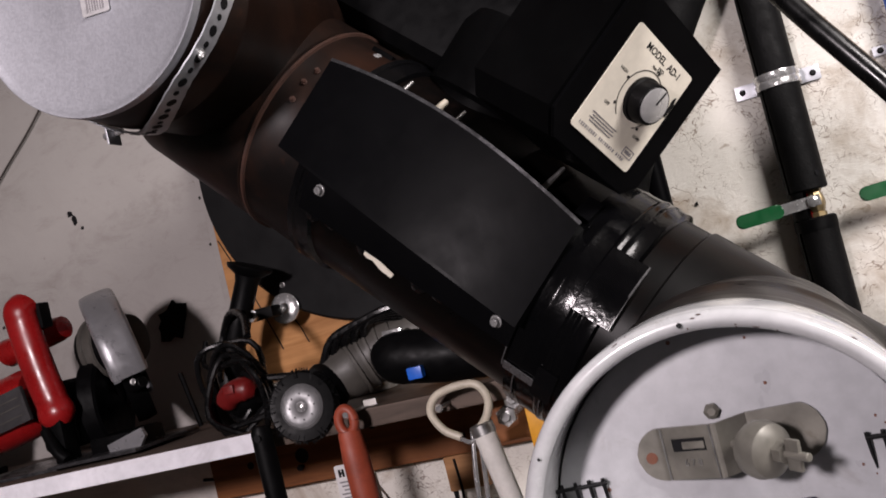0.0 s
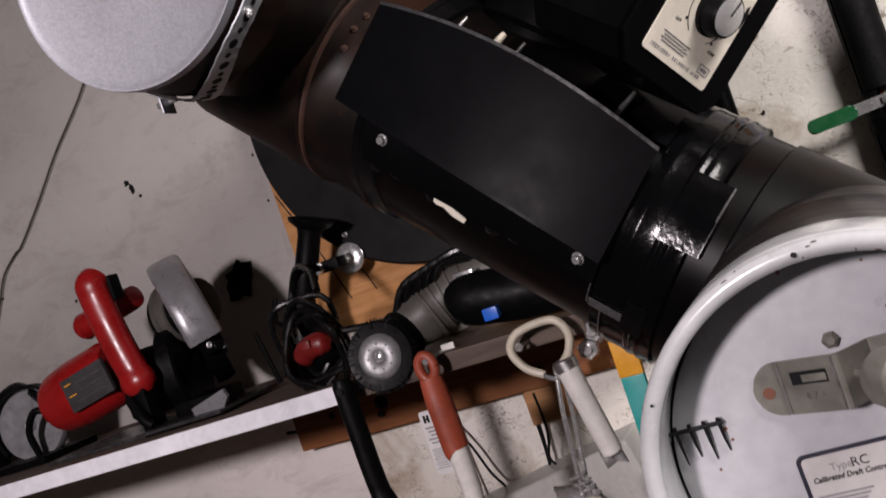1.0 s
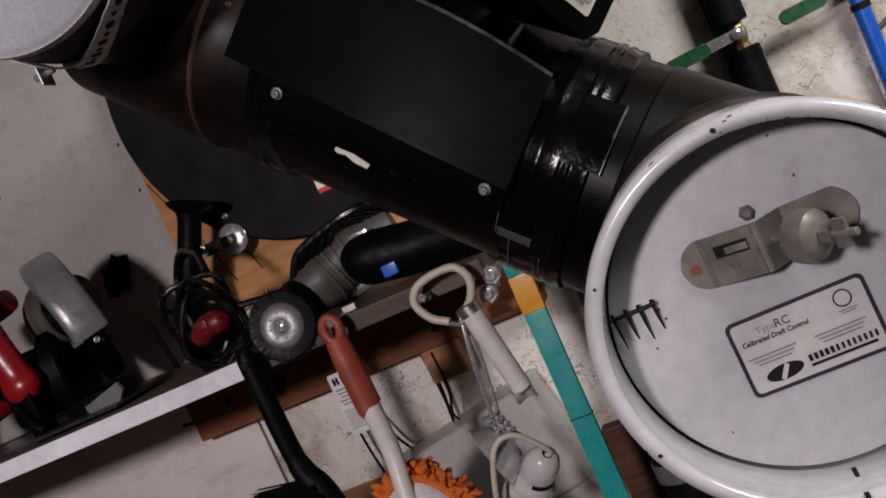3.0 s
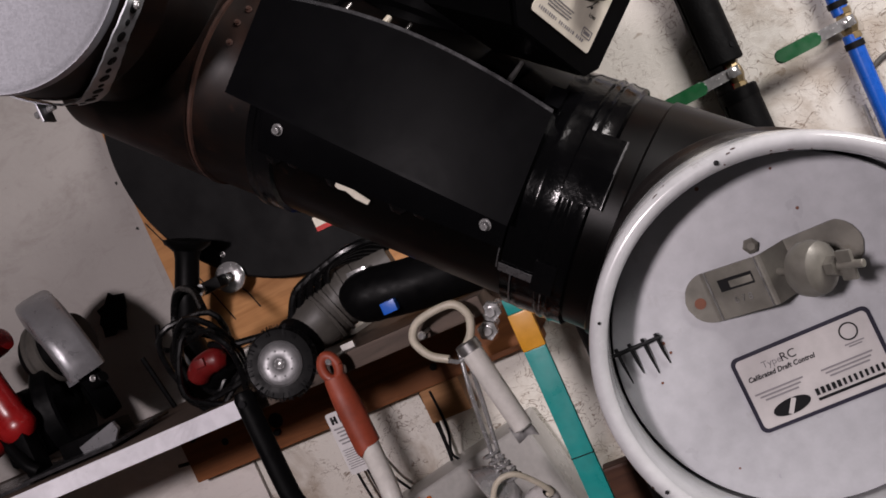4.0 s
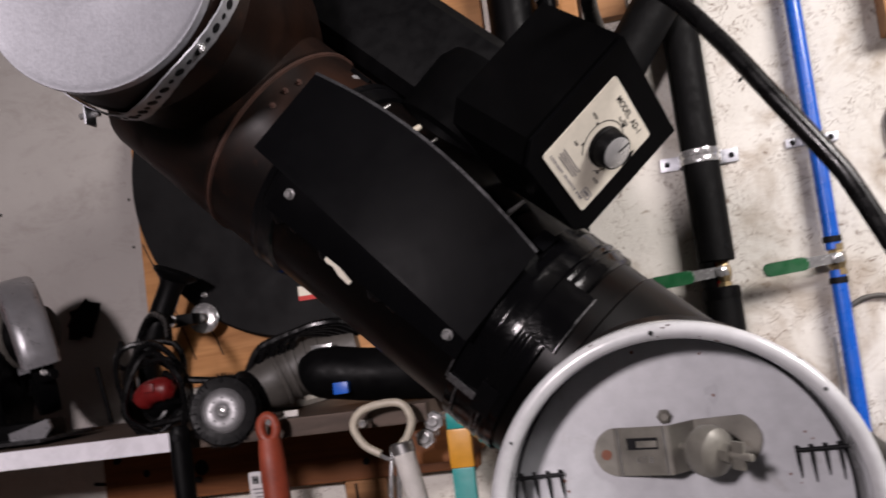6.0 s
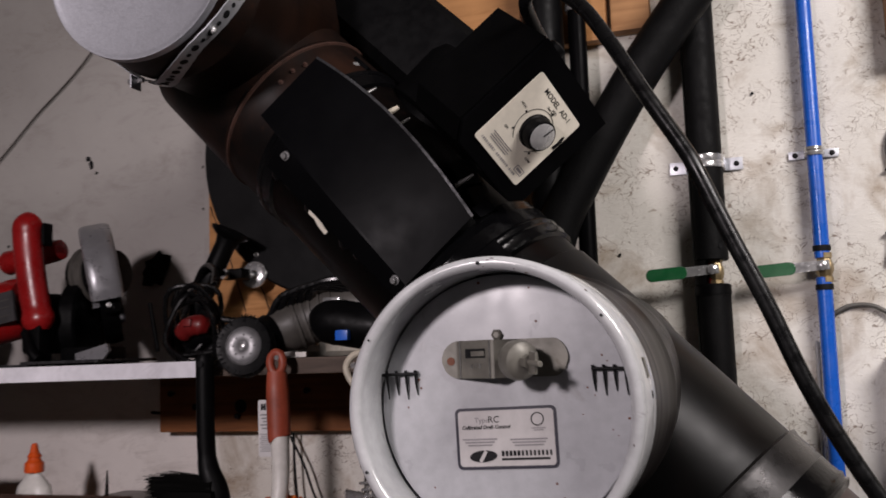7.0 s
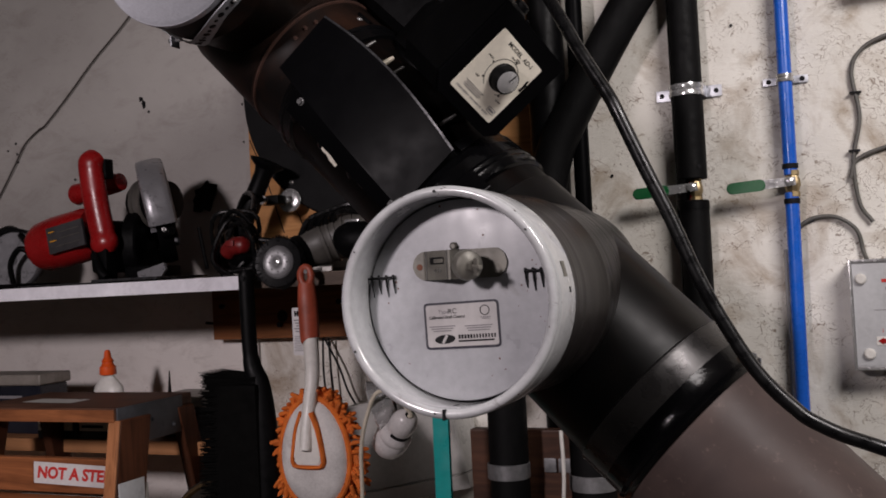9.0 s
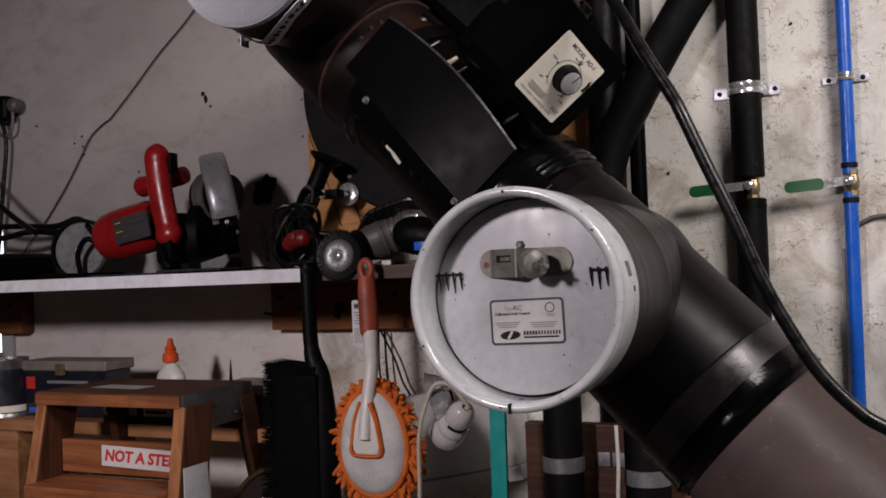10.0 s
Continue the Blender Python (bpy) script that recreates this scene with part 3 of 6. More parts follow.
def cap_tee():
    t = thing("flue_tee", (-0.41, -0.6, 1.6), "heat-browned black steel flue tee with a bright galvanised end cap", "flue pipe")
    part("barrel", lathe([(R - 0.003, 0), (R, 0.002), (R, 0.06), (R + 0.002, 0.063), (R + 0.002, 0.068), (R, 0.071), (R, 0.745), (R - 0.003, 0.745), (R - 0.003, 0)], along(CAP + Vector((0, 0.004, 0)), (0, 1, 0)), 72), M_TEE, t)
    part("branch", lathe([(R + 0.0015, -0.62), (R + 0.0015, -0.470), (R - 0.0005, -0.466), (R - 0.0005, -0.405), (R - 0.004, -0.405)], along(AX, DD), 96), M_TEE, t)
    for d0, h, wide, mat in ((-0.470, 0.0028, 0.0035, M_OLDRUST), (-0.4745, 0.0022, 0.003, M_TEE)):
        part("seam_bead", lathe([(R - 0.004, -wide), (R + h, -wide * 0.4), (R + h, wide * 0.4), (R - 0.004, wide)], along(at(d0), DD), 96), mat, t, "rust-brown crimped seam")
    cap = part("end_cap", lathe([(0, 0.0), (0.03, 0.0004), (0.096, 0.0), (0.1005, -0.0012), (0.1028, -0.0018), (0.1036, -0.0018), (0.1040, -0.0006), (0.1040, 0.007), (0.1035, 0.007)], along(CAP, (0, 1, 0)), 96), M_GALV, t, "bright galvanised sheet end cap")
    m = Matrix.Translation((-0.401, CAP.y - 0.001, 1.698)) @ Matrix.Rotation(radians(90), 4, "X") @ Matrix.Rotation(radians(-4), 4, "Z")
    part("sticker", prism(rounded(0.025, 0.022, 0.002), 0.0004, m), M_STICKER, cap, "small white barcode sticker", smooth=False)
    bars([(-0.007 + 0.0024 * k, -0.001, 0.0009 if k % 3 else 0.0015, 0.014) for k in range(7)], m @ Matrix.Translation((0, 0, 0.0005)), M_GREYINK, cap, "barcode")
    for k, (d0, a) in enumerate(((-0.45, 1.05), (-0.45, 0.72), (-0.452, 0.9))):
        p = at(d0, (R + 0.0005) * math.sin(a - 0.6), (R + 0.0005) * math.cos(a - 0.6))
        screw(p, p - at(d0), 0.003, M_OLDRUST, t, "rivet")


cap_tee()


def hanger_strap():
    t = thing("hanger_strap", (-0.41, -0.68, 1.6), "perforated galvanised hanger strap round the flue tee", "strap")
    # turn round the barrel in degrees, and distance behind the cap
    course = [(20, 0.056), (0, 0.045), (-20, 0.032), (-36, 0.023), (-50, 0.0185), (-61, 0.020), (-72, 0.030), (-85, 0.048), (-100, 0.073), (-114, 0.080), (-135, 0.078), (-180, 0.070), (-250, 0.064), (-310, 0.060), (-340, 0.056)]
    ra, w = R + 0.0042, 0.0105
    line = bend([(a, off, 0) for a, off in course], 6)

    def on(a, off, r):
        return CAP + Vector((r * math.cos(radians(a)), off, r * math.sin(radians(a))))

    bm = bmesh.new()
    rows, centres = [], []
    for i, q in enumerate(line):
        p, n = line[max(i - 1, 0)], line[min(i + 1, len(line) - 1)]
        tang = on(n.x, n.y, ra) - on(p.x, p.y, ra)
        rad = Vector((math.cos(radians(q.x)), 0, math.sin(radians(q.x))))
        side = tang.cross(rad).normalized() * w
        c = on(q.x, q.y, ra + 0.00025 * math.sin(i * 1.7))
        centres.append((c, rad))
        rows.append([bm.verts.new(c + side * u + rad * v) for u, v in ((-1, 0), (1, 0), (1, 0.0013), (-1, 0.0013))])
    for p, q in zip(rows, rows[1:]):
        for k in range(4):
            bm.faces.new((p[k], p[(k + 1) % 4], q[(k + 1) % 4], q[k]))
    bm.faces.new(rows[0])
    bm.faces.new(rows[-1][::-1])
    part("band", bm, M_STRAP, t)
    run, want, k = 0.0, 0.006, 0
    for (c, rad), (d, rad2) in zip(centres, centres[1:]):
        step = (d - c).length
        while run + step > want:
            u = (want - run) / step
            rr = 0.0044 if k % 2 else 0.0026
            part("slot", lathe([(0, 0.0019), (rr, 0.0019), (rr, 0.0006), (0, 0.0006)], along(c.lerp(d, u), rad.lerp(rad2, u)), 12), M_INK, t)
            want += 0.0115
            k += 1
        run += step
    part("bolt", rod((-0.500, -0.672, 1.628), (-0.480, -0.672, 1.628), 0.003, 12), M_CHROME, t)
    part("nut", lathe([(0.003, 0), (0.0055, 0), (0.0055, 0.004), (0.003, 0.004)], along((-0.494, -0.672, 1.628), (1, 0, 0)), 6), M_CHROME, t)
    part("ear", box((-0.489, -0.685, 1.617), (-0.487, -0.667, 1.636), 0.0006), M_STRAP, t)
    screw(on(-46, 0.019, ra + 0.001), (0.7, -0.2, -0.7), 0.0045, M_CHROME, t)


hanger_strap()


def inducer_pipe():
    t = thing("flue_pipe", at(-0.2, 0, 0), "black stove pipe joined with glossy black foil tape", "flue pipe")
    part("pipe", rod(at(-0.43), at(0.0), R - 0.002, 96, bevel=0.002), M_PIPE, t)
    part("collar", lathe([(R - 0.003, 0), (R + 0.0035, 0.001), (R + 0.0035, 0.007), (R + 0.002, 0.008), (R + 0.002, 0.024), (R - 0.003, 0.026)], along(at(-0.412), DD), 80), M_TAPE, t, "wrinkled shiny black foil tape")
    # tape wound over the beaded joint
    prof = [(R - 0.002, -0.030), (R + 0.0020, -0.029), (R + 0.0022, -0.018), (R + 0.0028, -0.0155), (R + 0.0028, -0.0135), (R + 0.0022, -0.011), (R + 0.0024, 0.001)]
    for s in (0.0045, 0.0125):
        prof += [(R + 0.0022, s - 0.0035), (R + 0.0034, s - 0.0012), (R + 0.0036, s), (R + 0.0034, s + 0.0012), (R + 0.0022, s + 0.0035)]
    prof += [(R + 0.0024, 0.024), (R - 0.002, 0.026)]
    bm = lathe(prof, along(at(-0.142), DD + NN * 0.02), 120)
    for v in bm.verts:
        c = v.co - at(-0.142)
        v.co += c.normalized() * 0.0006 * noise.noise(v.co * 40)
    part("tape_wrap", bm, M_TAPEGLOSS, t, "glossy black tape wound over the joint")

    def patch(name, d0, d1, a0, a1, r, mat, label, lift=0.0):
        """A bent piece of tape on the pipe, from angle a0 to a1."""
        bm = bmesh.new()
        n = 10
        rows = []
        for i in range(n + 1):
            a = a0 + (a1 - a0) * i / n
            q = r + lift * (i / n) ** 2 + 0.0005 * noise.noise(Vector((a * 9, d0 * 60, 1)))
            rows.append([bm.verts.new(at(d, g * math.sin(a), g * math.cos(a))) for d, g in ((d0, q), (d1, q), (d1, q - 0.0008), (d0, q - 0.0008))])
        for p, q in zip(rows, rows[1:]):
            for k in range(4):
                bm.faces.new((p[k], p[(k + 1) % 4], q[(k + 1) % 4], q[k]))
        bm.faces.new(rows[0])
        bm.faces.new(rows[-1][::-1])
        bmesh.ops.recalc_face_normals(bm, faces=bm.faces)
        return part(name, bm, mat, t, label)

    patch("tape_end", -0.140, -0.108, 0.44, -0.10, R + 0.0042, M_TAPEGLOSS, "loose corner of black tape", 0.001)
    patch("tape_edge", -0.109, -0.1075, 0.44, -0.10, R + 0.0044, M_TAPEEDGE, "pale cut edge of the tape")
    patch("tape_edge", -0.171, -0.142, -0.77, -0.85, R + 0.0042, M_TAPEEDGE, "pale torn edge of the tape")
    patch("tape_edge", -0.1605, -0.1593, -0.80, -1.30, R + 0.0040, M_TAPEEDGE, "pale torn edge of the tape")
    patch("tape_edge", -0.1335, -0.1325, -0.78, -1.20, R + 0.0040, M_TAPEEDGE, "pale torn edge of the tape")
    patch("tape_edge", -0.1735, -0.1725, -0.45, -0.84, R + 0.0030, M_TAPEEDGE, "pale torn edge of the tape")
    patch("tape_end", -0.142, -0.124, -0.62, -0.90, R + 0.0042, M_TAPE, "crumpled corner of black tape", 0.002)
    patch("tape_end", -0.186, -0.171, -0.40, -0.62, R + 0.0042, M_TAPE, "crumpled corner of black tape", 0.002)
    patch("tape_end", -0.182, -0.168, 0.72, 0.50, R + 0.0042, M_TAPE, "crumpled corner of black tape", 0.002)


inducer_pipe()


def draft_inducer():
    t = thing("draft_inducer", at(-0.3, 0.0, 0.1), "black steel draft inducer with curved housing on the flue pipe", "draft inducer")
    d0, d1 = -0.432, -0.168
    steps = 28

    def wall(d):
        u = (d - d0) / (d1 - d0)
        f = 0.127 - 0.85 * (d + 0.3) ** 2
        lo = -0.027 - 0.018 * u
        hi = 0.057 + 0.020 * math.sin(math.pi * (0.12 + 0.76 * u)) - 0.012 * u - 0.006
        return f, lo, hi

    def sheet(inner, a, b):
        bm = bmesh.new()
        rows = []
        for i in range(steps + 1):
            d = d0 + (d1 - d0) * i / steps
            f, lo, hi = wall(d)
            n0, n1 = a(lo, hi), b(lo, hi)
            rows.append([bm.verts.new(at(d, n, f - off)) for n, off in ((n0, 0), (n1, 0), (n1, inner), (n0, inner))])
        for p, q in zip(rows, rows[1:]):
            for k in range(4):
                bm.faces.new((p[k], p[(k + 1) % 4], q[(k + 1) % 4], q[k]))
        bm.faces.new(rows[0])
        bm.faces.new(rows[-1][::-1])
        return bm

    part("housing_wall", sheet(0.06, lambda lo, hi: lo + 0.001, lambda lo, hi: hi - 0.001), M_PANEL, t, "curved satin black steel wall")
    part("rim", sheet(0.0015, lambda lo, hi: hi - 0.001, lambda lo, hi: hi + 0.0018), M_EDGE, t, "worn bare metal edge")
    part("rim", sheet(0.002, lambda lo, hi: lo - 0.0015, lambda lo, hi: lo + 0.001), M_PANEL, t, "worn edge")
    # mounting flange that hugs the pipe below the housing
    bm = bmesh.new()
    rows = []
    for i in range(9):
        n = -0.03 - 0.034 * i / 8
        f = math.sqrt((R + 0.004) ** 2 - n * n)
        rows.append([bm.verts.new(at(d, n, g)) for d, g in ((-0.398, f), (-0.174, f), (-0.174, f - 0.002), (-0.398, f - 0.002))])
    for p, q in zip(rows, rows[1:]):
        for k in range(4):
            bm.faces.new((p[k], p[(k + 1) % 4], q[(k + 1) % 4], q[k]))
    bm.faces.new(rows[0])
    bm.faces.new(rows[-1][::-1])
    part("flange", bm, M_PANEL, t)
    for d, n in ((-0.381, -0.041), (-0.188, -0.051)):
        f = math.sqrt((R + 0.004) ** 2 - n * n)
        screw(at(d, n, f), FF * f + NN * n, 0.0052, M_CHROME, t)
    # torn sticker under the flange edge
    f = math.sqrt((R + 0.002) ** 2 - 0.068 ** 2)
    mm = Matrix.Translation(at(-0.309, -0.0655, f + 0.002)) @ Matrix((DD, NN * (f / R) + FF * (0.067 / R), FF * (f / R) - NN * (0.067 / R))).transposed().to_4x4()
    part("sticker", prism([(-0.019, 0.001), (-0.010, -0.003), (-0.003, -0.002), (0.006, -0.006), (0.018, -0.007), (0.020, -0.002), (0.008, 0.001), (-0.004, 0.004), (-0.012, 0.003), (-0.018, 0.006)], 0.0008, mm), M_PLATE, t, "torn white sticker edge", smooth=False)
    for k in range(9):
        d = -0.385 + 0.02 * k
        part("tape_blob", lathe([(0, 0.003), (0.006, 0.0015), (0.009, 0)], along(at(d, -0.062 + 0.003 * (k % 3), f + 0.003), FF - NN * 0.6), 7), M_TAPE, t)
    # back plate and motor
    part("mounting_plate", prism(rounded(0.27, 0.15, 0.03), 0.003, Matrix.Translation(at(-0.31, 0.052, -0.01)) @ Matrix((DD, FF, NN)).transposed().to_4x4()), M_BLACK, t)
    part("motor", lathe([(0, 0), (0.05, 0), (0.056, 0.006), (0.056, 0.02), (0.062, 0.024), (0.062, 0.085), (0.056, 0.10), (0, 0.104)], along(at(-0.335, 0.075, -0.005), NN), 40), M_BLACK, t, "black electric motor")
    part("motor_cover", box((-0.135, -0.075, 0), (0.13, 0.075, 0.105), 0.03, Matrix.Translation(at(-0.46, 0.108, -0.055)) @ Matrix((DD, FF, NN)).transposed().to_4x4(), 3), M_RUBBER, t, "black motor cover")
    for d, n in ((-0.43, 0.085), (-0.20, 0.053)):
        part("bracket", box((-0.012, -0.02, 0), (0.012, 0.02, 0.03), 0.002, Matrix.Translation(at(d, n - 0.02, 0.03)) @ Matrix((DD, FF, NN)).transposed().to_4x4()), M_BLACK, t)
        screw(at(d, n, 0.052), FF, 0.005, M_CHROME, t)
    screw(at(-0.405, 0.062, 0.066), FF, 0.0045, M_CHROME, t)
    part("cooling_ring", lathe([(0.034, -0.003), (0.037, -0.003), (0.037, 0.003), (0.034, 0.003)], along(at(-0.385, 0.078, 0.05), NN + FF * 0.6), 32, closed=True), M_COLLAR, t)
    for d, r, mt in ((-0.372, 0.0026, M_STEEL), (-0.335, 0.0045, M_CREAM), (-0.315, 0.0024, M_STEEL), (-0.215, 0.0028, M_STEEL)):
        part("stud", rod(at(d, 0.058, 0.090), at(d + 0.003, 0.080, 0.083), r, 10, r2=r * 0.6), mt, t)


draft_inducer()

PL = Vector((-0.0823, -0.7195, 1.5118))
QN = Vector((0.743, 0.157, 0.651)).normalized()
QQ = Vector((0.260, 0.828, -0.497))
QQ = (QQ - QN * QQ.dot(QN)).normalized()
QM = QQ.cross(QN)
BOXM = Matrix.Translation(PL) @ Matrix((QQ, QN, QM)).transposed().to_4x4()


def speed_control():
    t = thing("speed_control", PL, "black metal speed control box with a cream dial plate", "control box")
    body = bmesh.new()
    out = [(-0.022, 0.108), (-0.022, 0.0), (-0.006, -0.016), (0.088, -0.016), (0.1005, -0.004), (0.1005, 0.108)]
    prism(out, 0.096, BOXM @ Matrix.Translation((0, 0, -0.0985)), 0.003, body)
    part("body", body, M_BLACK, t)
    part("front_lid", prism(out, 0.002, BOXM @ Matrix.Translation((0, 0, -0.0022)) @ Matrix.Diagonal((1.0, 1.0, 1, 1)), 0.0008), M_PANEL, t)
    plate = part("dial_plate", prism([(x + 0.0385, y + 0.0425) for x, y in rounded(0.079, 0.0865, 0.003)], 0.0008, BOXM), M_PLATE, t, "cream printed dial plate", smooth=False)
    face = BOXM @ Matrix.Translation((0.0385, 0.0425, 0.0009))
    words("MODEL  AD-1", 0.0074, face @ Matrix.Translation((0.003, 0.0355, 0)), M_INK, plate, width=0.046, bold=0.0001)
    words("Motor Speed", 0.0036, face @ Matrix.Translation((0.002, 0.0275, 0)), M_INK, plate, width=0.012)
    dial = face @ Matrix.Translation((0.004, 0.003, 0))
    ring = lathe([(0.0222, 0), (0.0222, 0.0002), (0.0216, 0.0002), (0.0216, 0)], dial, 60, closed=True, a0=radians(-60), a1=radians(240))
    part("dial_arc", ring, M_INK, plate)
    for text, a, rr in (("OFF", 215, 0.031), ("HIGH", 165, 0.031), ("MED.", 85, 0.0265), ("LOW", -45, 0.031)):
        c = Vector((rr * math.cos(radians(a)), rr * math.sin(radians(a)), 0))
        words(text, 0.0036, dial @ Matrix.Translation(c), M_INK, plate)
        q = c.normalized() * 0.0235
        part("dial_dot", lathe([(0, 0.0004), (0.0011, 0.0004), (0.0011, 0), (0, 0)], dial @ Matrix.Translation(q), 10), M_INK, plate)
    bars([(-0.012, -0.0255 - 0.0022 * k, 0.032 - 0.004 * (k % 2), 0.0008) for k in range(4)] + [(-0.033 + 0.0027 * k, -0.0375, 0.0013 if k % 4 else 0.0006, 0.0024) for k in range(23) if k not in (9, 18)], face, M_GREYINK, plate)
    bars([(0.028, -0.0285, 0.012, 0.0006), (0.028, -0.0345, 0.012, 0.0006), (0.022, -0.0315, 0.0006, 0.006), (0.034, -0.0315, 0.0006, 0.006), (0.028, -0.0315, 0.008, 0.0024)], face, M_GREYINK, plate)
    part("burn_mark", prism([(0.0345, 0.008), (0.0385, 0.0075), (0.039, 0.018), (0.0365, 0.024), (0.0345, 0.021), (0.0355, 0.014)], 0.0004, face), M_INK, plate, "dark worn spot", smooth=False)
    km = BOXM @ Matrix.Translation((0.044, 0.0465, 0.001))
    knob = part("knob", lathe([(0.0172, 0), (0.0172, 0.003), (0.0160, 0.004), (0.0152, 0.0135), (0.0146, 0.0145), (0.0132, 0.0145), (0, 0.0145)], km, 48), M_RUBBER, t, "black knob with a brushed aluminium face")
    part("knob_face", lathe([(0.0132, 0.0145), (0.0132, 0.0152), (0.0126, 0.0155), (0, 0.0155)], km, 40), M_ALU, knob, "brushed aluminium face")
    part("pointer", box((-0.0006, 0.001, 0.0155), (0.0006, 0.0126, 0.0159), 0, km @ Matrix.Rotation(radians(-8), 4, "Z")), M_INK, knob)
    g = BOXM @ Matrix.Translation((0.03, 0.108, -0.052)) @ Matrix.Rotation(radians(-90), 4, "X")
    part("grommet", lathe([(0.006, 0), (0.013, 0), (0.013, 0.006), (0.010, 0.009), (0.010, 0.016), (0.006, 0.018)], g, 20), M_RUBBER, t)
    screw(BOXM @ Vector((0.03, 0.1085, -0.022)), QN, 0.004, M_BLACK, t)
    line = bend([BOXM @ Vector((0.03, 0.112, -0.052)), (-0.030, -0.715, 1.632), (-0.006, -0.722, 1.6385), (0.026, -0.745, 1.611), (0.055, -0.770, 1.564), (0.083, -0.788, 1.512), (0.110, -0.797, 1.465), (0.119, -0.800, 1.446), (0.140, -0.80, 1.395), (0.164, -0.80, 1.339), (0.185, -0.80, 1.285), (0.206, -0.80, 1.241), (0.233, -0.80, 1.195), (0.262, -0.80, 1.163), (0.292, -0.80, 1.143), (0.40, -0.78, 1.09), (0.6, -0.6, 0.9), (0.72, -0.5, 0.45)], 8)
    part("power_cord", tube(line, 0.0066, 14), M_CORD, t, "thick black rubber power cord")


speed_control()


def damper():
    t = thing("damper_tee", (-0.018, -0.75, 1.17), "dark blued steel tee branch facing the room", "flue pipe")
    cy = Vector((-0.018, -0.60, 1.2735))
    part("branch", lathe([(R - 0.003, -0.06), (R, -0.06), (R, 0.13), (R + 0.0025, 0.134), (R + 0.0025, 0.142), (R, 0.146), (R, 0.288), (R - 0.002, 0.288), (R - 0.002, 0.0)], along(cy, (0, -1, 0)), 96), M_BARREL, t)
    part("sleeve", lathe([(R - 0.002, 0.0), (R + 0.0004, 0.002), (R + 0.002, 0.10), (R + 0.002, 0.262), (R + 0.0012, 0.266)], along(at(-0.095), DD), 96), M_SLEEVE, t)
    part("edge_band", lathe([(R + 0.001, 0.0), (R + 0.0065, 0.003), (R + 0.005, 0.008), (R + 0.005, 0.035), (R + 0.0015, 0.045)], along(at(0.168), DD), 96), M_COLLAR, t, "grey crimped collar with worn paint")
    part("tape_wrap", lathe([(R + 0.0, 0.0), (R + 0.0050, 0.002), (R + 0.0046, 0.012), (R + 0.0050, 0.020), (R + 0.0064, 0.024), (R + 0.0042, 0.028), (R + 0.0062, 0.031), (R + 0.001, 0.035)], along(at(0.203), DD + NN * 0.02), 96), M_TAPEGLOSS, t, "glossy black tape")
    part("lower_pipe", rod(at(0.05), at(0.85), R - 0.001, 96), M_LOWER, t, "brown-grey steel stove pipe")
    for k in range(3):
        screw(at(0.02 + 0.018 * k, -0.03, 0.104), FF, 0.003, M_COLLAR, t, "rivet")

    g = thing("draft_regulator", (-0.018, -0.92, 1.17), "white enamel barometric draft regulator with a swinging grey gate", "draft regulator")
    m = along((-0.018, -0.888, 1.2735), (0, -1, 0), (1, 0, 0))
    roll = [(0.0994 + 0.0046 * math.cos(radians(k)), 0.0365 + 0.0046 * math.sin(radians(k))) for k in range(-15, 196, 15)]
    part("ring", lathe([(0.1025, -0.018), (0.1042, -0.018), (0.1042, 0.026), (0.1036, 0.0285), (0.1022, 0.0300), (0.1020, 0.0335)] + roll + [(0.0946, 0.030), (0.0952, 0.014), (0.0955, -0.012), (0.1025, -0.018)], m, 128), M_ENAMEL, g, "chipped glossy white enamel ring")
    part("gap", lathe([(0.0956, -0.008), (0.0956, -0.0072), (0, -0.0072), (0, -0.008)], m, 64), M_INK, g)
    part("ring_joint", box((0.0950, -0.0012, 0.006), (0.1043, 0.0012, 0.0428), 0, m @ Matrix.Rotation(radians(-93), 4, "Z")), M_INK, g, "dark split where the ring ends meet", smooth=False)
    part("clip", box((0.1040, -0.006, 0.002), (0.1050, 0.008, 0.012), 0.0004, m @ Matrix.Rotation(radians(13), 4, "Z")), M_ZINC, g)
    part("clip_slot", box((0.1039, -0.002, -0.004), (0.1046, 0.003, 0.0005), 0, m @ Matrix.Rotation(radians(3), 4, "Z")), M_INK, g)
    gate = part("gate", lathe([(0.0925, -0.003), (0.0933, -0.0015), (0.0927, 0.0), (0.088, 0.0008), (0, 0.0008)], m @ Matrix.Translation((-0.0006, 0.0006, 0)), 128), M_GATE, g, "grey painted swinging gate")
    face = m @ Matrix.Rotation(radians(0), 4, "Z")
    up = Matrix.Translation((-0.018, -0.8890, 1.2735)) @ Matrix.Rotation(radians(90), 4, "X")
    # rating label
    lab = up @ Matrix.Translation((0.0005, -0.0225, 0.0)) @ Matrix.Rotation(radians(1.5), 4, "Z")
    part("label_border", prism(rounded(0.0745, 0.0435, 0.004), 0.0004, lab), M_NAVY, gate, smooth=False)
    label = part("label", prism(rounded(0.0702, 0.0392, 0.0026), 0.0004, lab @ Matrix.Translation((0, 0, 0.0002))), M_RATING, gate, "white rating label with a dark border", smooth=False)
    top = lab @ Matrix.Translation((0, 0, 0.0007))
    words("Type", 0.0052, top @ Matrix.Translation((-0.0175, 0.0128, 0)), M_GREYINK, gate)
    words("RC", 0.0066, top @ Matrix.Translation((-0.0085, 0.013, 0)), M_INK, gate)
    words("Calibrated Draft Control", 0.0038, top @ Matrix.Translation((-0.0145, 0.0078, 0)), M_INK, gate, width=0.036, shear=0.2, bold=0.0001)
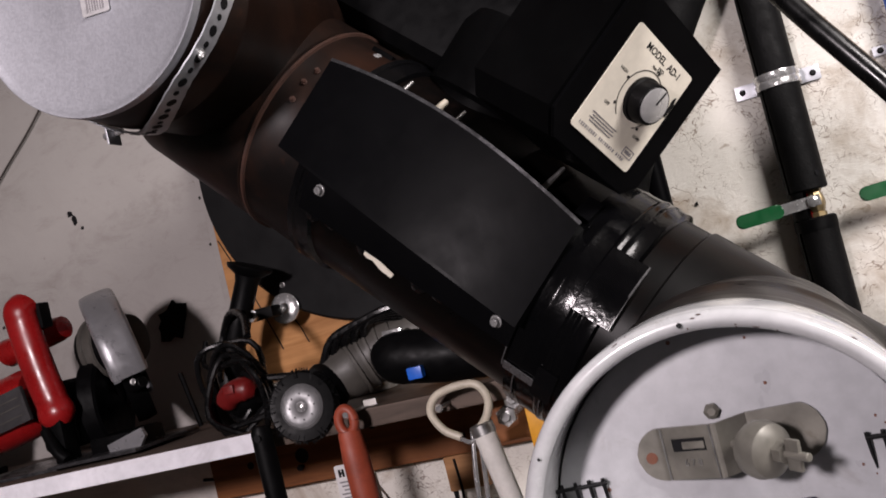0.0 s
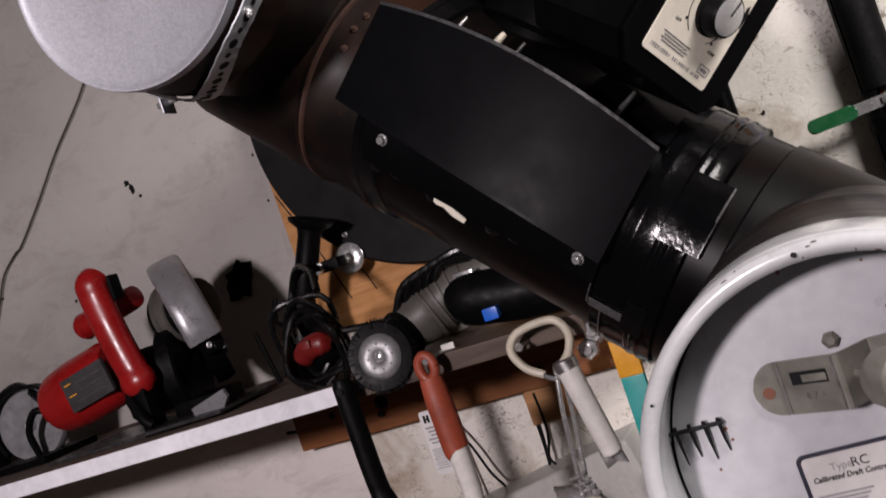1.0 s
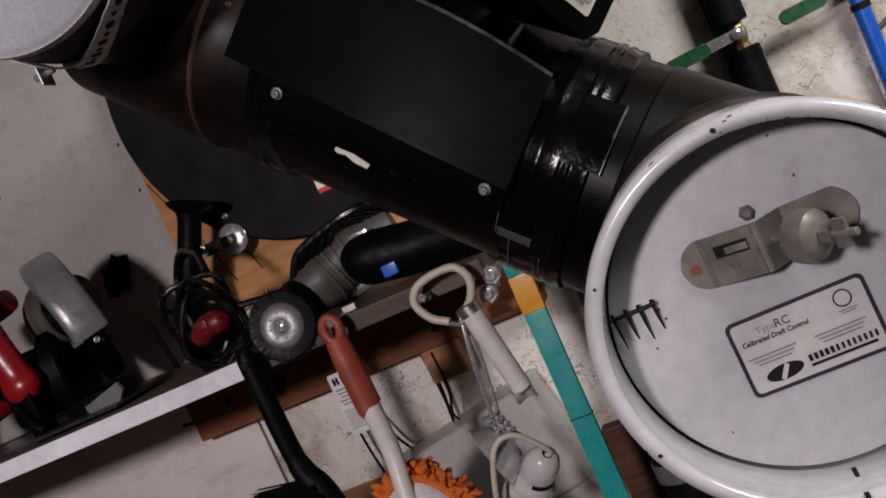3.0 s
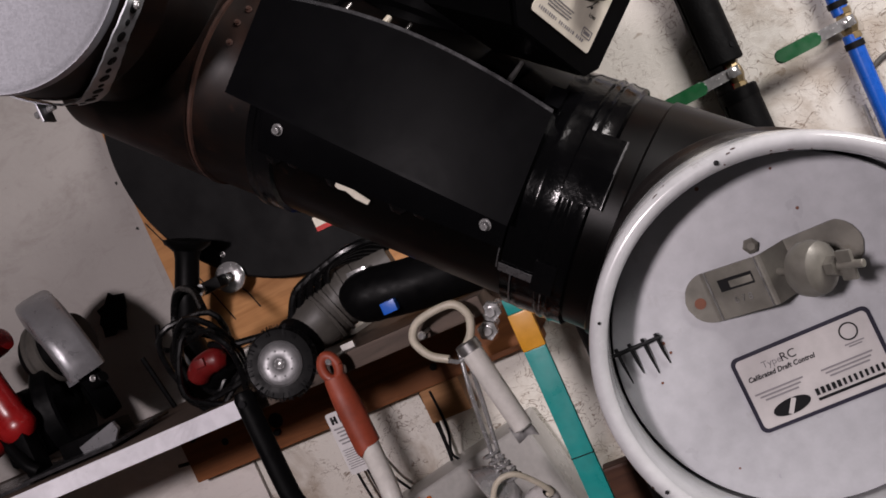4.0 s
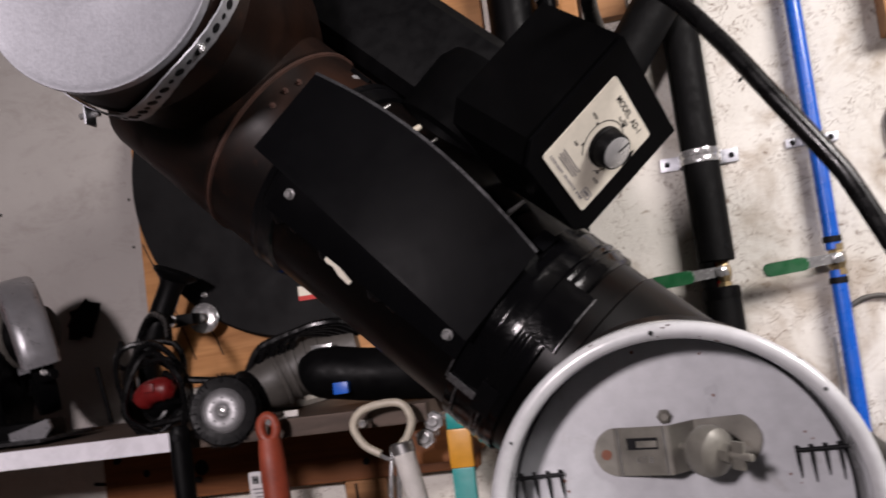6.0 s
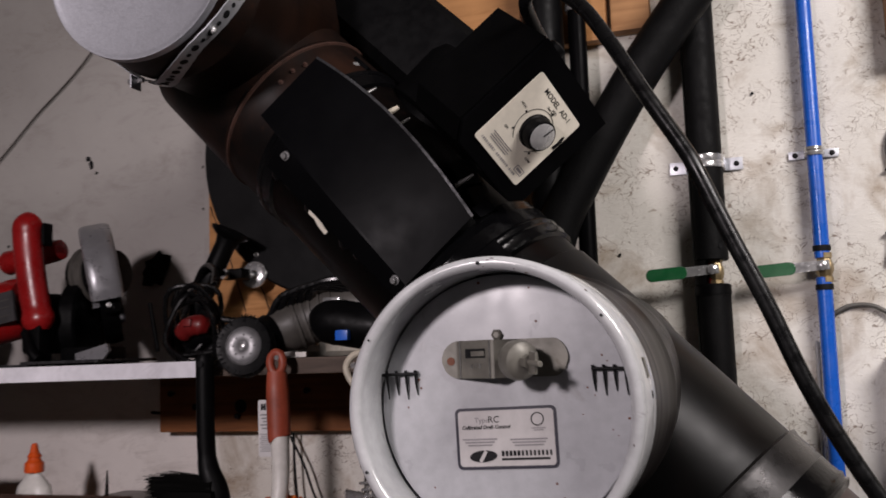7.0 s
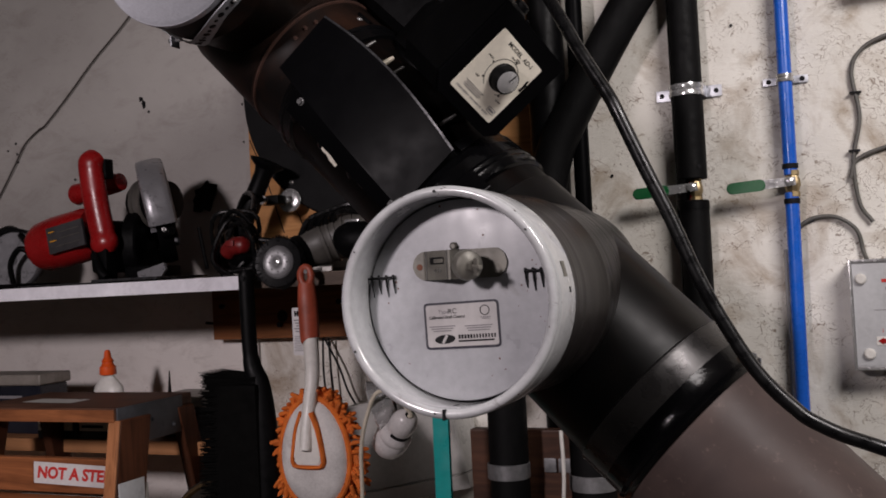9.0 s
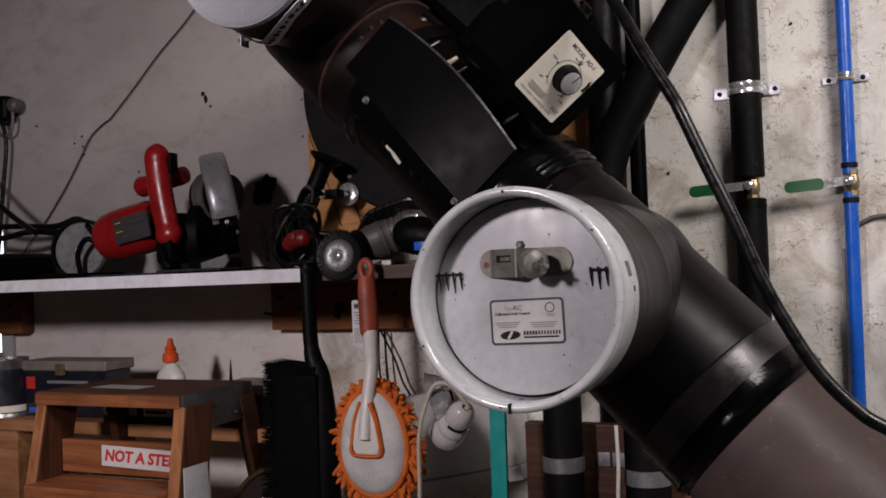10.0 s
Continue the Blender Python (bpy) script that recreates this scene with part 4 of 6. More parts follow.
    bars([(-0.0195, -0.0005 - 0.0021 * k, 0.026 - 0.004 * k, 0.0009) for k in range(3)] + [(0.0165, -0.0012 - 0.0021 * k, 0.027 - 0.003 * k, 0.0009) for k in range(3)] + [(0.024, 0.0062, 0.010, 0.0006), (0.024, 0.0048, 0.007, 0.0006)], top, M_GREYINK, gate)
    bars([(-0.0030 + 0.0029 * k, -0.0108, 0.0019 if k < 5 else 0.0014, 0.0036) for k in range(13)] + [(0.0135, -0.0148, 0.035, 0.0015)], top, M_INK, gate, "brand_bar")
    disc = [(0.0102 * math.cos(math.tau * k / 28), 0.0042 * math.sin(math.tau * k / 28)) for k in range(28)]
    part("emblem", prism(disc, 0.0002, top @ Matrix.Translation((-0.0175, -0.0125, 0)) @ Matrix.Rotation(radians(3), 4, "Z")), M_INK, gate, smooth=False)
    bars([(0, 0, 0.0024, 0.0086)], top @ Matrix.Translation((-0.0175, -0.0125, 0.0004)) @ Matrix.Rotation(radians(-32), 4, "Z"), M_RATING, gate, "emblem_stroke")
    part("mark_ring", lathe([(0.0048, 0), (0.0048, 0.0002), (0.0040, 0.0002), (0.0040, 0)], top @ Matrix.Translation((0.0235, 0.0125, 0)), 24, closed=True), M_INK, gate)
    # adjusting bracket with its weight
    br = up @ Matrix.Translation((0.0015, 0.0335, 0.0002))
    bm = bmesh.new()
    rows = []
    fold = ((-0.047, 0.0004), (-0.034, 0.0006), (-0.033, 0.0012), (-0.005, 0.0150), (-0.003, 0.0148), (0.011, 0.0008), (0.047, 0.0004))
    xs = sorted({-0.0465 + 0.0931 * k / 44 for k in range(45)} | {-0.034, -0.033, -0.005, -0.003, 0.011})
    for x in xs:
        z = next(z0 + (z1 - z0) * (x - x0) / (x1 - x0) for (x0, z0), (x1, z1) in zip(fold, fold[1:]) if x0 <= x <= x1)
        half = 0.0135
        for end, r in ((-0.0330, 0.0136), (0.0320, 0.0146)):
            u = abs(x) - abs(end)
            if x * end > 0 and u > 0:
                half = min(half, math.sqrt(max(r * r - u * u, 4e-6)))
        rows.append([bm.verts.new(br @ Vector((x, y, h))) for y, h in ((-half, z + 0.0016), (half, z + 0.0016), (half, z), (-half, z))])
    for p, q in zip(rows, rows[1:]):
        for k in range(4):
            bm.faces.new((p[k], p[(k + 1) % 4], q[(k + 1) % 4], q[k]))
    bm.faces.new(rows[0])
    bm.faces.new(rows[-1][::-1])
    base = part("adjusting_bracket", bm, M_ZINC, gate, "dull zinc adjusting bracket bent up in the middle")
    ramp_face = br @ Matrix.Translation((-0.019, 0.0, 0.0098)) @ Matrix.Rotation(-math.atan2(0.0138, 0.028), 4, "Y")
    part("slot", box((-0.009, 0.0010, -0.0005), (0.010, 0.0075, 0.0004), 0.0, ramp_face), M_INK, base)
    part("slot_tongue", box((-0.003, 0.0022, -0.0006), (0.0095, 0.0058, 0.0012), 0.0004, ramp_face), M_ZINC, base)
    words("6 7 8", 0.0050, ramp_face @ Matrix.Translation((0.001, -0.005, 0.0004)), M_STEEL, base)
    for x in (-0.0143, 0.0143):
        part("fold_line", box((x - 0.0005, -0.0133, -0.0004), (x + 0.0005, 0.0133, 0.0005), 0.0, ramp_face), M_STEEL, base, "bright line along the fold")
    part("rivet_hole", lathe([(0, 0.0026), (0.0030, 0.0026), (0.0030, 0.002), (0, 0.002)], br @ Matrix.Translation((-0.0395, -0.001, 0)), 14), M_RUST, base)
    a = br @ Vector((0.0, 0.001, 0.008))
    dirn = Vector((0.70, -0.70, -0.10)).normalized()
    part("threaded_rod", rod(a, a + dirn * 0.052, 0.0021, 12), M_ZINC, base)
    w = along(a + dirn * 0.016, dirn)
    part("weight", lathe([(0, 0), (0.0115, 0), (0.0135, 0.003), (0.0142, 0.008), (0.0128, 0.0135), (0.0085, 0.0168), (0, 0.0175)], w, 28), M_ZINC, base, "round dull zinc weight")
    part("nut", lathe([(0.002, 0.0175), (0.0052, 0.0175), (0.0052, 0.0225), (0.002, 0.0225)], w, 6), M_ZINC, base)
    part("wing_nut", box((-0.0075, -0.0012, 0.023), (0.0075, 0.0012, 0.031), 0.001, w), M_ZINC, base)
    part("bolt", lathe([(0, 0.004), (0.0022, 0.004), (0.0042, 0.0025), (0.0042, 0), (0, 0)], up @ Matrix.Translation((-0.003, 0.0505, 0.0)), 6), M_ZINC, gate, "grey bolt head")
    for sx in (-1, 1):
        for k in range(4):
            x = sx * (0.0885 - 0.0075 * k) * (1.0 if sx < 0 else 0.985)
            part("pivot_finger", tube([up @ Vector((x, 0.027, 0.003)), up @ Vector((x + 0.0004, 0.017, 0.0022)), up @ Vector((x + 0.0010, 0.006 + 0.003 * (k % 2), 0.001))], [0.0012, 0.0010, 0.0004], 6), M_INK, gate)
        part("pivot_pin", rod(up @ Vector((sx * 0.092, 0.024, 0.003)), up @ Vector((sx * 0.064, 0.0245, 0.003)), 0.0012, 10), M_INK, gate)
    rnd = random.Random(11)
    for k in range(26):
        a, r = rnd.uniform(0, math.tau), 0.09 * math.sqrt(rnd.random())
        x, y = r * math.cos(a), r * math.sin(a)
        if abs(x) < 0.05 and -0.048 < y < 0.055:
            continue
        s = rnd.uniform(0.0004, 0.0011)
        part("rust_speck", lathe([(0, 0.0004), (s, 0.0002), (s * 1.1, 0)], up @ Matrix.Translation((x, y, 0)), 7), M_RUST, gate)
    for k in range(14):
        a = math.tau * rnd.random()
        spread = rnd.uniform(0.004, 0.035)
        arc = [m @ Vector((q * math.cos(a + spread * u), q * math.sin(a + spread * u), 0.0365 + 0.0046 * h)) for u, q, h in [(u, 0.0994 + 0.0046 * math.cos(lift), math.sin(lift)) for lift in [rnd.uniform(0.2, 2.9)] for u in (0.0, 0.5, 1.0)]]
        part("stain", tube(arc, [0.0002, rnd.uniform(0.0003, 0.0006), 0.0002], 6), M_OLDRUST, g)
    for a, s in ((92, 0.0013), (37, 0.0010), (150, 0.0008), (205, 0.0011), (262, 0.0009)):
        part("chip", lathe([(0, 0.0005), (s, 0.0003), (s * 1.1, 0)], m @ Matrix.Translation((0.0992 * math.cos(radians(a)), 0.0992 * math.sin(radians(a)), 0.0424)), 7), M_INK, g)


damper()


# ---- wall pipes ----
def clamp(name, x, z, rp, pitch, y, parent, wide=0.012):
    """A two-hole strap over an upright pipe."""
    c = Vector((x, y, z))
    m = along(c, (0, 0, 1), (1, 0, 0))
    bm = bmesh.new()
    lathe([(rp, -wide / 2), (rp + 0.002, -wide / 2), (rp + 0.0028, -wide / 6), (rp + 0.0012, 0), (rp + 0.0028, wide / 6), (rp + 0.002, wide / 2), (rp, wide / 2)], m, 28, bm, closed=True, a0=radians(180), a1=radians(360))
    s = part(name, bm, M_CHROME, parent, "bright galvanised two-hole pipe strap")
    for sx in (-1, 1):
        e = sx * (rp + (pitch - rp) * 0.5 + 0.004)
        half = (pitch - rp) * 0.5 + 0.0055
        part("ear", box((x + e - half, -0.0035, z - wide / 2), (x + e + half, -0.0015, z + wide / 2), 0.0008), M_STRAP, s)
        part("leg", box((x + sx * (rp + 0.001) - 0.001, y, z - wide / 2), (x + sx * (rp + 0.001) + 0.001, -0.0015, z + wide / 2), 0.0004), M_STRAP, s)
        part("screw", lathe([(0, 0.004), (0.0025, 0.004), (0.0042, 0.002), (0.0042, 0), (0, 0)], along((x + sx * pitch, -0.003, z), (0, -1, 0)), 12), M_INK, s)
    return s


def ball_valve(parent, x, y, z, r):
    v = part("valve", lathe([(0, -0.022), (r, -0.022), (r, -0.014), (r * 0.86, -0.013), (r * 1.12, -0.004), (r * 1.12, 0.004), (r * 0.86, 0.013), (r, 0.014), (r, 0.022), (0, 0.022)], along((x, y, z), (0, 0, 1)), 8), M_BRASS, parent, "brass ball valve with a green lever")
    s = Vector((x - 0.004, y - r - 0.012, z + 0.002))
    part("stem", rod((x - 0.004, y, z + 0.002), s, 0.006, 14), M_BRASS, v)
    part("nut", lathe([(0, 0.006), (0.0045, 0.006), (0.008, 0.004), (0.008, 0), (0, 0)], along(s, (0, -1, 0)), 6), M_CHROME, v)
    arm = bmesh.new()
    prism([(0.010, -0.007), (0.010, 0.007), (-0.04, 0.0075), (-0.085, 0.0078), (-0.096, 0.004), (-0.096, -0.005), (-0.085, -0.0078), (-0.04, -0.0075)], 0.002, Matrix.Translation(s + Vector((0, 0.001, 0))) @ Matrix.Rotation(radians(90), 4, "X") @ Matrix.Rotation(radians(3), 4, "Z"), 0.0005, arm)
    part("lever", arm, M_CHROME, v, "bright steel lever")
    grip = Matrix.Translation(s + Vector((0, 0.003, 0))) @ Matrix.Rotation(radians(90), 4, "X") @ Matrix.Rotation(radians(3), 4, "Z") @ Matrix.Translation((-0.068, 0, 0))
    part("grip", prism(rounded(0.062, 0.019, 0.0085), 0.0065, grip, 0.002), M_GREEN, v, "green vinyl lever grip")
    return v


def insulated_pipe():
    t = thing("insulated_pipe", (0.083, -0.032, 0.3), "black foam insulated water pipe strapped to the wall", "pipe")
    x, y, r = 0.083, -0.030, 0.0265
    a0, a1 = radians(215), radians(215 + 352)
    for z0, z1 in ((0.3, 1.402), (1.438, 2.44)):
        part("foam_sleeve", lathe([(0.012, z0), (r - 0.002, z0), (r, z0 + 0.002), (r, z1 - 0.002), (r - 0.002, z1), (0.012, z1)], along((x, y, 0), (0, 0, 1), (1, 0, 0)), 44, closed=True, a0=a0, a1=a1), M_FOAM, t, "black foam sleeve with a slit")
    part("half_sleeve", lathe([(0.012, 1.402), (r, 1.402), (r, 1.438), (0.012, 1.438)], along((x, y, 0), (0, 0, 1), (1, 0, 0)), 24, closed=True, a0=radians(60), a1=radians(255)), M_FOAM, t)
    part("sleeve_band", lathe([(r, 1.385), (r + 0.001, 1.385), (r + 0.001, 1.400), (r, 1.400)], along((x, y, 0), (0, 0, 1)), 32, closed=True), M_RUBBER, t)
    part("inner_pipe", rod((x, y, 0.3), (x, y, 2.44), 0.011, 20), M_RED, t, "red plastic water pipe")
    part("sleeve_hole", lathe([(0, 0.001), (0.0035, 0.001), (0.0035, 0), (0, 0)], along((x + 0.016, y - 0.0215, 1.458), (0.6, -0.8, 0)), 10), M_INK, t)
    clamp("strap", x, 1.591, r + 0.001, 0.0465, y, t, 0.020)
    ball_valve(t, x + 0.006, y - 0.004, 1.421, 0.011)


def blue_pipe():
    t = thing("blue_water_pipe", (0.243, -0.026, 0.3), "bright blue plastic water pipe strapped to the wall", "pipe")
    x, y, r = 0.2425, -0.026, 0.0112
    part("pipe", rod((x, y, 1.432), (x + 0.002, y, 2.44), r, 28), M_BLUE, t)
    part("pipe", rod((x - 0.004, y, 0.9), (x, y, 1.404), r, 28), M_BLUE, t)
    for z in (1.447, 1.389):
        part("crimp_ring", lathe([(r, -0.0045), (r + 0.0018, -0.004), (r + 0.0018, 0.004), (r, 0.0045)], along((x, y, z), (0, 0, 1)), 28), M_INK, t, "black crimp ring")
    clamp("strap", x, 1.594, r + 0.0006, 0.0265, y, t, 0.013)
    ball_valve(t, x + 0.002, y, 1.418, 0.0115)


insulated_pipe()
blue_pipe()


def black_pipes():
    t = thing("black_gas_pipe", (-0.1, -0.06, 0.3), "satin black upright iron pipe on the wall", "pipe")
    part("pipe", rod((-0.103, -0.055, 0.3), (-0.100, -0.055, 2.44), 0.0145, 28), M_PANEL, t)
    clamp("strap", -0.101, 1.862, 0.0150, 0.032, -0.055, t, 0.014)
    solo("foam_pipe", rod((-0.158, -0.055, 0.9), (-0.155, -0.055, 2.44), 0.033, 28), M_RUBBER, "black foam insulated upright pipe", "pipe")
    line = bend([(-0.185, -0.075, 1.10), (-0.168, -0.08, 1.36), (-0.146, -0.08, 1.49), (-0.10, -0.08, 1.58), (-0.01, -0.08, 1.725), (0.10, -0.08, 1.87), (0.25, -0.08, 2.05)], 8)
    solo("foam_pipe", tube(line, 0.0335, 28), M_FOAM, "black foam insulated pipe running up at a slant", "pipe")
    t = thing("drain_pipe", (-0.18, -0.306, 0.3), "black pipe with a grey band below the flue", "pipe")
    part("pipe", rod((-0.182, -0.306, 0.0), (-0.179, -0.306, 1.30), 0.0305, 32), M_FOAM, t)
    part("band", lathe([(0.031, -0.012), (0.033, -0.011), (0.033, 0.011), (0.031, 0.012)], along((-0.181, -0.306, 0.992), (0, 0, 1)), 32, closed=True), M_HUB, t, "grey metal band")
    t = thing("drain_pipe", (-0.05, -0.30, 0.3), "black pipe with a grey band below the flue", "pipe")
    part("pipe", rod((-0.05, -0.30, 0.0), (-0.05, -0.30, 1.2), 0.034, 32), M_FOAM, t)
    part("band", lathe([(0.0345, -0.012), (0.0365, -0.011), (0.0365, 0.011), (0.0345, 0.012)], along((-0.05, -0.30, 0.978), (0, 0, 1)), 32, closed=True), M_HUB, t, "grey metal band")
    for x in (-0.128, -0.105):
        solo("strap_ear", box((x - 0.010, -0.262, 0.980), (x + 0.010, -0.258, 1.002), 0.002), M_HUB, "grey strap ear screwed to the board", "strap")
    # the board's shadow is put into its colour by the dark ladder-top wood
    solo("backing_board", box((-0.262, -0.256, 0.20), (0.05, -0.232, 1.045), 0.003), M_LADDER_TOP, "brown board behind the lower pipes, darkened for its shade", "board", smooth=False)
    solo("white_cable", tube(bend([(-0.084, -0.345, 1.06), (-0.083, -0.345, 1.0), (-0.086, -0.345, 0.94), (-0.088, -0.345, 0.8), (-0.07, -0.345, 0.3), (-0.06, -0.345, 0.0)], 6), 0.003, 10), M_OFFWHITE, "thin white cable hanging beside the pipes", "cable")


black_pipes()
solo("blocking_board", box((-0.19, -0.028, 1.812), (-0.058, 0.0, 2.1), 0.003), M_PLY, "orange pine block behind the pipe straps", "board", smooth=False)
solo("blocking_board", box((-0.050, -0.028, 1.822), (0.012, 0.0, 2.1), 0.003), M_BOARD, "brown pine block behind the pipe straps", "board", smooth=False)
solo("wall_box", box((0.357, -0.05, 1.722), (0.56, 0.0, 1.95), 0.003), M_BOARD, "brown wooden box fixed on the wall", "box", smooth=False)


def pressure_gauge():
    t = thing("pressure_gauge_box", (0.40, -0.05, 1.11), "grey draft gauge panel with red pointer on the wall", "gauge")
    part("case", box((0.322, -0.050, 1.112), (0.53, -0.001, 1.286), 0.004), M_BOXGREY, t)
    part("face_plate", box((0.326, -0.0515, 1.118), (0.526, -0.0500, 1.280), 0.0006), M_BOXGREY, t)
    for lo, hi in (((0.3215, -0.0535, 1.111), (0.3255, -0.050, 1.287)), ((0.3265, -0.0535, 1.2815), (0.5305, -0.050, 1.287)), ((0.3265, -0.0535, 1.111), (0.5305, -0.050, 1.1165))):
        part("rim", box(lo, hi, 0.0008), M_CHROME, t, "bright metal rim")
    for x, z in ((0.338, 1.256), (0.345, 1.137), (0.512, 1.256)):
        part("knob", lathe([(0, 0.007), (0.006, 0.007), (0.0085, 0.005), (0.009, 0), (0, 0)], along((x, -0.0515, z), (0, -1, 0)), 20), M_OFFWHITE, t, "round cream plastic knob")
    up = Matrix.Translation((0, -0.0517, 0)) @ Matrix.Rotation(radians(90), 4, "X")
    bars([(0.386, 1.252, 0.036, 0.0055)], up, M_REDINK, t, "brand_bar")
    bars([(0.386, 1.240, 0.024, 0.004), (0.40, 1.206, 0.09, 0.0012)], up, M_GREYINK, t)
    words("0", 0.012, up @ Matrix.Translation((0.384, 1.191, 0)), M_INK, t)
    bars([(0.384, 1.176, 0.0012, 0.010)] + [(0.366 + 0.009 * k, 1.173, 0.0008, 0.006) for k in range(16)], up, M_REDINK, t)
    part("slot", box((0.356, -0.0525, 1.150), (0.515, -0.0515, 1.164), 0.0004), M_OFFWHITE, t)
    part("pointer", prism([(0.358, 1.157), (0.366, 1.1625), (0.366, 1.1605), (0.46, 1.1605), (0.46, 1.1535), (0.366, 1.1535), (0.366, 1.1515)], 0.001, up @ Matrix.Translation((0, 0, 0.001))), M_RED, t, "red pointer", smooth=False)


pressure_gauge()
for pts in ([(0.52, -0.006, 1.62), (0.45, -0.006, 1.655), (0.40, -0.006, 1.648), (0.362, -0.006, 1.63), (0.345, -0.006, 1.594), (0.353, -0.006, 1.52), (0.340, -0.006, 1.45), (0.345, -0.006, 1.38), (0.363, -0.006, 1.347)],
            [(0.52, -0.006, 1.48), (0.44, -0.006, 1.475), (0.385, -0.006, 1.466), (0.345, -0.006, 1.45), (0.334, -0.006, 1.42)],
            [(0.246, -0.006, 1.345), (0.275, -0.006, 1.360), (0.31, -0.006, 1.358), (0.338, -0.006, 1.335), (0.346, -0.006, 1.30), (0.35, -0.02, 1.286)]):
    solo("grey_cable", tube(bend(pts, 8), 0.0034, 10), M_GREYCABLE, "grey electrical cable stapled on the wall", "cable")
solo("grey_conduit", rod((0.221, -0.006, 0.9), (0.226, -0.006, 1.31), 0.0028, 10), M_GREYSHEET, "thin pale cable running beside the blue pipe", "cable")
for x, z in ((0.349, 1.56), (0.342, 1.465)):
    solo("cable_staple", box((x - 0.009, -0.012, z - 0.0015), (x + 0.009, -0.001, z + 0.0015), 0.0005), M_INK, "small cable staple on the wall", "staple")

solo("thin_cord", tube(bend([(-1.02, -0.007, 2.02), (-1.118, -0.007, 1.911), (-1.225, -0.007, 1.825), (-1.30, -0.007, 1.757), (-1.375, -0.007, 1.694), (-1.395, -0.007, 1.685), (-1.44, -0.007, 1.655), (-1.475, -0.007, 1.607), (-1.53, -0.007, 1.535), (-1.608, -0.007, 1.449), (-1.66, -0.01, 1.40), (-1.70, -0.02, 1.33)], 6), 0.0019, 8), M_WALLCORD, "thin dark cord running down the painted wall", "cord")


def wall_outlet():
    t = thing("wall_outlet", (-1.71, -0.02, 1.70), "dark plug and outlet with hanging cords on the wall", "outlet")
    part("plug", box((-1.745, -0.045, 1.715), (-1.685, -0.003, 1.780), 0.014, seg=3), M_RUBBER, t)
    part("adapter", lathe([(0, 0), (0.016, 0.002), (0.019, 0.010), (0.017, 0.030), (0.010, 0.036), (0, 0.036)], along((-1.672, -0.006, 1.752), (0, -1, 0.1)), 20), M_GREYPLASTIC, t, "round grey plug adapter")
    part("cord", tube(bend([(-1.715, -0.03, 1.73), (-1.70, -0.03, 1.66), (-1.715, -0.03, 1.55), (-1.735, -0.03, 1.42), (-1.74, -0.04, 1.32)], 6), 0.0055, 8), M_CORD, t)
    part("cord", tube(bend([(-1.74, -0.03, 1.74), (-1.77, -0.03, 1.66), (-1.80, -0.03, 1.60), (-1.86, -0.03, 1.55)], 6), 0.004, 8), M_CORD, t)
    part("loop", tube(bend([(-1.70, -0.03, 1.765), (-1.675, -0.03, 1.74), (-1.68, -0.03, 1.69), (-1.71, -0.03, 1.68), (-1.73, -0.03, 1.70)], 6), 0.004, 8), M_GREYCABLE, t)


wall_outlet()

# ---- shelf ----
ZS = 1.313
t = thing("shelf", (-1.1, -0.2, 1.29), "long wooden shelf board with a white painted front edge", "shelf")
part("board", box((-2.3, -0.374, 1.291), (-0.285, -0.001, ZS), 0.002), M_SHELF, t, smooth=False)
part("front_edge", box((-2.3, -0.378, 1.2905), (-0.598, -0.374, ZS + 0.0005), 0.001), M_SHELFEDGE, t, "chipped white painted edge", smooth=False)
for lo, hi in (((-0.91, -0.04, 1.186), (-0.30, 0.0, 1.289)), ((-2.3, -0.04, 1.184), (-1.655, 0.0, 1.289))):
    led = thing("shelf_ledger", ((lo[0] + hi[0]) / 2, -0.02, lo[2]), "brown wooden ledger board bolted under the shelf", "board")
    part("board", box(lo, hi, 0.003), M_LEDGER, led, smooth=False)
    for k in range(5):
        x = lo[0] + 0.03 + k * (hi[0] - lo[0] - 0.06) / 4
        z = lo[2] + (0.028 if k % 2 else 0.07)
        part("nail", lathe([(0, 0.012), (0.005, 0.012), (0.0055, 0.009), (0.003, 0.008), (0.003, 0)], along((x, -0.04, z), (0, -1, 0)), 10), M_INK, led)
    for x, r in ((lo[0] + 0.17, 0.012), (lo[0] + 0.075, 0.006)):
        part("drill_hole", lathe([(0, 0.0006), (r, 0.0006), (r, 0), (0, 0)], along((x, -0.04, lo[2] + 0.045), (0, -1, 0)), 16), M_INK, led)
solo("side_nail", rod((-0.935, -0.03, 1.222), (-0.905, -0.03, 1.219), 0.003, 8), M_INK, "dark bent nail at the end of the ledger", "nail")
solo("wood_block", box((-0.505, -0.05, 1.135), (-0.44, -0.002, 1.187), 0.003), M_BOARD, "short pine block under the ledger", "block", smooth=False)
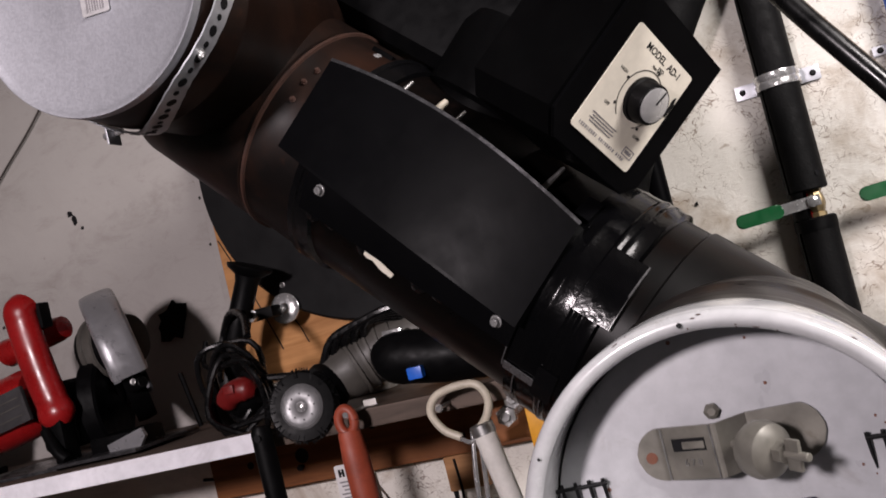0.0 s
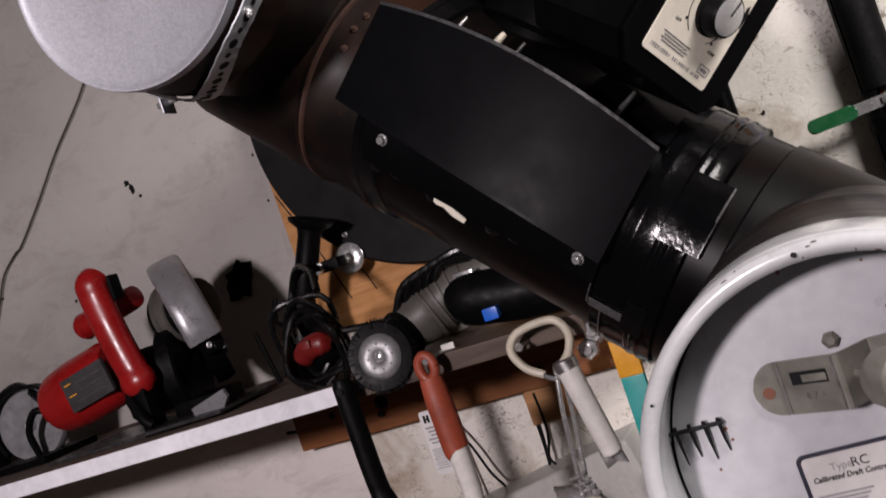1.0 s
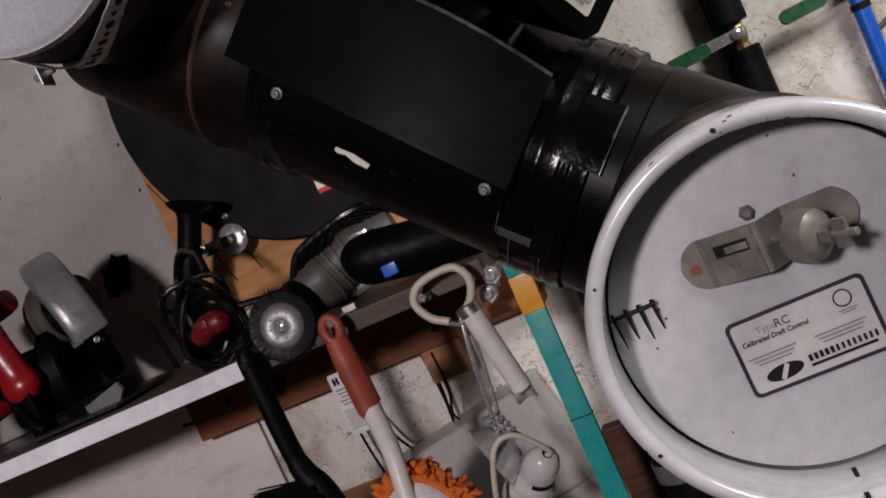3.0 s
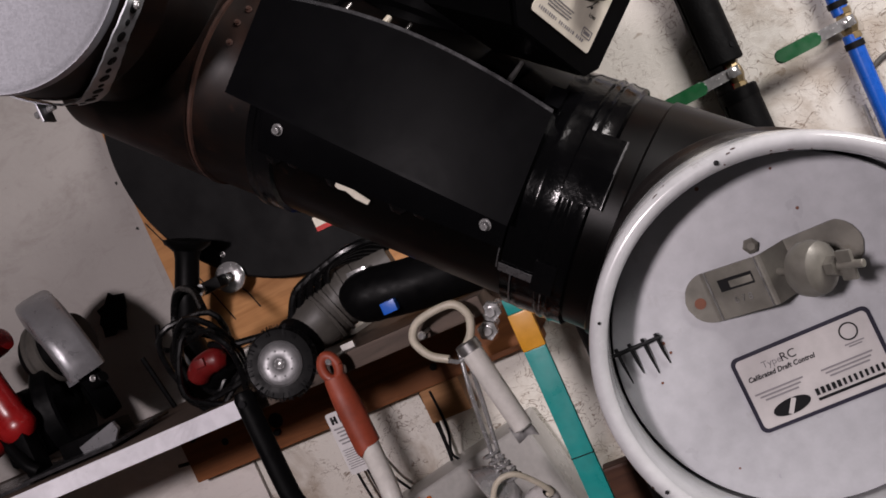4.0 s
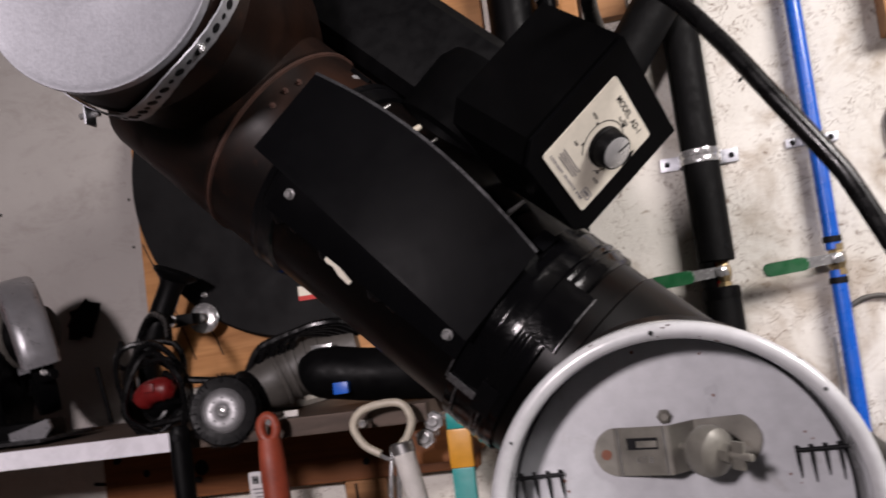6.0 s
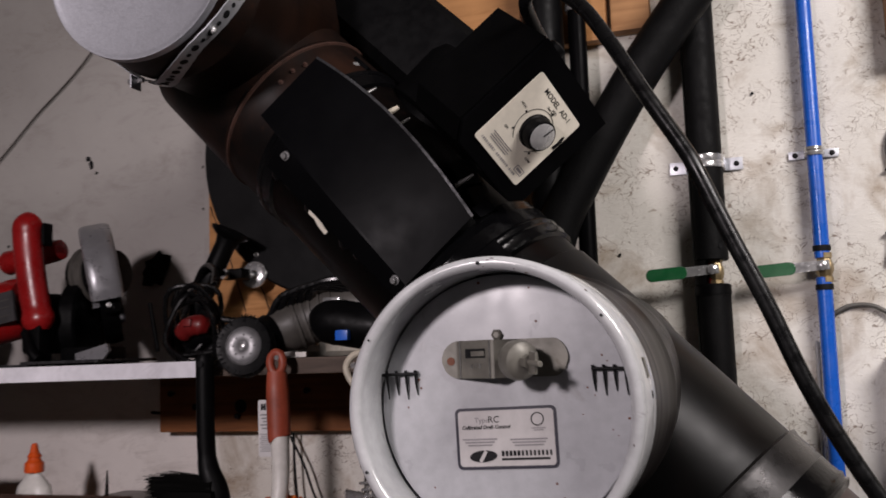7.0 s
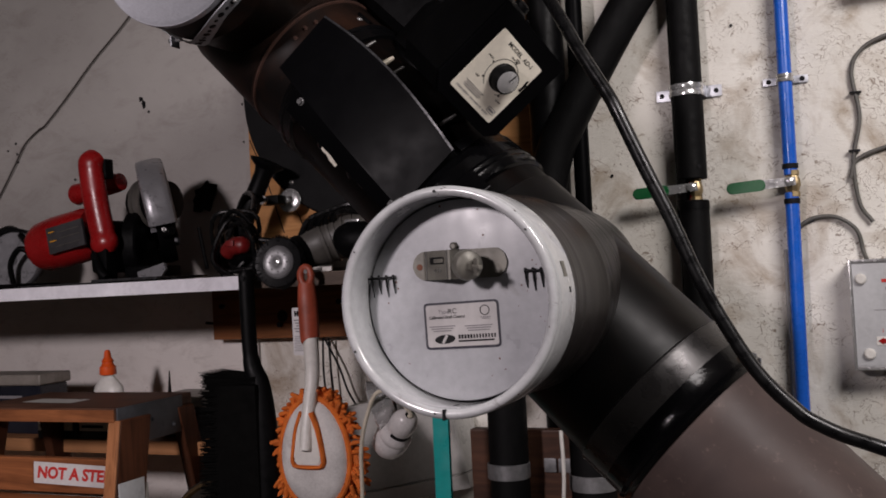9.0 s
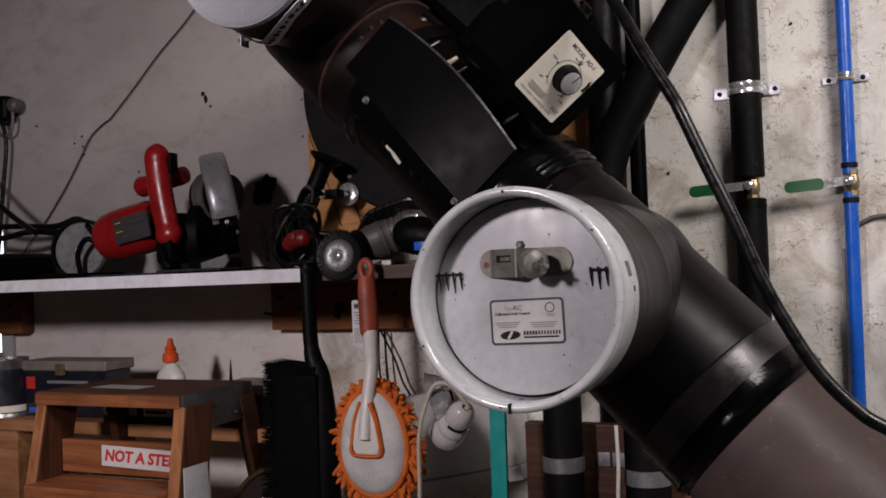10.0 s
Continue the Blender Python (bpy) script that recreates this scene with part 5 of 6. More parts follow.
for pts in ([(-0.511, -0.03, 1.183), (-0.506, -0.03, 1.112), (-0.511, -0.03, 1.029), (-0.512, -0.03, 0.95)],
            [(-0.500, -0.03, 1.183), (-0.504, -0.03, 1.107), (-0.509, -0.03, 1.047), (-0.512, -0.03, 0.96)],
            [(-0.488, -0.05, 1.183), (-0.486, -0.05, 1.138), (-0.489, -0.05, 1.111), (-0.497, -0.05, 1.085), (-0.488, -0.05, 1.068), (-0.477, -0.05, 1.050), (-0.470, -0.05, 1.00)],
            [(-0.642, -0.03, 1.183), (-0.640, -0.03, 1.120), (-0.636, -0.03, 1.068), (-0.630, -0.03, 1.0)],
            [(-0.655, -0.03, 1.183), (-0.657, -0.03, 1.120), (-0.653, -0.03, 1.068), (-0.642, -0.03, 1.0)],
            [(-0.655, -0.03, 1.190), (-0.622, -0.03, 1.127), (-0.605, -0.03, 1.080), (-0.590, -0.03, 1.054), (-0.57, -0.03, 1.02)]):
    solo("hanging_wire", tube(bend(pts, 6), 0.0022, 7), M_INK, "thin dark wire hanging against the wall", "wire", "hanging wires")


def red_saw():
    t = thing("circular_saw", (-1.08, -0.22, ZS), "red circular saw with a black shoe lying on the shelf", "power saw")
    y = -0.23
    part("motor_housing", lathe([(0, 0), (0.03, 0.0), (0.044, 0.006), (0.05, 0.02), (0.053, 0.06), (0.052, 0.13), (0.046, 0.15), (0, 0.152)], along((-1.185, y, 1.393), (1, 0, 0.17)), 40), M_RED, t, "glossy red motor housing")
    m = Matrix.Translation((-1.065, y - 0.0535, 1.409)) @ Matrix.Rotation(radians(-9.5), 4, "Y") @ Matrix.Rotation(radians(90), 4, "X")
    part("rating_plate", box((-0.045, -0.026, -0.006), (0.045, 0.026, 0.0015), 0.002, m), M_PLATEGREY, t, "dark grey rating plate")
    bars([(-0.032, 0.016, 0.014, 0.002), (-0.030, -0.002, 0.016, 0.002)], m @ Matrix.Translation((0, 0, 0.0018)), M_YELLOW, t)
    bars([(0.012, 0.0, 0.05, 0.0016), (0.012, 0.012, 0.05, 0.0016), (0.005, -0.014, 0.06, 0.0016)], m @ Matrix.Translation((0, 0, 0.0018)), M_GREYPLASTIC, t)
    h = y - 0.045
    hand = bend([(-1.000, h + 0.012, 1.556), (-1.002, h, 1.548), (-1.002, h, 1.53), (-0.998, h, 1.495), (-0.989, h, 1.443), (-0.979, h, 1.40), (-0.974, h, 1.372)], 6)
    part("handle", tube(hand, [0.012] + [0.0195] * (len(hand) - 8) + [0.021, 0.022, 0.022, 0.021, 0.019, 0.016, 0.012], 20, flat=1.25), M_RED, t, "glossy red D handle")
    part("trigger", box((-0.992, y - 0.040, 1.515), (-0.972, y - 0.018, 1.553), 0.004), M_RUBBER, t)
    part("front_knob", lathe([(0, 0), (0.018, 0.001), (0.022, 0.008), (0.020, 0.03), (0.019, 0.11), (0.017, 0.122), (0, 0.124)], along((-1.108, y + 0.02, 1.496), (1, 0, 0.15)), 28), M_RED, t, "red front knob")
    part("gear_case", box((-1.03, y - 0.03, 1.335), (-0.965, y + 0.05, 1.435), 0.014, seg=3), M_RUBBER, t)
    part("upper_guard", lathe([(0, 0), (0.070, 0), (0.074, 0.004), (0.074, 0.026), (0.070, 0.03), (0, 0.03)], along((-0.985, y + 0.05, 1.388), (1, 0.3, 0)), 44), M_RUBBER, t)
    part("shoe", box((-1.16, y - 0.08, ZS), (-0.94, y + 0.09, ZS + 0.005), 0.002), M_EDGE, t)
    part("shoe_bracket", box((-0.985, y - 0.06, ZS + 0.004), (-0.962, y - 0.03, 1.385), 0.006), M_RUBBER, t)
    part("lock_lever", tube(bend([(-0.99, y - 0.06, 1.37), (-0.97, y - 0.07, 1.34), (-0.955, y - 0.07, 1.325)], 5), 0.008, 10), M_RUBBER, t)


def grey_saw():
    t = thing("circular_saw", (-0.88, -0.25, ZS), "circular saw with a bare grey metal blade guard on the shelf", "power saw")
    c = Vector((-0.905, -0.20, 1.443))
    # guard: part of a drum seen edge-on, leaning
    ax = Vector((0.78, 0.62, 0.18)).normalized()
    m = along(c, ax, (0.62, -0.78, 0))
    part("upper_guard", lathe([(0.05, -0.025), (0.098, -0.026), (0.105, -0.0245), (0.108, -0.021), (0.1095, -0.012), (0.1095, 0.012), (0.108, 0.021), (0.105, 0.0245), (0.098, 0.026), (0.05, 0.025)], m, 44, closed=True, a0=radians(-215), a1=radians(14)), M_GREYMETAL, t, "bare grey cast metal guard")
    part("motor", lathe([(0, 0), (0.04, 0), (0.046, 0.01), (0.046, 0.06), (0.038, 0.08), (0, 0.082)], along(c + Vector((-0.075, 0.03, 0.025)), (1, 0, 0.05)), 30), M_RUBBER, t)
    part("motor_ribs", lathe([(0.047, 0.012), (0.050, 0.014), (0.050, 0.02), (0.047, 0.022), (0.047, 0.03), (0.050, 0.032), (0.050, 0.038), (0.047, 0.04)], along(c + Vector((-0.075, 0.03, 0.025)), (1, 0, 0.05)), 30), M_GREYPLASTIC, t)
    part("blade", lathe([(0, 0), (0.066, 0), (0.067, 0.0008), (0.066, 0.0016), (0, 0.0016)], along(c + ax * 0.002, ax), 48), M_EDGE, t)
    part("lower_guard", lathe([(0.06, -0.014), (0.094, -0.014), (0.096, 0), (0.094, 0.014), (0.06, 0.014)], m, 30, closed=True, a0=radians(16), a1=radians(140)), M_RUBBER, t)
    part("shoe", box((-0.965, -0.33, ZS + 0.004), (-0.815, -0.18, ZS + 0.009), 0.002, Matrix.Identity(4)), M_EDGE, t)
    part("shoe_lip", prism([(-0.028, 0), (0.02, -0.004), (0.034, 0.012), (0.03, 0.024), (-0.03, 0.010)], 0.006, Matrix.Translation((-0.848, -0.30, ZS + 0.009)) @ Matrix.Rotation(radians(90), 4, "X")), M_GREYMETAL, t, smooth=False)
    part("knob", rod((-0.85, -0.26, 1.40), (-0.825, -0.27, 1.405), 0.008, 14), M_RUBBER, t)
    part("stand_foot", box((-0.93, -0.28, ZS), (-0.86, -0.2, ZS + 0.03), 0.006), M_RUBBER, t)
    for k in range(1):
        screw(c + Vector((0.068 + 0.002 * k, -0.075 , -0.035 - 0.02 * k)), (0.6, -0.8, 0), 0.0045, M_STEEL, t)


red_saw()
grey_saw()


def bench_grinder_wheel():
    t = thing("grinding_wheel", (-1.30, -0.18, ZS), "grey round wheel with a black guard lying behind the saw", "grinding wheel")
    c = Vector((-1.30, -0.19, 1.376))
    part("disc", lathe([(0, 0.002), (0.008, 0.004), (0.011, 0.0), (0.058, 0.0), (0.061, -0.004), (0.061, -0.018), (0, -0.018)], along(c, (0.25, -1, 0.08)), 48), M_GREYMETAL, t, "grey wheel")
    part("guard", lathe([(0.062, -0.02), (0.068, -0.02), (0.068, 0.004), (0.062, 0.004)], along(c, (0.25, -1, 0.08), (1, 0, 0)), 30, closed=True, a0=radians(10), a1=radians(215)), M_RUBBER, t)
    part("bolt", lathe([(0, 0.008), (0.004, 0.008), (0.006, 0.004), (0.006, 0), (0, 0)], along(c, (0.25, -1, 0.08)), 6), M_STEEL, t)
    part("bow", tube(bend([c + Vector((0.02, -0.02, -0.05)), c + Vector((0.025, -0.03, -0.01)), c + Vector((0.05, -0.03, 0.02)), c + Vector((0.075, -0.02, 0.01))], 6), 0.006, 10), M_RUBBER, t)
    part("base", box((-1.37, -0.25, ZS), (-1.23, -0.13, ZS + 0.012), 0.004), M_RUBBER, t)


bench_grinder_wheel()
for pts in ([(-1.24, -0.2, 1.40), (-1.33, -0.16, 1.445), (-1.42, -0.14, 1.435), (-1.52, -0.14, 1.44), (-1.64, -0.15, 1.45), (-1.74, -0.15, 1.50)],
            [(-1.40, -0.15, 1.42), (-1.50, -0.15, 1.425), (-1.60, -0.15, 1.415), (-1.75, -0.15, 1.43), (-1.9, -0.15, 1.42)],
            [(-1.42, -0.2, 1.42), (-1.52, -0.17, 1.46), (-1.60, -0.16, 1.51), (-1.72, -0.15, 1.60), (-1.86, -0.12, 1.66)]):
    solo("power_cord", tube(bend(pts, 6), 0.007, 10), M_CORD, "black power cord draped over the shelf", "cord", "cords on the shelf")
t = thing("tool_case", (-1.62, -0.2, ZS), "dark power tool lying in shadow on the shelf", "power tool")
part("body", box((-1.74, -0.30, ZS), (-1.46, -0.10, 1.375), 0.02, seg=3), M_RUBBER, t)
part("knob", lathe([(0, 0), (0.03, 0.002), (0.034, 0.02), (0.02, 0.035), (0, 0.037)], along((-1.60, -0.2, 1.372), (0, 0, 1)), 24), M_RUBBER, t)
part("label", box((-1.79, -0.305, 1.36), (-1.75, -0.28, 1.42), 0.004), M_REDINK, t, "red and white tag")


def router_handle():
    t = thing("black_hand_tool", (-0.73, -0.12, ZS), "black hand tool standing on end with a flanged grip", "hand tool")
    a, b = Vector((-0.760, -0.13, 1.42)), Vector((-0.706, -0.12, 1.535))
    ax = (b - a)
    part("grip", lathe([(0, 0), (0.017, 0), (0.0195, 0.03), (0.018, 0.06), (0.0175, 0.10), (0.020, 0.112), (0.033, 0.121), (0.035, 0.127), (0.02, 0.130), (0, 0.130)], along(a, ax), 28), M_RUBBER, t, "black flanged grip")
    part("body", tube(bend([(-0.770, -0.14, ZS + 0.02), (-0.772, -0.14, 1.37), (-0.757, -0.13, 1.43)], 5), [0.03] * 5 + [0.028] * 3 + [0.022, 0.02, 0.018], 18), M_RUBBER, t)
    part("hook", tube(bend([(-0.785, -0.16, 1.44), (-0.79, -0.17, 1.41), (-0.775, -0.18, 1.40)], 5), 0.004, 8), M_RUBBER, t)
    t = thing("wall_bolt", (-0.72, -0.06, 1.44), "bright steel bolt and round washer on the plywood", "bolt")
    part("washer", lathe([(0.008, 0), (0.024, 0), (0.024, 0.003), (0.02, 0.006), (0.008, 0.006)], along((-0.700, -0.055, 1.462), (0.1, -1, 0.1)), 28), M_CHROME, t)
    part("stud", rod((-0.700, -0.016, 1.462), (-0.702, -0.085, 1.462), 0.007, 14), M_CHROME, t)
    part("nut", lathe([(0.004, 0), (0.010, 0), (0.010, 0.012), (0.0055, 0.013), (0.004, 0.006)], along((-0.722, -0.115, 1.461), (0.1, -1, 0.05)), 6), M_CHROME, t)
    part("bracket", box((-0.735, -0.116, 1.452), (-0.69, -0.085, 1.47), 0.004), M_RUBBER, t)


router_handle()


def coiled_cord_tool():
    t = thing("corded_tool", (-0.655, -0.3, ZS), "red and black power tool wrapped in its own cord", "power tool")
    part("body", tube(bend([(-0.70, -0.28, 1.335), (-0.66, -0.30, 1.35), (-0.62, -0.32, 1.36)], 5), [0.016, 0.02, 0.022, 0.024, 0.024, 0.024, 0.024, 0.023, 0.022, 0.02, 0.016], 18), M_RUBBER, t)
    part("red_shell", tube(bend([(-0.668, -0.325, 1.350), (-0.652, -0.332, 1.362), (-0.632, -0.335, 1.366), (-0.618, -0.33, 1.36)], 5), [0.008, 0.012] + [0.0155] * 11 + [0.013, 0.011, 0.008], 14), M_SHELLRED, t, "grimy red plastic shell")
    part("switch", box((-0.650, -0.354, 1.364), (-0.634, -0.344, 1.375), 0.003), M_SHELLRED, t)
    rnd = random.Random(2)
    for k in range(5):
        c = Vector((-0.665 + 0.008 * k, -0.30 - 0.012 * k, 1.375 - 0.004 * k))
        rx, rz = 0.040 + rnd.uniform(-0.010, 0.008), 0.052 + rnd.uniform(-0.014, 0.008)
        pts = [c + Vector((rx * math.cos(a), 0.012 * math.sin(2 * a + k), rz * math.sin(a) + 0.006 * math.sin(3 * a + 2 * k))) for a in [math.tau * i / 22 for i in range(23)]]
        part("cord_loop", tube(pts, 0.0042, 9), M_CORD, t)
    part("cord", tube(bend([(-0.66, -0.25, 1.43), (-0.69, -0.2, 1.46), (-0.735, -0.16, 1.47), (-0.765, -0.15, 1.43), (-0.75, -0.2, 1.38)], 6), 0.0055, 9), M_CORD, t)
    part("plug", rod((-0.728, -0.30, 1.33), (-0.735, -0.31, 1.405), 0.0035, 8), M_RUBBER, t)
    part("cord", tube(bend([(-0.63, -0.33, 1.385), (-0.60, -0.34, 1.375), (-0.56, -0.33, 1.368)], 6), 0.0045, 9), M_CORD, t)


coiled_cord_tool()


def wire_wheel_grinder():
    t = thing("angle_grinder", (-0.48, -0.3, ZS), "grey hand grinder with a round wire brush wheel", "grinder")
    c = Vector((-0.532, -0.372, 1.331))
    ax = Vector((0.12, -1, 0.12)).normalized()
    m = along(c, ax)
    wheel = part("brush_wheel", lathe([(0.0, -0.010), (0.040, -0.011), (0.0425, -0.006), (0.0425, 0.004), (0.040, 0.009), (0.028, 0.007), (0.0, 0.006)], m, 48), M_RUBBER, t, "dark wire brush wheel")
    bm = bmesh.new()
    rnd = random.Random(6)
    for k in range(420):
        a = rnd.uniform(0, math.tau)
        h = rnd.uniform(-0.010, 0.009)
        r0, r1 = 0.034, rnd.uniform(0.0425, 0.0465)
        b = a + rnd.uniform(-0.05, 0.05)
        p, q = m @ Vector((r0 * math.cos(a), r0 * math.sin(a), h + 0.001)), m @ Vector((r1 * math.cos(b), r1 * math.sin(b), h * 1.2 + 0.001))
        tube([p, q], [0.0007, 0.0003], 3, bm)
    tagged(part("wire", bm, M_INK, wheel, smooth=False), kind="stuff")
    part("hub_plate", lathe([(0, 0.010), (0.006, 0.0105), (0.009, 0.0085), (0.020, 0.0085), (0.0245, 0.011), (0.027, 0.009), (0.027, 0.005), (0, 0.005)], m, 36), M_HUB, wheel, "bright steel hub plate")
    part("hub_nut", lathe([(0, 0.014), (0.003, 0.014), (0.0055, 0.013), (0.0055, 0.009), (0, 0.009)], m, 6), M_CHROME, wheel)
    for k in range(8):
        a = math.tau * k / 8
        part("hub_stamp", lathe([(0, 0.0006), (0.0012, 0.0006), (0.0012, 0), (0, 0)], m @ Matrix.Translation((0.0155 * math.cos(a), 0.0155 * math.sin(a), 0.0084)), 8), M_EDGE, wheel)
    line = bend([c + Vector((0.0, 0.012, 0.0)), (-0.510, -0.325, 1.349), (-0.472, -0.30, 1.366), (-0.43, -0.29, 1.378), (-0.385, -0.28, 1.385)], 6)
    n = len(line)
    part("body", tube(line, [0.016 + 0.020 * min(1, i / (n * 0.35)) for i in range(n)], 24), M_GREYPLASTIC, t, "worn grey ribbed body")
    for k in range(5):
        q = line[10 + 2 * k]
        part("body_rib", lathe([(0.030, -0.003), (0.0385, -0.002), (0.0385, 0.002), (0.030, 0.003)], along(q, line[11 + 2 * k] - q), 26), M_GREYPLASTIC, t)
    part("neck", lathe([(0.018, -0.02), (0.030, -0.016), (0.032, 0.0), (0.026, 0.012)], along(line[5], line[6] - line[5]), 26), M_RUBBER, t)
    for k in range(5):
        dx = 0.012 * k
        pts = [Vector((-0.515 + dx, -0.335 + 0.006 * k, 1.372 + 0.003 * k)), Vector((-0.49 + dx, -0.338, 1.402 + 0.003 * k)), Vector((-0.44 + dx, -0.33, 1.412 + 0.002 * k)), Vector((-0.395 + dx * 0.5, -0.30, 1.404))]
        part("cord_wrap", tube(bend(pts, 6), 0.0052, 9), M_CORD, t)
    t2 = thing("cordless_tool", (-0.36, -0.32, ZS), "black oscillating tool with a blue lock button", "power tool")
    line = bend([(-0.435, -0.335, 1.352), (-0.41, -0.34, 1.360), (-0.36, -0.335, 1.352), (-0.30, -0.32, 1.346), (-0.24, -0.30, 1.34)], 6)
    part("body", tube(line, [0.012, 0.024, 0.028, 0.030, 0.031, 0.032] + [0.032] * (len(line) - 8) + [0.028, 0.02], 24), M_RUBBER, t2)
    part("button", box((-0.392, -0.378, 1.334), (-0.374, -0.366, 1.348), 0.002, Matrix.Identity(4)), M_BRUSHBLUE, t2, "blue lock button")
    part("clip", box((-0.425, -0.345, 1.383), (-0.40, -0.33, 1.395), 0.002), M_CHROME, t2)
    part("blade", box((-0.466, -0.352, 1.3135), (-0.449, -0.346, 1.321), 0.001), M_OFFWHITE, t2)


wire_wheel_grinder()
t = thing("wall_sticker", (-0.60, -0.05, 1.44), "small white and red sticker on the black wall plate", "sticker")
part("paper", box((-0.543, -0.0485, 1.468), (-0.508, -0.0465, 1.490), 0.0004), M_PLATE, t, smooth=False)
part("red_band", box((-0.543, -0.0488, 1.468), (-0.508, -0.0485, 1.475), 0.0), M_REDINK, t, smooth=False)
solo("white_cloth", box((-0.72, -0.19, ZS + 0.0005), (-0.50, -0.04, ZS + 0.045), 0.02, seg=3), M_OFFWHITE, "crumpled white cloth at the back of the shelf", "cloth")
for x, z in ((-0.352, 1.300), (-0.463, 1.314), (-0.58, 1.309)):
    t = thing("shelf_screw", (x, -0.385, z), "bright steel screw in the shelf edge", "screw", "shelf edge screws")
    part("shank", rod((x, -0.36, z), (x, -0.408, z), 0.0022, 8), M_STEEL, t)
    part("head", lathe([(0, 0.0035), (0.003, 0.0035), (0.0048, 0.001), (0.002, -0.002)], along((x, -0.408, z), (0, -1, 0)), 14), M_CHROME, t)
for dx, dz in ((0, 0), (0.012, 0.018)):
    t = thing("hex_bolt", (-0.292 + dx, -0.36, 1.262 + dz), "bright steel hex bolt end with nut", "bolt", "hex bolts")
    p = Vector((-0.292 + dx, -0.375, 1.272 + dz))
    part("shank", rod(p, p + Vector((0, 0.06, 0)), 0.006, 12), M_CHROME, t)
    part("nut", lathe([(0.005, 0), (0.0115, 0), (0.012, 0.002), (0.012, 0.010), (0.005, 0.010)], along(p + Vector((0, 0.004, 0)), (0, 1, 0)), 6), M_CHROME, t)
solo("shelf_bracket_block", box((-0.33, -0.31, 1.235), (-0.255, -0.02, 1.29), 0.003), M_LEDGER, "brown wooden block under the shelf end", "block", smooth=False)


# ---- things hung from the shelf edge ----
def bench_brush():
    t = thing("bench_brush", (-0.59, -0.40, 0.9), "black bench brush with long bristles hung by its handle", "brush")
    y = -0.402
    line = bend([(-0.579, y, 1.322), (-0.579, y, 1.27), (-0.578, y, 1.20), (-0.574, y, 1.165), (-0.562, y, 1.13), (-0.556, y, 1.05), (-0.556, y, 0.92)], 7)
    n = len(line)
    part("handle", tube(line, [0.009, 0.0125] + [0.0125] * 16 + [0.0135 + 0.0004 * i for i in range(n - 18)], 18, flat=0.8), M_RUBBER, t, "black plastic handle")
    part("hang_hole", lathe([(0, 0.001), (0.0045, 0.001), (0.0045, 0), (0, 0)], along((-0.579, y - 0.0115, 1.309), (0, -1, 0)), 12), M_INK, t)
    bm = bmesh.new()
    rnd = random.Random(9)
    for k in range(2600):
        u = rnd.random()
        z = 1.15 - 0.27 * u
        x0 = -0.562
        x1 = -0.652 - 0.010 * math.sin(u * 2.2) + rnd.gauss(0, 0.0018)
        yy = y + rnd.uniform(-0.034, 0.030)
        zz = z + max(-0.012, min(0.012, rnd.gauss(0.008 * (1 - u), 0.003)))
        mid = Vector(((x0 + x1) / 2, yy * 0.5 + y * 0.5, (z + zz) / 2 + 0.002))
        tube([(x0, y + (yy - y) * 0.5, z), mid, (x1, yy, zz)], [0.0016, 0.0014, 0.0006], 3, bm)
    tagged(part("bristles", bm, M_BRISTLE, t, "dense black bristles", smooth=False), kind="stuff")
    part("core", box((-0.640, y - 0.024, 0.885), (-0.556, y + 0.024, 1.140), 0.01), M_BRISTLE, t)


bench_brush()


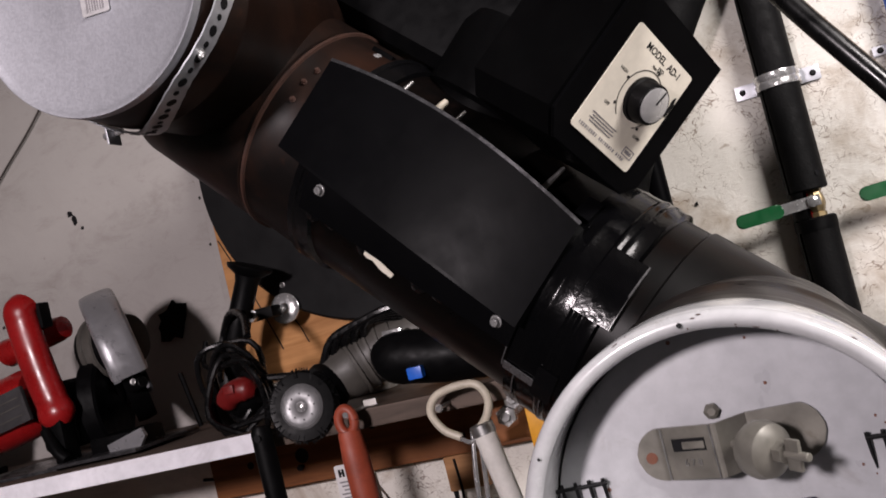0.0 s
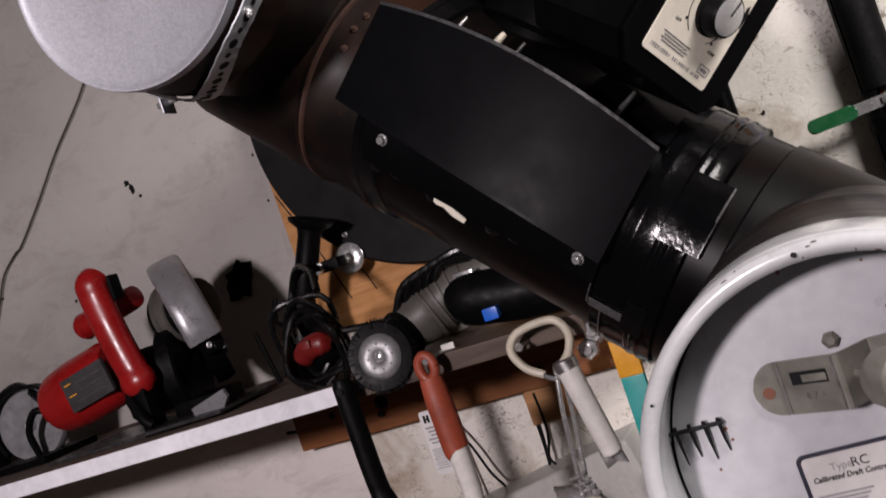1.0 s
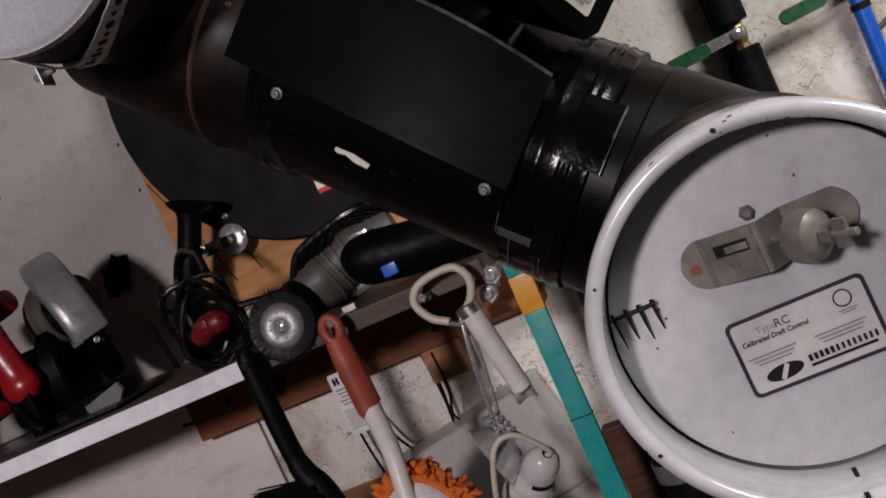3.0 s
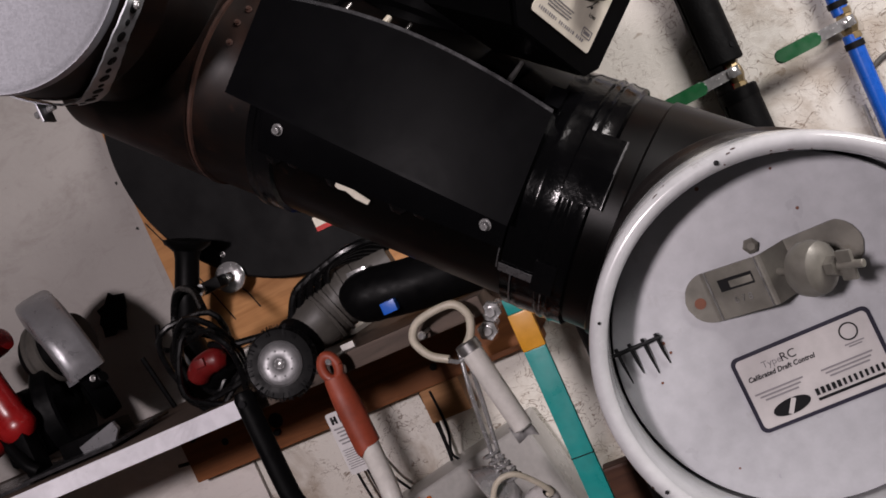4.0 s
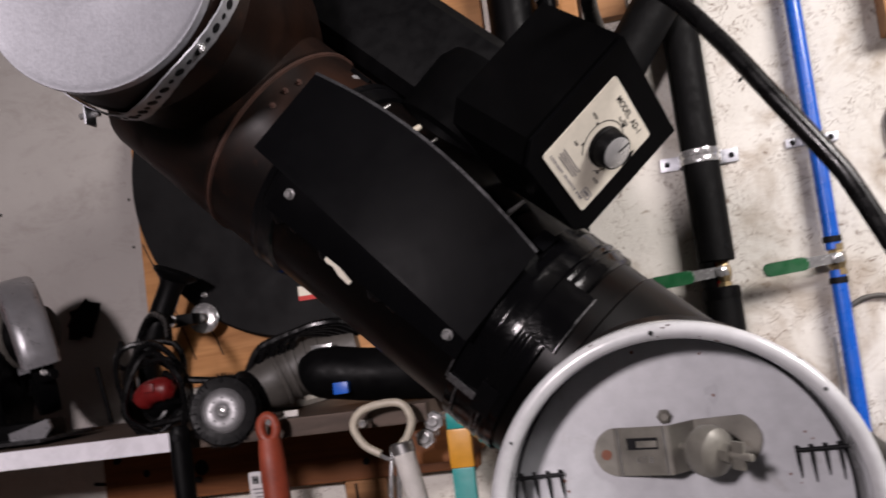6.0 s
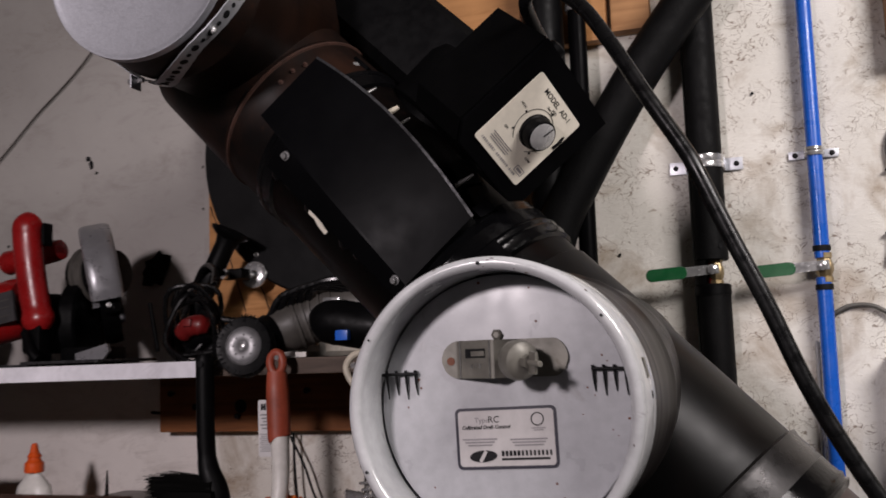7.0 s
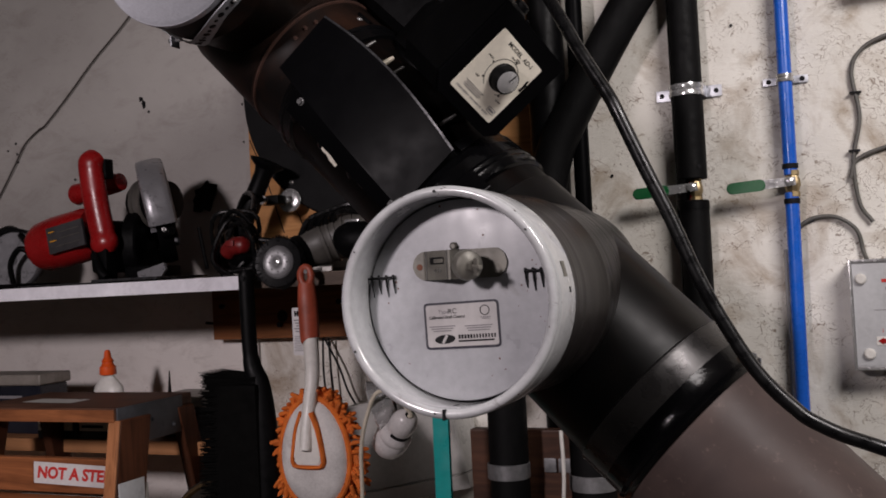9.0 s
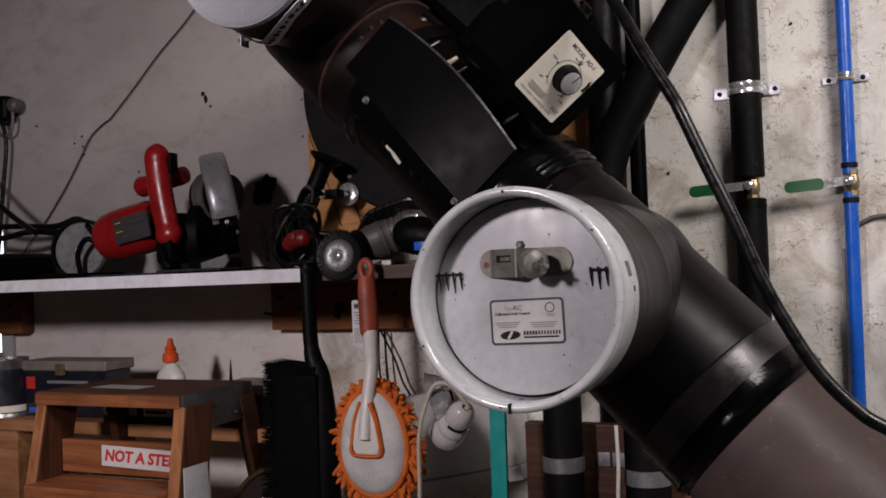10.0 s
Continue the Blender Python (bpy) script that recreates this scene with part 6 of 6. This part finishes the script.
def chenille_duster():
    t = thing("hand_duster", (-0.465, -0.41, 0.93), "orange and white chenille hand duster hung by its red grip", "duster")
    y = -0.405
    line = bend([(-0.466, y, 1.296), (-0.465, y, 1.26), (-0.464, y, 1.215), (-0.463, y, 1.208)], 6)
    part("grip", tube(line, [0.0125, 0.0135, 0.014, 0.0145, 0.015] + [0.0155] * (len(line) - 7) + [0.015, 0.014], 20, flat=0.8), M_BRICKRED, t, "brick-red rubber grip")
    ringp = [Vector((-0.466 + 0.0095 * math.cos(a), y, 1.307 + 0.014 * math.sin(a))) for a in [math.tau * i / 24 for i in range(25)]]
    part("hang_loop", tube(ringp, 0.0058, 10), M_BRICKRED, t)
    shaft = bend([(-0.463, y, 1.21), (-0.462, y - 0.002, 1.15), (-0.463, y - 0.020, 1.09), (-0.464, y - 0.031, 1.040)], 6)
    part("shaft", tube(shaft, [0.0125 - 0.0002 * i for i in range(len(shaft))], 18), M_OFFWHITE, t, "dirty white plastic shaft")
    c = Vector((-0.464, y + 0.004, 1.035))

    def outline(a, g=1.0):
        s = math.sin(a)
        return Vector((0.0605 * g * math.cos(a) * (1.0 - 0.10 * s), 0, 0.086 * g * s - 0.004))

    bm = bmesh.new()
    rows = []
    for g, dy in ((0.25, -0.026), (0.6, -0.024), (0.85, -0.018), (0.97, -0.008), (1.0, 0.002), (0.9, 0.012), (0.5, 0.016)):
        rows.append([bm.verts.new(c + outline(math.tau * i / 48, g) + Vector((0, dy, 0))) for i in range(48)])
    for p, q in zip(rows, rows[1:]):
        for i in range(48):
            bm.faces.new((p[i], p[(i + 1) % 48], q[(i + 1) % 48], q[i]))
    bm.faces.new(rows[0])
    bm.faces.new(rows[-1][::-1])
    part("pad", bm, M_FABRIC, t, "grubby white fabric pad")
    foot = [(-0.018, -0.019), (0.018, -0.019), (0.024, -0.013), (0.0235, -0.002), (0.018, 0.030), (0.009, 0.058), (-0.009, 0.058), (-0.018, 0.030), (-0.0235, -0.002), (-0.024, -0.013)]
    part("patch", prism(foot, 0.007, Matrix.Translation(c + Vector((0, -0.023, 0))) @ Matrix.Rotation(radians(90), 4, "X"), 0.002), M_OFFWHITE, t, "clean white fabric patch under the shaft")
    u = [c + Vector((x, -0.0275, z)) for x, z in ((-0.009, 0.062), (-0.0195, 0.034), (-0.0265, -0.004), (-0.0265, -0.016), (-0.018, -0.022), (0.018, -0.022), (0.0265, -0.016), (0.0265, -0.004), (0.0195, 0.034), (0.009, 0.062))]
    u = bend(u, 5)
    part("band", tube(u, 0.0058, 9, flat=0.6), M_ORANGE, t, "orange binding band")
    rim = [c + outline(math.tau * i / 60, 1.0) + Vector((0, -0.006, 0)) for i in range(61)]
    part("binding", tube(rim, 0.005, 8), M_ORANGE, t)
    bm = bmesh.new()
    rnd = random.Random(3)
    for k in range(330):
        a = rnd.uniform(0, math.tau)
        p = c + outline(a, 0.97) + Vector((0, rnd.uniform(-0.004, 0.016), 0))
        out = outline(a).normalized()
        ln = rnd.uniform(0.014, 0.027)
        side = Vector((-out.z, 0, out.x)) * rnd.uniform(-0.010, 0.010)
        q = p + out * ln * 0.55 + side * 0.4 + Vector((0, rnd.uniform(-0.006, 0.008), 0))
        e = p + out * ln + side + Vector((0, rnd.uniform(-0.012, 0.012), -0.006))
        tube([p, p.lerp(q, 0.6), q, q.lerp(e, 0.75), e], [0.0030, 0.0036, 0.0037, 0.0034, 0.0015], 7, bm)
    tagged(part("fringe", bm, M_ORANGE, t, "orange chenille fingers"), kind="stuff")
    tag = Matrix.Translation((-0.489, y + 0.016, 1.2195)) @ Matrix.Rotation(radians(90), 4, "X")
    card = part("tag", prism(rounded(0.030, 0.076, 0.003), 0.0006, tag), M_WHITELABEL, t, "white printed product tag", smooth=False)
    bars([(-0.009, 0.0285, 0.003, 0.009), (-0.0045, 0.0285, 0.003, 0.009), (-0.0067, 0.0285, 0.003, 0.0025), (0.003, 0.0285, 0.006, 0.009)], tag @ Matrix.Translation((0, 0, 0.0008)), M_INK, card, "brand_bar")
    bars([(-0.001, 0.018 - 0.0045 * k, 0.021 - 0.004 * (k % 3), 0.0018) for k in range(5)] + [(-0.001, -0.008 - 0.0028 * k, 0.023 - 0.003 * (k % 2), 0.0009) for k in range(9)], tag @ Matrix.Translation((0, 0, 0.0008)), M_GREYINK, card)


chenille_duster()


def clamp_lamp():
    t = thing("clamp_lamp", (-0.33, -0.41, 1.03), "clamp lamp with cream coated wire loop and white porcelain socket", "lamp")
    y = -0.405
    loop = bend([(-0.336, y, 1.264), (-0.354, y, 1.276), (-0.364, y, 1.297), (-0.354, y, 1.313), (-0.330, y, 1.319), (-0.306, y, 1.317), (-0.296, y, 1.300), (-0.302, y, 1.281), (-0.316, y, 1.267)], 7)
    part("loop", tube(loop, 0.0046, 12), M_CREAM, t, "cream vinyl coated wire loop")
    for pts in ([(-0.336, y, 1.262), (-0.325, y - 0.004, 1.258), (-0.312, y - 0.004, 1.263)], [(-0.322, y, 1.268), (-0.328, y - 0.006, 1.22), (-0.334, y - 0.006, 1.16), (-0.338, y - 0.004, 1.13)], [(-0.315, y, 1.266), (-0.322, y + 0.004, 1.21), (-0.329, y, 1.15), (-0.332, y, 1.12)]):
        part("wire", tube(bend(pts, 6), 0.0026, 10), M_CHROME, t, "bright steel wire")
    m = Matrix.Translation((-0.302, y + 0.006, 1.215)) @ Matrix.Rotation(radians(90), 4, "X") @ Matrix.Rotation(radians(5), 4, "Z")
    part("jaw", rod(m @ Vector((-0.004, 0.052, 0.004)), m @ Vector((0.005, -0.052, 0.004)), 0.0125, 24, r2=0.0115, bevel=0.002), M_OFFWHITE, t, "white plastic jaw cover")
    part("jaw_cap", rod(m @ Vector((-0.005, 0.060, 0.003)), m @ Vector((-0.0035, 0.046, 0.003)), 0.0135, 24), M_STEEL, t, "worn steel cap")
    part("jaw_tip", prism([(-0.010, -0.045), (0.014, -0.050), (0.016, -0.066), (0.006, -0.060), (-0.008, -0.066)], 0.005, m, 0.001), M_STEEL, t, smooth=False)
    for k in range(5):
        c = Vector((-0.335 + 0.003 * k, y - 0.008, 1.148 - 0.008 * k))
        pts = [c + Vector((0.009 * math.cos(a), 0.009 * math.sin(a), 0.001 * a)) for a in [math.tau * i / 16 for i in range(17)]]
        part("spring_coil", tube(pts, 0.0019, 8), M_CHROME, t)
    part("reflector", lathe([(0.018, 0), (0.030, 0.012), (0.038, 0.028), (0.040, 0.030), (0.038, 0.032), (0.028, 0.016), (0.016, 0.003)], along((-0.332, -0.39, 1.112), (-0.85, -0.30, -0.25)), 30), M_ALU, t, "crumpled bright metal reflector")
    ax = Vector((0.66, -0.46, 0.60)).normalized()
    part("socket", lathe([(0, 0), (0.022, 0.002), (0.027, 0.010), (0.0275, 0.030), (0.0250, 0.036), (0.0262, 0.040), (0.0250, 0.047), (0.0205, 0.052), (0.0195, 0.057), (0.0208, 0.061), (0.0200, 0.078), (0.0165, 0.088), (0.011, 0.094), (0.0065, 0.095), (0.006, 0.091), (0, 0.091)], along((-0.356, -0.375, 1.036), ax), 36), M_PORCELAIN, t, "white porcelain lamp socket")
    part("socket_slot", lathe([(0.0190, 0.053), (0.0215, 0.054), (0.0215, 0.060), (0.0190, 0.061)], along((-0.356, -0.375, 1.036), ax, (0, 0, 1)), 12, closed=True, a0=2.0, a1=4.0), M_INK, t)
    part("socket_mouth", lathe([(0, 0.0005), (0.006, 0.0005), (0.006, 0), (0, 0)], along(Vector((-0.356, -0.375, 1.036)) + ax * 0.0915, ax), 14), M_INK, t)
    part("cord", tube(bend([Vector((-0.356, -0.375, 1.036)) + ax * 0.089, Vector((-0.356, -0.375, 1.036)) + ax * 0.100, (-0.312, -0.436, 1.128), (-0.335, -0.44, 1.128), (-0.352, -0.437, 1.10), (-0.366, -0.437, 1.05), (-0.372, -0.43, 0.98), (-0.374, -0.43, 0.85), (-0.36, -0.42, 0.6)], 8), 0.0032, 9), M_CREAM, t, "cream lamp cord")


clamp_lamp()


def teal_stick():
    t = thing("teal_stick", (-0.24, -0.42, 0.75), "teal painted flat stick with a yellow band hung up", "stick")
    m = Matrix.Translation((-0.243, -0.42, 1.0)) @ Matrix.Rotation(radians(0.5), 4, "Y")
    part("stick", box((-0.0125, -0.004, -0.35), (0.0125, 0.004, 0.242), 0.002, m), M_TEAL, t)
    part("yellow_band", box((-0.0129, -0.0046, 0.242), (0.0129, 0.0046, 0.284), 0.002, m), M_YELLOW, t, "yellow band")
    part("tip", box((-0.0122, -0.004, 0.284), (0.0122, 0.004, 0.302), 0.002, m), M_TEAL, t)
    part("joint_line", box((-0.0129, -0.0044, 0.118), (0.0129, 0.0044, 0.1192), 0.0, m), M_INK, t)


teal_stick()
t = thing("wall_bin", (-0.455, -0.05, 0.92), "dull grey-white plastic bin fixed to the wall", "bin")
lean = Matrix.Translation((-0.46, 0, 0.90)) @ Matrix.Rotation(radians(-12), 4, "Y")
part("body", box((-0.135, -0.105, 0.012), (0.135, -0.012, 0.175), 0.008, lean, seg=3), M_GREYSHEET, t, smooth=False)
part("lip", box((-0.138, -0.112, -0.014), (0.138, -0.012, 0.012), 0.003, lean), M_GREYSHEET, t, "paler bottom lip", smooth=False)


# ---- lower bench ----
def bench():
    t = thing("work_bench", (-1.2, -0.15, 0.0), "low wooden work bench against the wall", "bench")
    part("top", box((-2.3, -0.285, 0.995), (-0.60, -0.002, 1.02), 0.003), M_BENCH, t, smooth=False)
    for x in (-2.0, -1.44, -0.72):
        part("leg", box((x - 0.035, -0.28, 0.0), (x + 0.035, -0.21, 0.995), 0.003), M_BENCH, t, smooth=False)
    part("lower_shelf", box((-2.3, -0.285, 0.55), (-0.60, -0.002, 0.575), 0.003), M_BENCH, t, smooth=False)


bench()


def tin(x, y, z0, r, h, group="paint tins"):
    t = thing("paint_tin", (x, y, z0), "dark labelled paint tin with a bright rim on the bench", "tin", group)
    part("can", lathe([(0, 0), (r, 0), (r, 0.004), (r - 0.001, 0.006), (r - 0.001, h - 0.008), (r, h - 0.006), (r, h), (r - 0.006, h), (r - 0.006, h - 0.005), (0, h - 0.004)], along((x, y, z0), (0, 0, 1)), 36), M_STEEL, t)
    part("label", lathe([(r - 0.0005, 0.010), (r + 0.0002, 0.010), (r + 0.0002, h - 0.022), (r - 0.0005, h - 0.022)], along((x, y, z0), (0, 0, 1)), 36, closed=True), M_NAVYTIN, t, "dark navy label")
    part("label_band", lathe([(r + 0.0002, 0.012), (r + 0.0006, 0.012), (r + 0.0006, 0.026), (r + 0.0002, 0.026)], along((x, y, z0), (0, 0, 1)), 36, closed=True), M_PLATE, t, "cream label band")
    up = Matrix.Translation((x, y - r - 0.0006, z0 + h * 0.55)) @ Matrix.Rotation(radians(90), 4, "X")
    bars([(0, 0.014, r * 0.9, 0.003), (0, 0.006, r * 0.7, 0.002), (0, -0.012, r * 0.8, 0.002)], up, M_GREYINK, t)


tin(-1.470, -0.25, 1.02, 0.05, 0.126)
tin(-1.59, -0.22, 1.02, 0.055, 0.13)


def carton(lo, hi, label, shade, name="storage_case"):
    t = thing(name, ((lo[0] + hi[0]) / 2, (lo[1] + hi[1]) / 2, lo[2]), label, "case")
    h = hi[2] - lo[2]
    part("body", box(lo, (hi[0], hi[1], hi[2] - 0.022), 0.004), shade, t, smooth=False)
    part("lid", box((lo[0] - 0.006, lo[1] - 0.006, hi[2] - 0.022), (hi[0] + 0.006, hi[1] + 0.006, hi[2]), 0.006, seg=3), M_LID, t, "dusty grey-brown lid")
    part("latch", box(((lo[0] + hi[0]) / 2 - 0.012, lo[1] - 0.012, hi[2] - 0.03), ((lo[0] + hi[0]) / 2 + 0.012, lo[1] - 0.004, hi[2] - 0.006), 0.002), M_BRASS, t)
    up = Matrix.Translation((lo[0], lo[1] - 0.0008, lo[2])) @ Matrix.Rotation(radians(90), 4, "X")
    w = hi[0] - lo[0]
    bars([(0.022, h * 0.6, 0.026, 0.026)], up, M_REDINK, t, "red_panel")
    bars([(w * 0.55, h * 0.62, w * 0.5, 0.006), (w * 0.5, h * 0.4, w * 0.6, 0.003), (w * 0.5, h * 0.3, w * 0.5, 0.003)], up, M_GREYINK, t)
    bars([(0.03, 0.014, 0.03, 0.010)], up, M_BRUSHBLUE, t, "blue_panel")


carton((-1.425, -0.24, 1.02), (-1.19, -0.165, 1.140), "black storage case with a grey lid and printed sides", M_NAVYTIN)
carton((-0.90, -0.24, 1.02), (-0.79, -0.15, 1.098), "flat dark parts case with a brass latch", M_NAVYTIN)
for k, (x, lbl) in enumerate(((-1.108, "flat dark tin with a white label strip"), (-1.005, "flat dark tin with a white label strip"))):
    t = thing("flat_tin", (x, -0.262, 1.02), lbl, "tin", "flat tins")
    part("body", box((x - 0.049, -0.282, 1.02), (x + 0.049, -0.245, 1.062), 0.003), M_NAVYTIN, t)
    part("strip", box((x - 0.046, -0.2835, 1.036), (x + 0.040, -0.282, 1.053), 0.0005), M_PLATE, t)
    part("print", box((x - 0.040, -0.2840, 1.042), (x + 0.012, -0.2834, 1.047), 0), M_INK, t)


def glue_bottle():
    t = thing("glue_bottle", (-1.056, -0.2, 1.02), "white glue bottle with an orange twist cap", "bottle")
    m = along((-1.050, -0.20, 1.02), (0, 0, 1), (1, 0, 0))
    part("bottle", lathe([(0, 0), (0.032, 0), (0.035, 0.004), (0.035, 0.074), (0.032, 0.090), (0.021, 0.103), (0.0125, 0.112), (0.0125, 0.118), (0, 0.118)], m, 32, squash=0.6), M_OFFWHITE, t)
    part("cap", lathe([(0.0155, 0.114), (0.0165, 0.116), (0.0160, 0.130), (0.012, 0.133), (0.0105, 0.138), (0.012, 0.141), (0.0075, 0.148), (0.0055, 0.160), (0.0035, 0.163), (0, 0.163)], m, 24), M_ORANGECAP, t, "orange twist cap")


glue_bottle()


def step_ladder():
    t = thing("step_ladder", (-0.97, -0.5, 0.0), "dark varnished wooden step ladder with a warning sticker", "ladder")
    lo, hi = Vector((-1.113, -0.487, 1.090)), Vector((-0.784, -0.288, 1.111))
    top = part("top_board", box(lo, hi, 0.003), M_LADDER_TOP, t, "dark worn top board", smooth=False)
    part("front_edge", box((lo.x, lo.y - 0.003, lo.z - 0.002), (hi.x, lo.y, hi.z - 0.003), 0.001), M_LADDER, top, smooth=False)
    mm = Matrix.Translation((-0.985, -0.405, 1.1105)) @ Matrix.Rotation(radians(-4), 4, "Z")
    part("worn_label", prism(rounded(0.12, 0.045, 0.003), 0.0006, mm), M_GREYSHEET, top, "worn grey paper label", smooth=False)
    # thin dark spike rising just behind the top board
    part("dark_spike", prism([(-0.845, 1.147), (-0.854, 1.06), (-0.840, 1.06)], 0.003, Matrix.Translation((0, -0.268, 0)) @ Matrix.Rotation(radians(90), 4, "X")), M_COLLAR, t, "thin dark upright spike", smooth=False)
    part("side_plate", box((hi.x - 0.001, lo.y + 0.004, 1.046), (hi.x + 0.003, hi.y - 0.03, 1.110), 0.001), M_SIDEPLATE, t, "grimy grey metal side plate")
    for y, z in ((-0.45, 1.062), (-0.40, 1.08), (-0.345, 1.062)):
        screw((hi.x + 0.003, y, z), (1, 0, 0), 0.0045, M_SIDEPLATE, t, "rivet")

    def rail(x, y0, y1, dz, wide, thick, name, mat):
        bm = bmesh.new()
        pts = []
        for z, yc in ((1.09, y0), (0.02, y1)):
            pts.append([(x + sx * thick / 2 + (0.0 if z > 1 else dz), yc + sy * wide / 2, z) for sx, sy in ((-1, -1), (1, -1), (1, 1), (-1, 1))])
        a = [bm.verts.new(p) for p in pts[0]]
        b = [bm.verts.new(p) for p in pts[1]]
        for k in range(4):
            bm.faces.new((a[k], a[(k + 1) % 4], b[(k + 1) % 4], b[k]))
        bm.faces.new(a)
        bm.faces.new(b[::-1])
        bmesh.ops.bevel(bm, geom=list(bm.edges), offset=min(0.002, wide / 4), segments=1, affect="EDGES")
        return part(name, bm, mat, t, smooth=False)

    # dark sides and a paler front strip carry the rails' shading in colour
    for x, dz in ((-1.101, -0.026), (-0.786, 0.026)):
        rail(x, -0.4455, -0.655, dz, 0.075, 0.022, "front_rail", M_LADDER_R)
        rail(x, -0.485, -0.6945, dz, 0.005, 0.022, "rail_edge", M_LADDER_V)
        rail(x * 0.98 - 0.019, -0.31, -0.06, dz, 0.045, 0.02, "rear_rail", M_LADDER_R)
    part("cross_board", box((-1.091, -0.452, 0.962), (-0.796, -0.436, 1.020), 0.002), M_LADDER, t, smooth=False)
    for z, yc in ((0.955, -0.495), (0.66, -0.55), (0.38, -0.60), (0.14, -0.645)):
        part("tread", box((-1.092, yc - 0.045, z - 0.022), (-0.795, yc + 0.055, z), 0.003), M_LADDER, t, smooth=False)
    st = Matrix.Translation((-0.906, -0.4545, 0.9935)) @ Matrix.Rotation(radians(90), 4, "X") @ Matrix.Rotation(radians(-1.6), 4, "Z")
    sticker = part("warning_sticker", prism(rounded(0.172, 0.0365, 0.001), 0.0012, st), M_WHITELABEL, t, "white sticker with red capital letters", smooth=False)
    words("NOT A STEP", 0.027, st @ Matrix.Translation((0, 0, 0.0014)), M_REDINK, sticker, width=0.160, bold=0.0011, shear=0.15)
    part("metal_brace", box((-0.7712, -0.500, 0.90), (-0.7690, -0.440, 0.992), 0.0006), M_BOXGREY, t, "grey metal brace")


step_ladder()


def domed_clock():
    c = Vector((-0.707, -0.335, 0.877))
    ax = Vector((0.06, -0.97, 0.22)).normalized()
    m = along(c, ax, (1, 0, 0))
    t = thing("domed_clock", (c.x, c.y, 0.78), "round table clock with a white dial and tarnished brass rim", "clock")
    part("case", lathe([(0, -0.05), (0.06, -0.045), (0.086, -0.02), (0.092, 0.0), (0.090, 0.008), (0.082, 0.012), (0.077, 0.008), (0, 0.004)], m, 56), M_DARKGLASS, t, "dark glossy case")
    part("rim", lathe([(0.077, 0.008), (0.080, 0.015), (0.085, 0.014), (0.089, 0.006)], m, 56), M_OLDBRASS, t, "tarnished brass rim")
    dial = part("dial", lathe([(0, 0.0062), (0.0765, 0.0062), (0.0765, 0.004), (0, 0.004)], m, 56), M_WHITELABEL, t, "white dial")
    upward = (Vector((0, 0, 1)) - ax * ax.z).normalized()
    side = upward.cross(ax)
    flat = Matrix((side, upward, ax)).transposed().to_4x4()
    for k in range(1, 13):
        a = math.tau * k / 12
        words(str(k), 0.017, Matrix.Translation(c + ax * 0.0065 + side * 0.060 * math.sin(a) + upward * 0.060 * math.cos(a)) @ flat, M_INK, dial, name="numeral")
    for a, ln in ((3.4, 0.035), (-1.7, 0.05)):
        part("pointer", box((-0.0017, -0.006, 0.0), (0.0017, ln, 0.0005), 0, Matrix.Translation(c + ax * 0.0078) @ flat @ Matrix.Rotation(-a, 4, "Z")), M_INK, dial)
    part("foot", box((c.x - 0.05, c.y - 0.01, 0.778), (c.x + 0.05, c.y + 0.05, 0.81), 0.006), M_DARKGLASS, t)


domed_clock()
solo("orange_cap", rod((-0.693, -0.30, 1.021), (-0.693, -0.30, 1.052), 0.011, 16), M_ORANGECAP, "small orange cap on the bench", "cap")
solo("jug_stand", box((-0.80, -0.42, 0.0), (-0.62, -0.27, 0.778), 0.004), M_LEDGER, "dark wooden box standing under the bench edge", "box", smooth=False)
solo("paper_bag", box((-1.06, -0.42, 0.60), (-0.86, -0.32, 0.955), 0.006), M_OFFWHITE, "white paper bag behind the ladder", "bag")
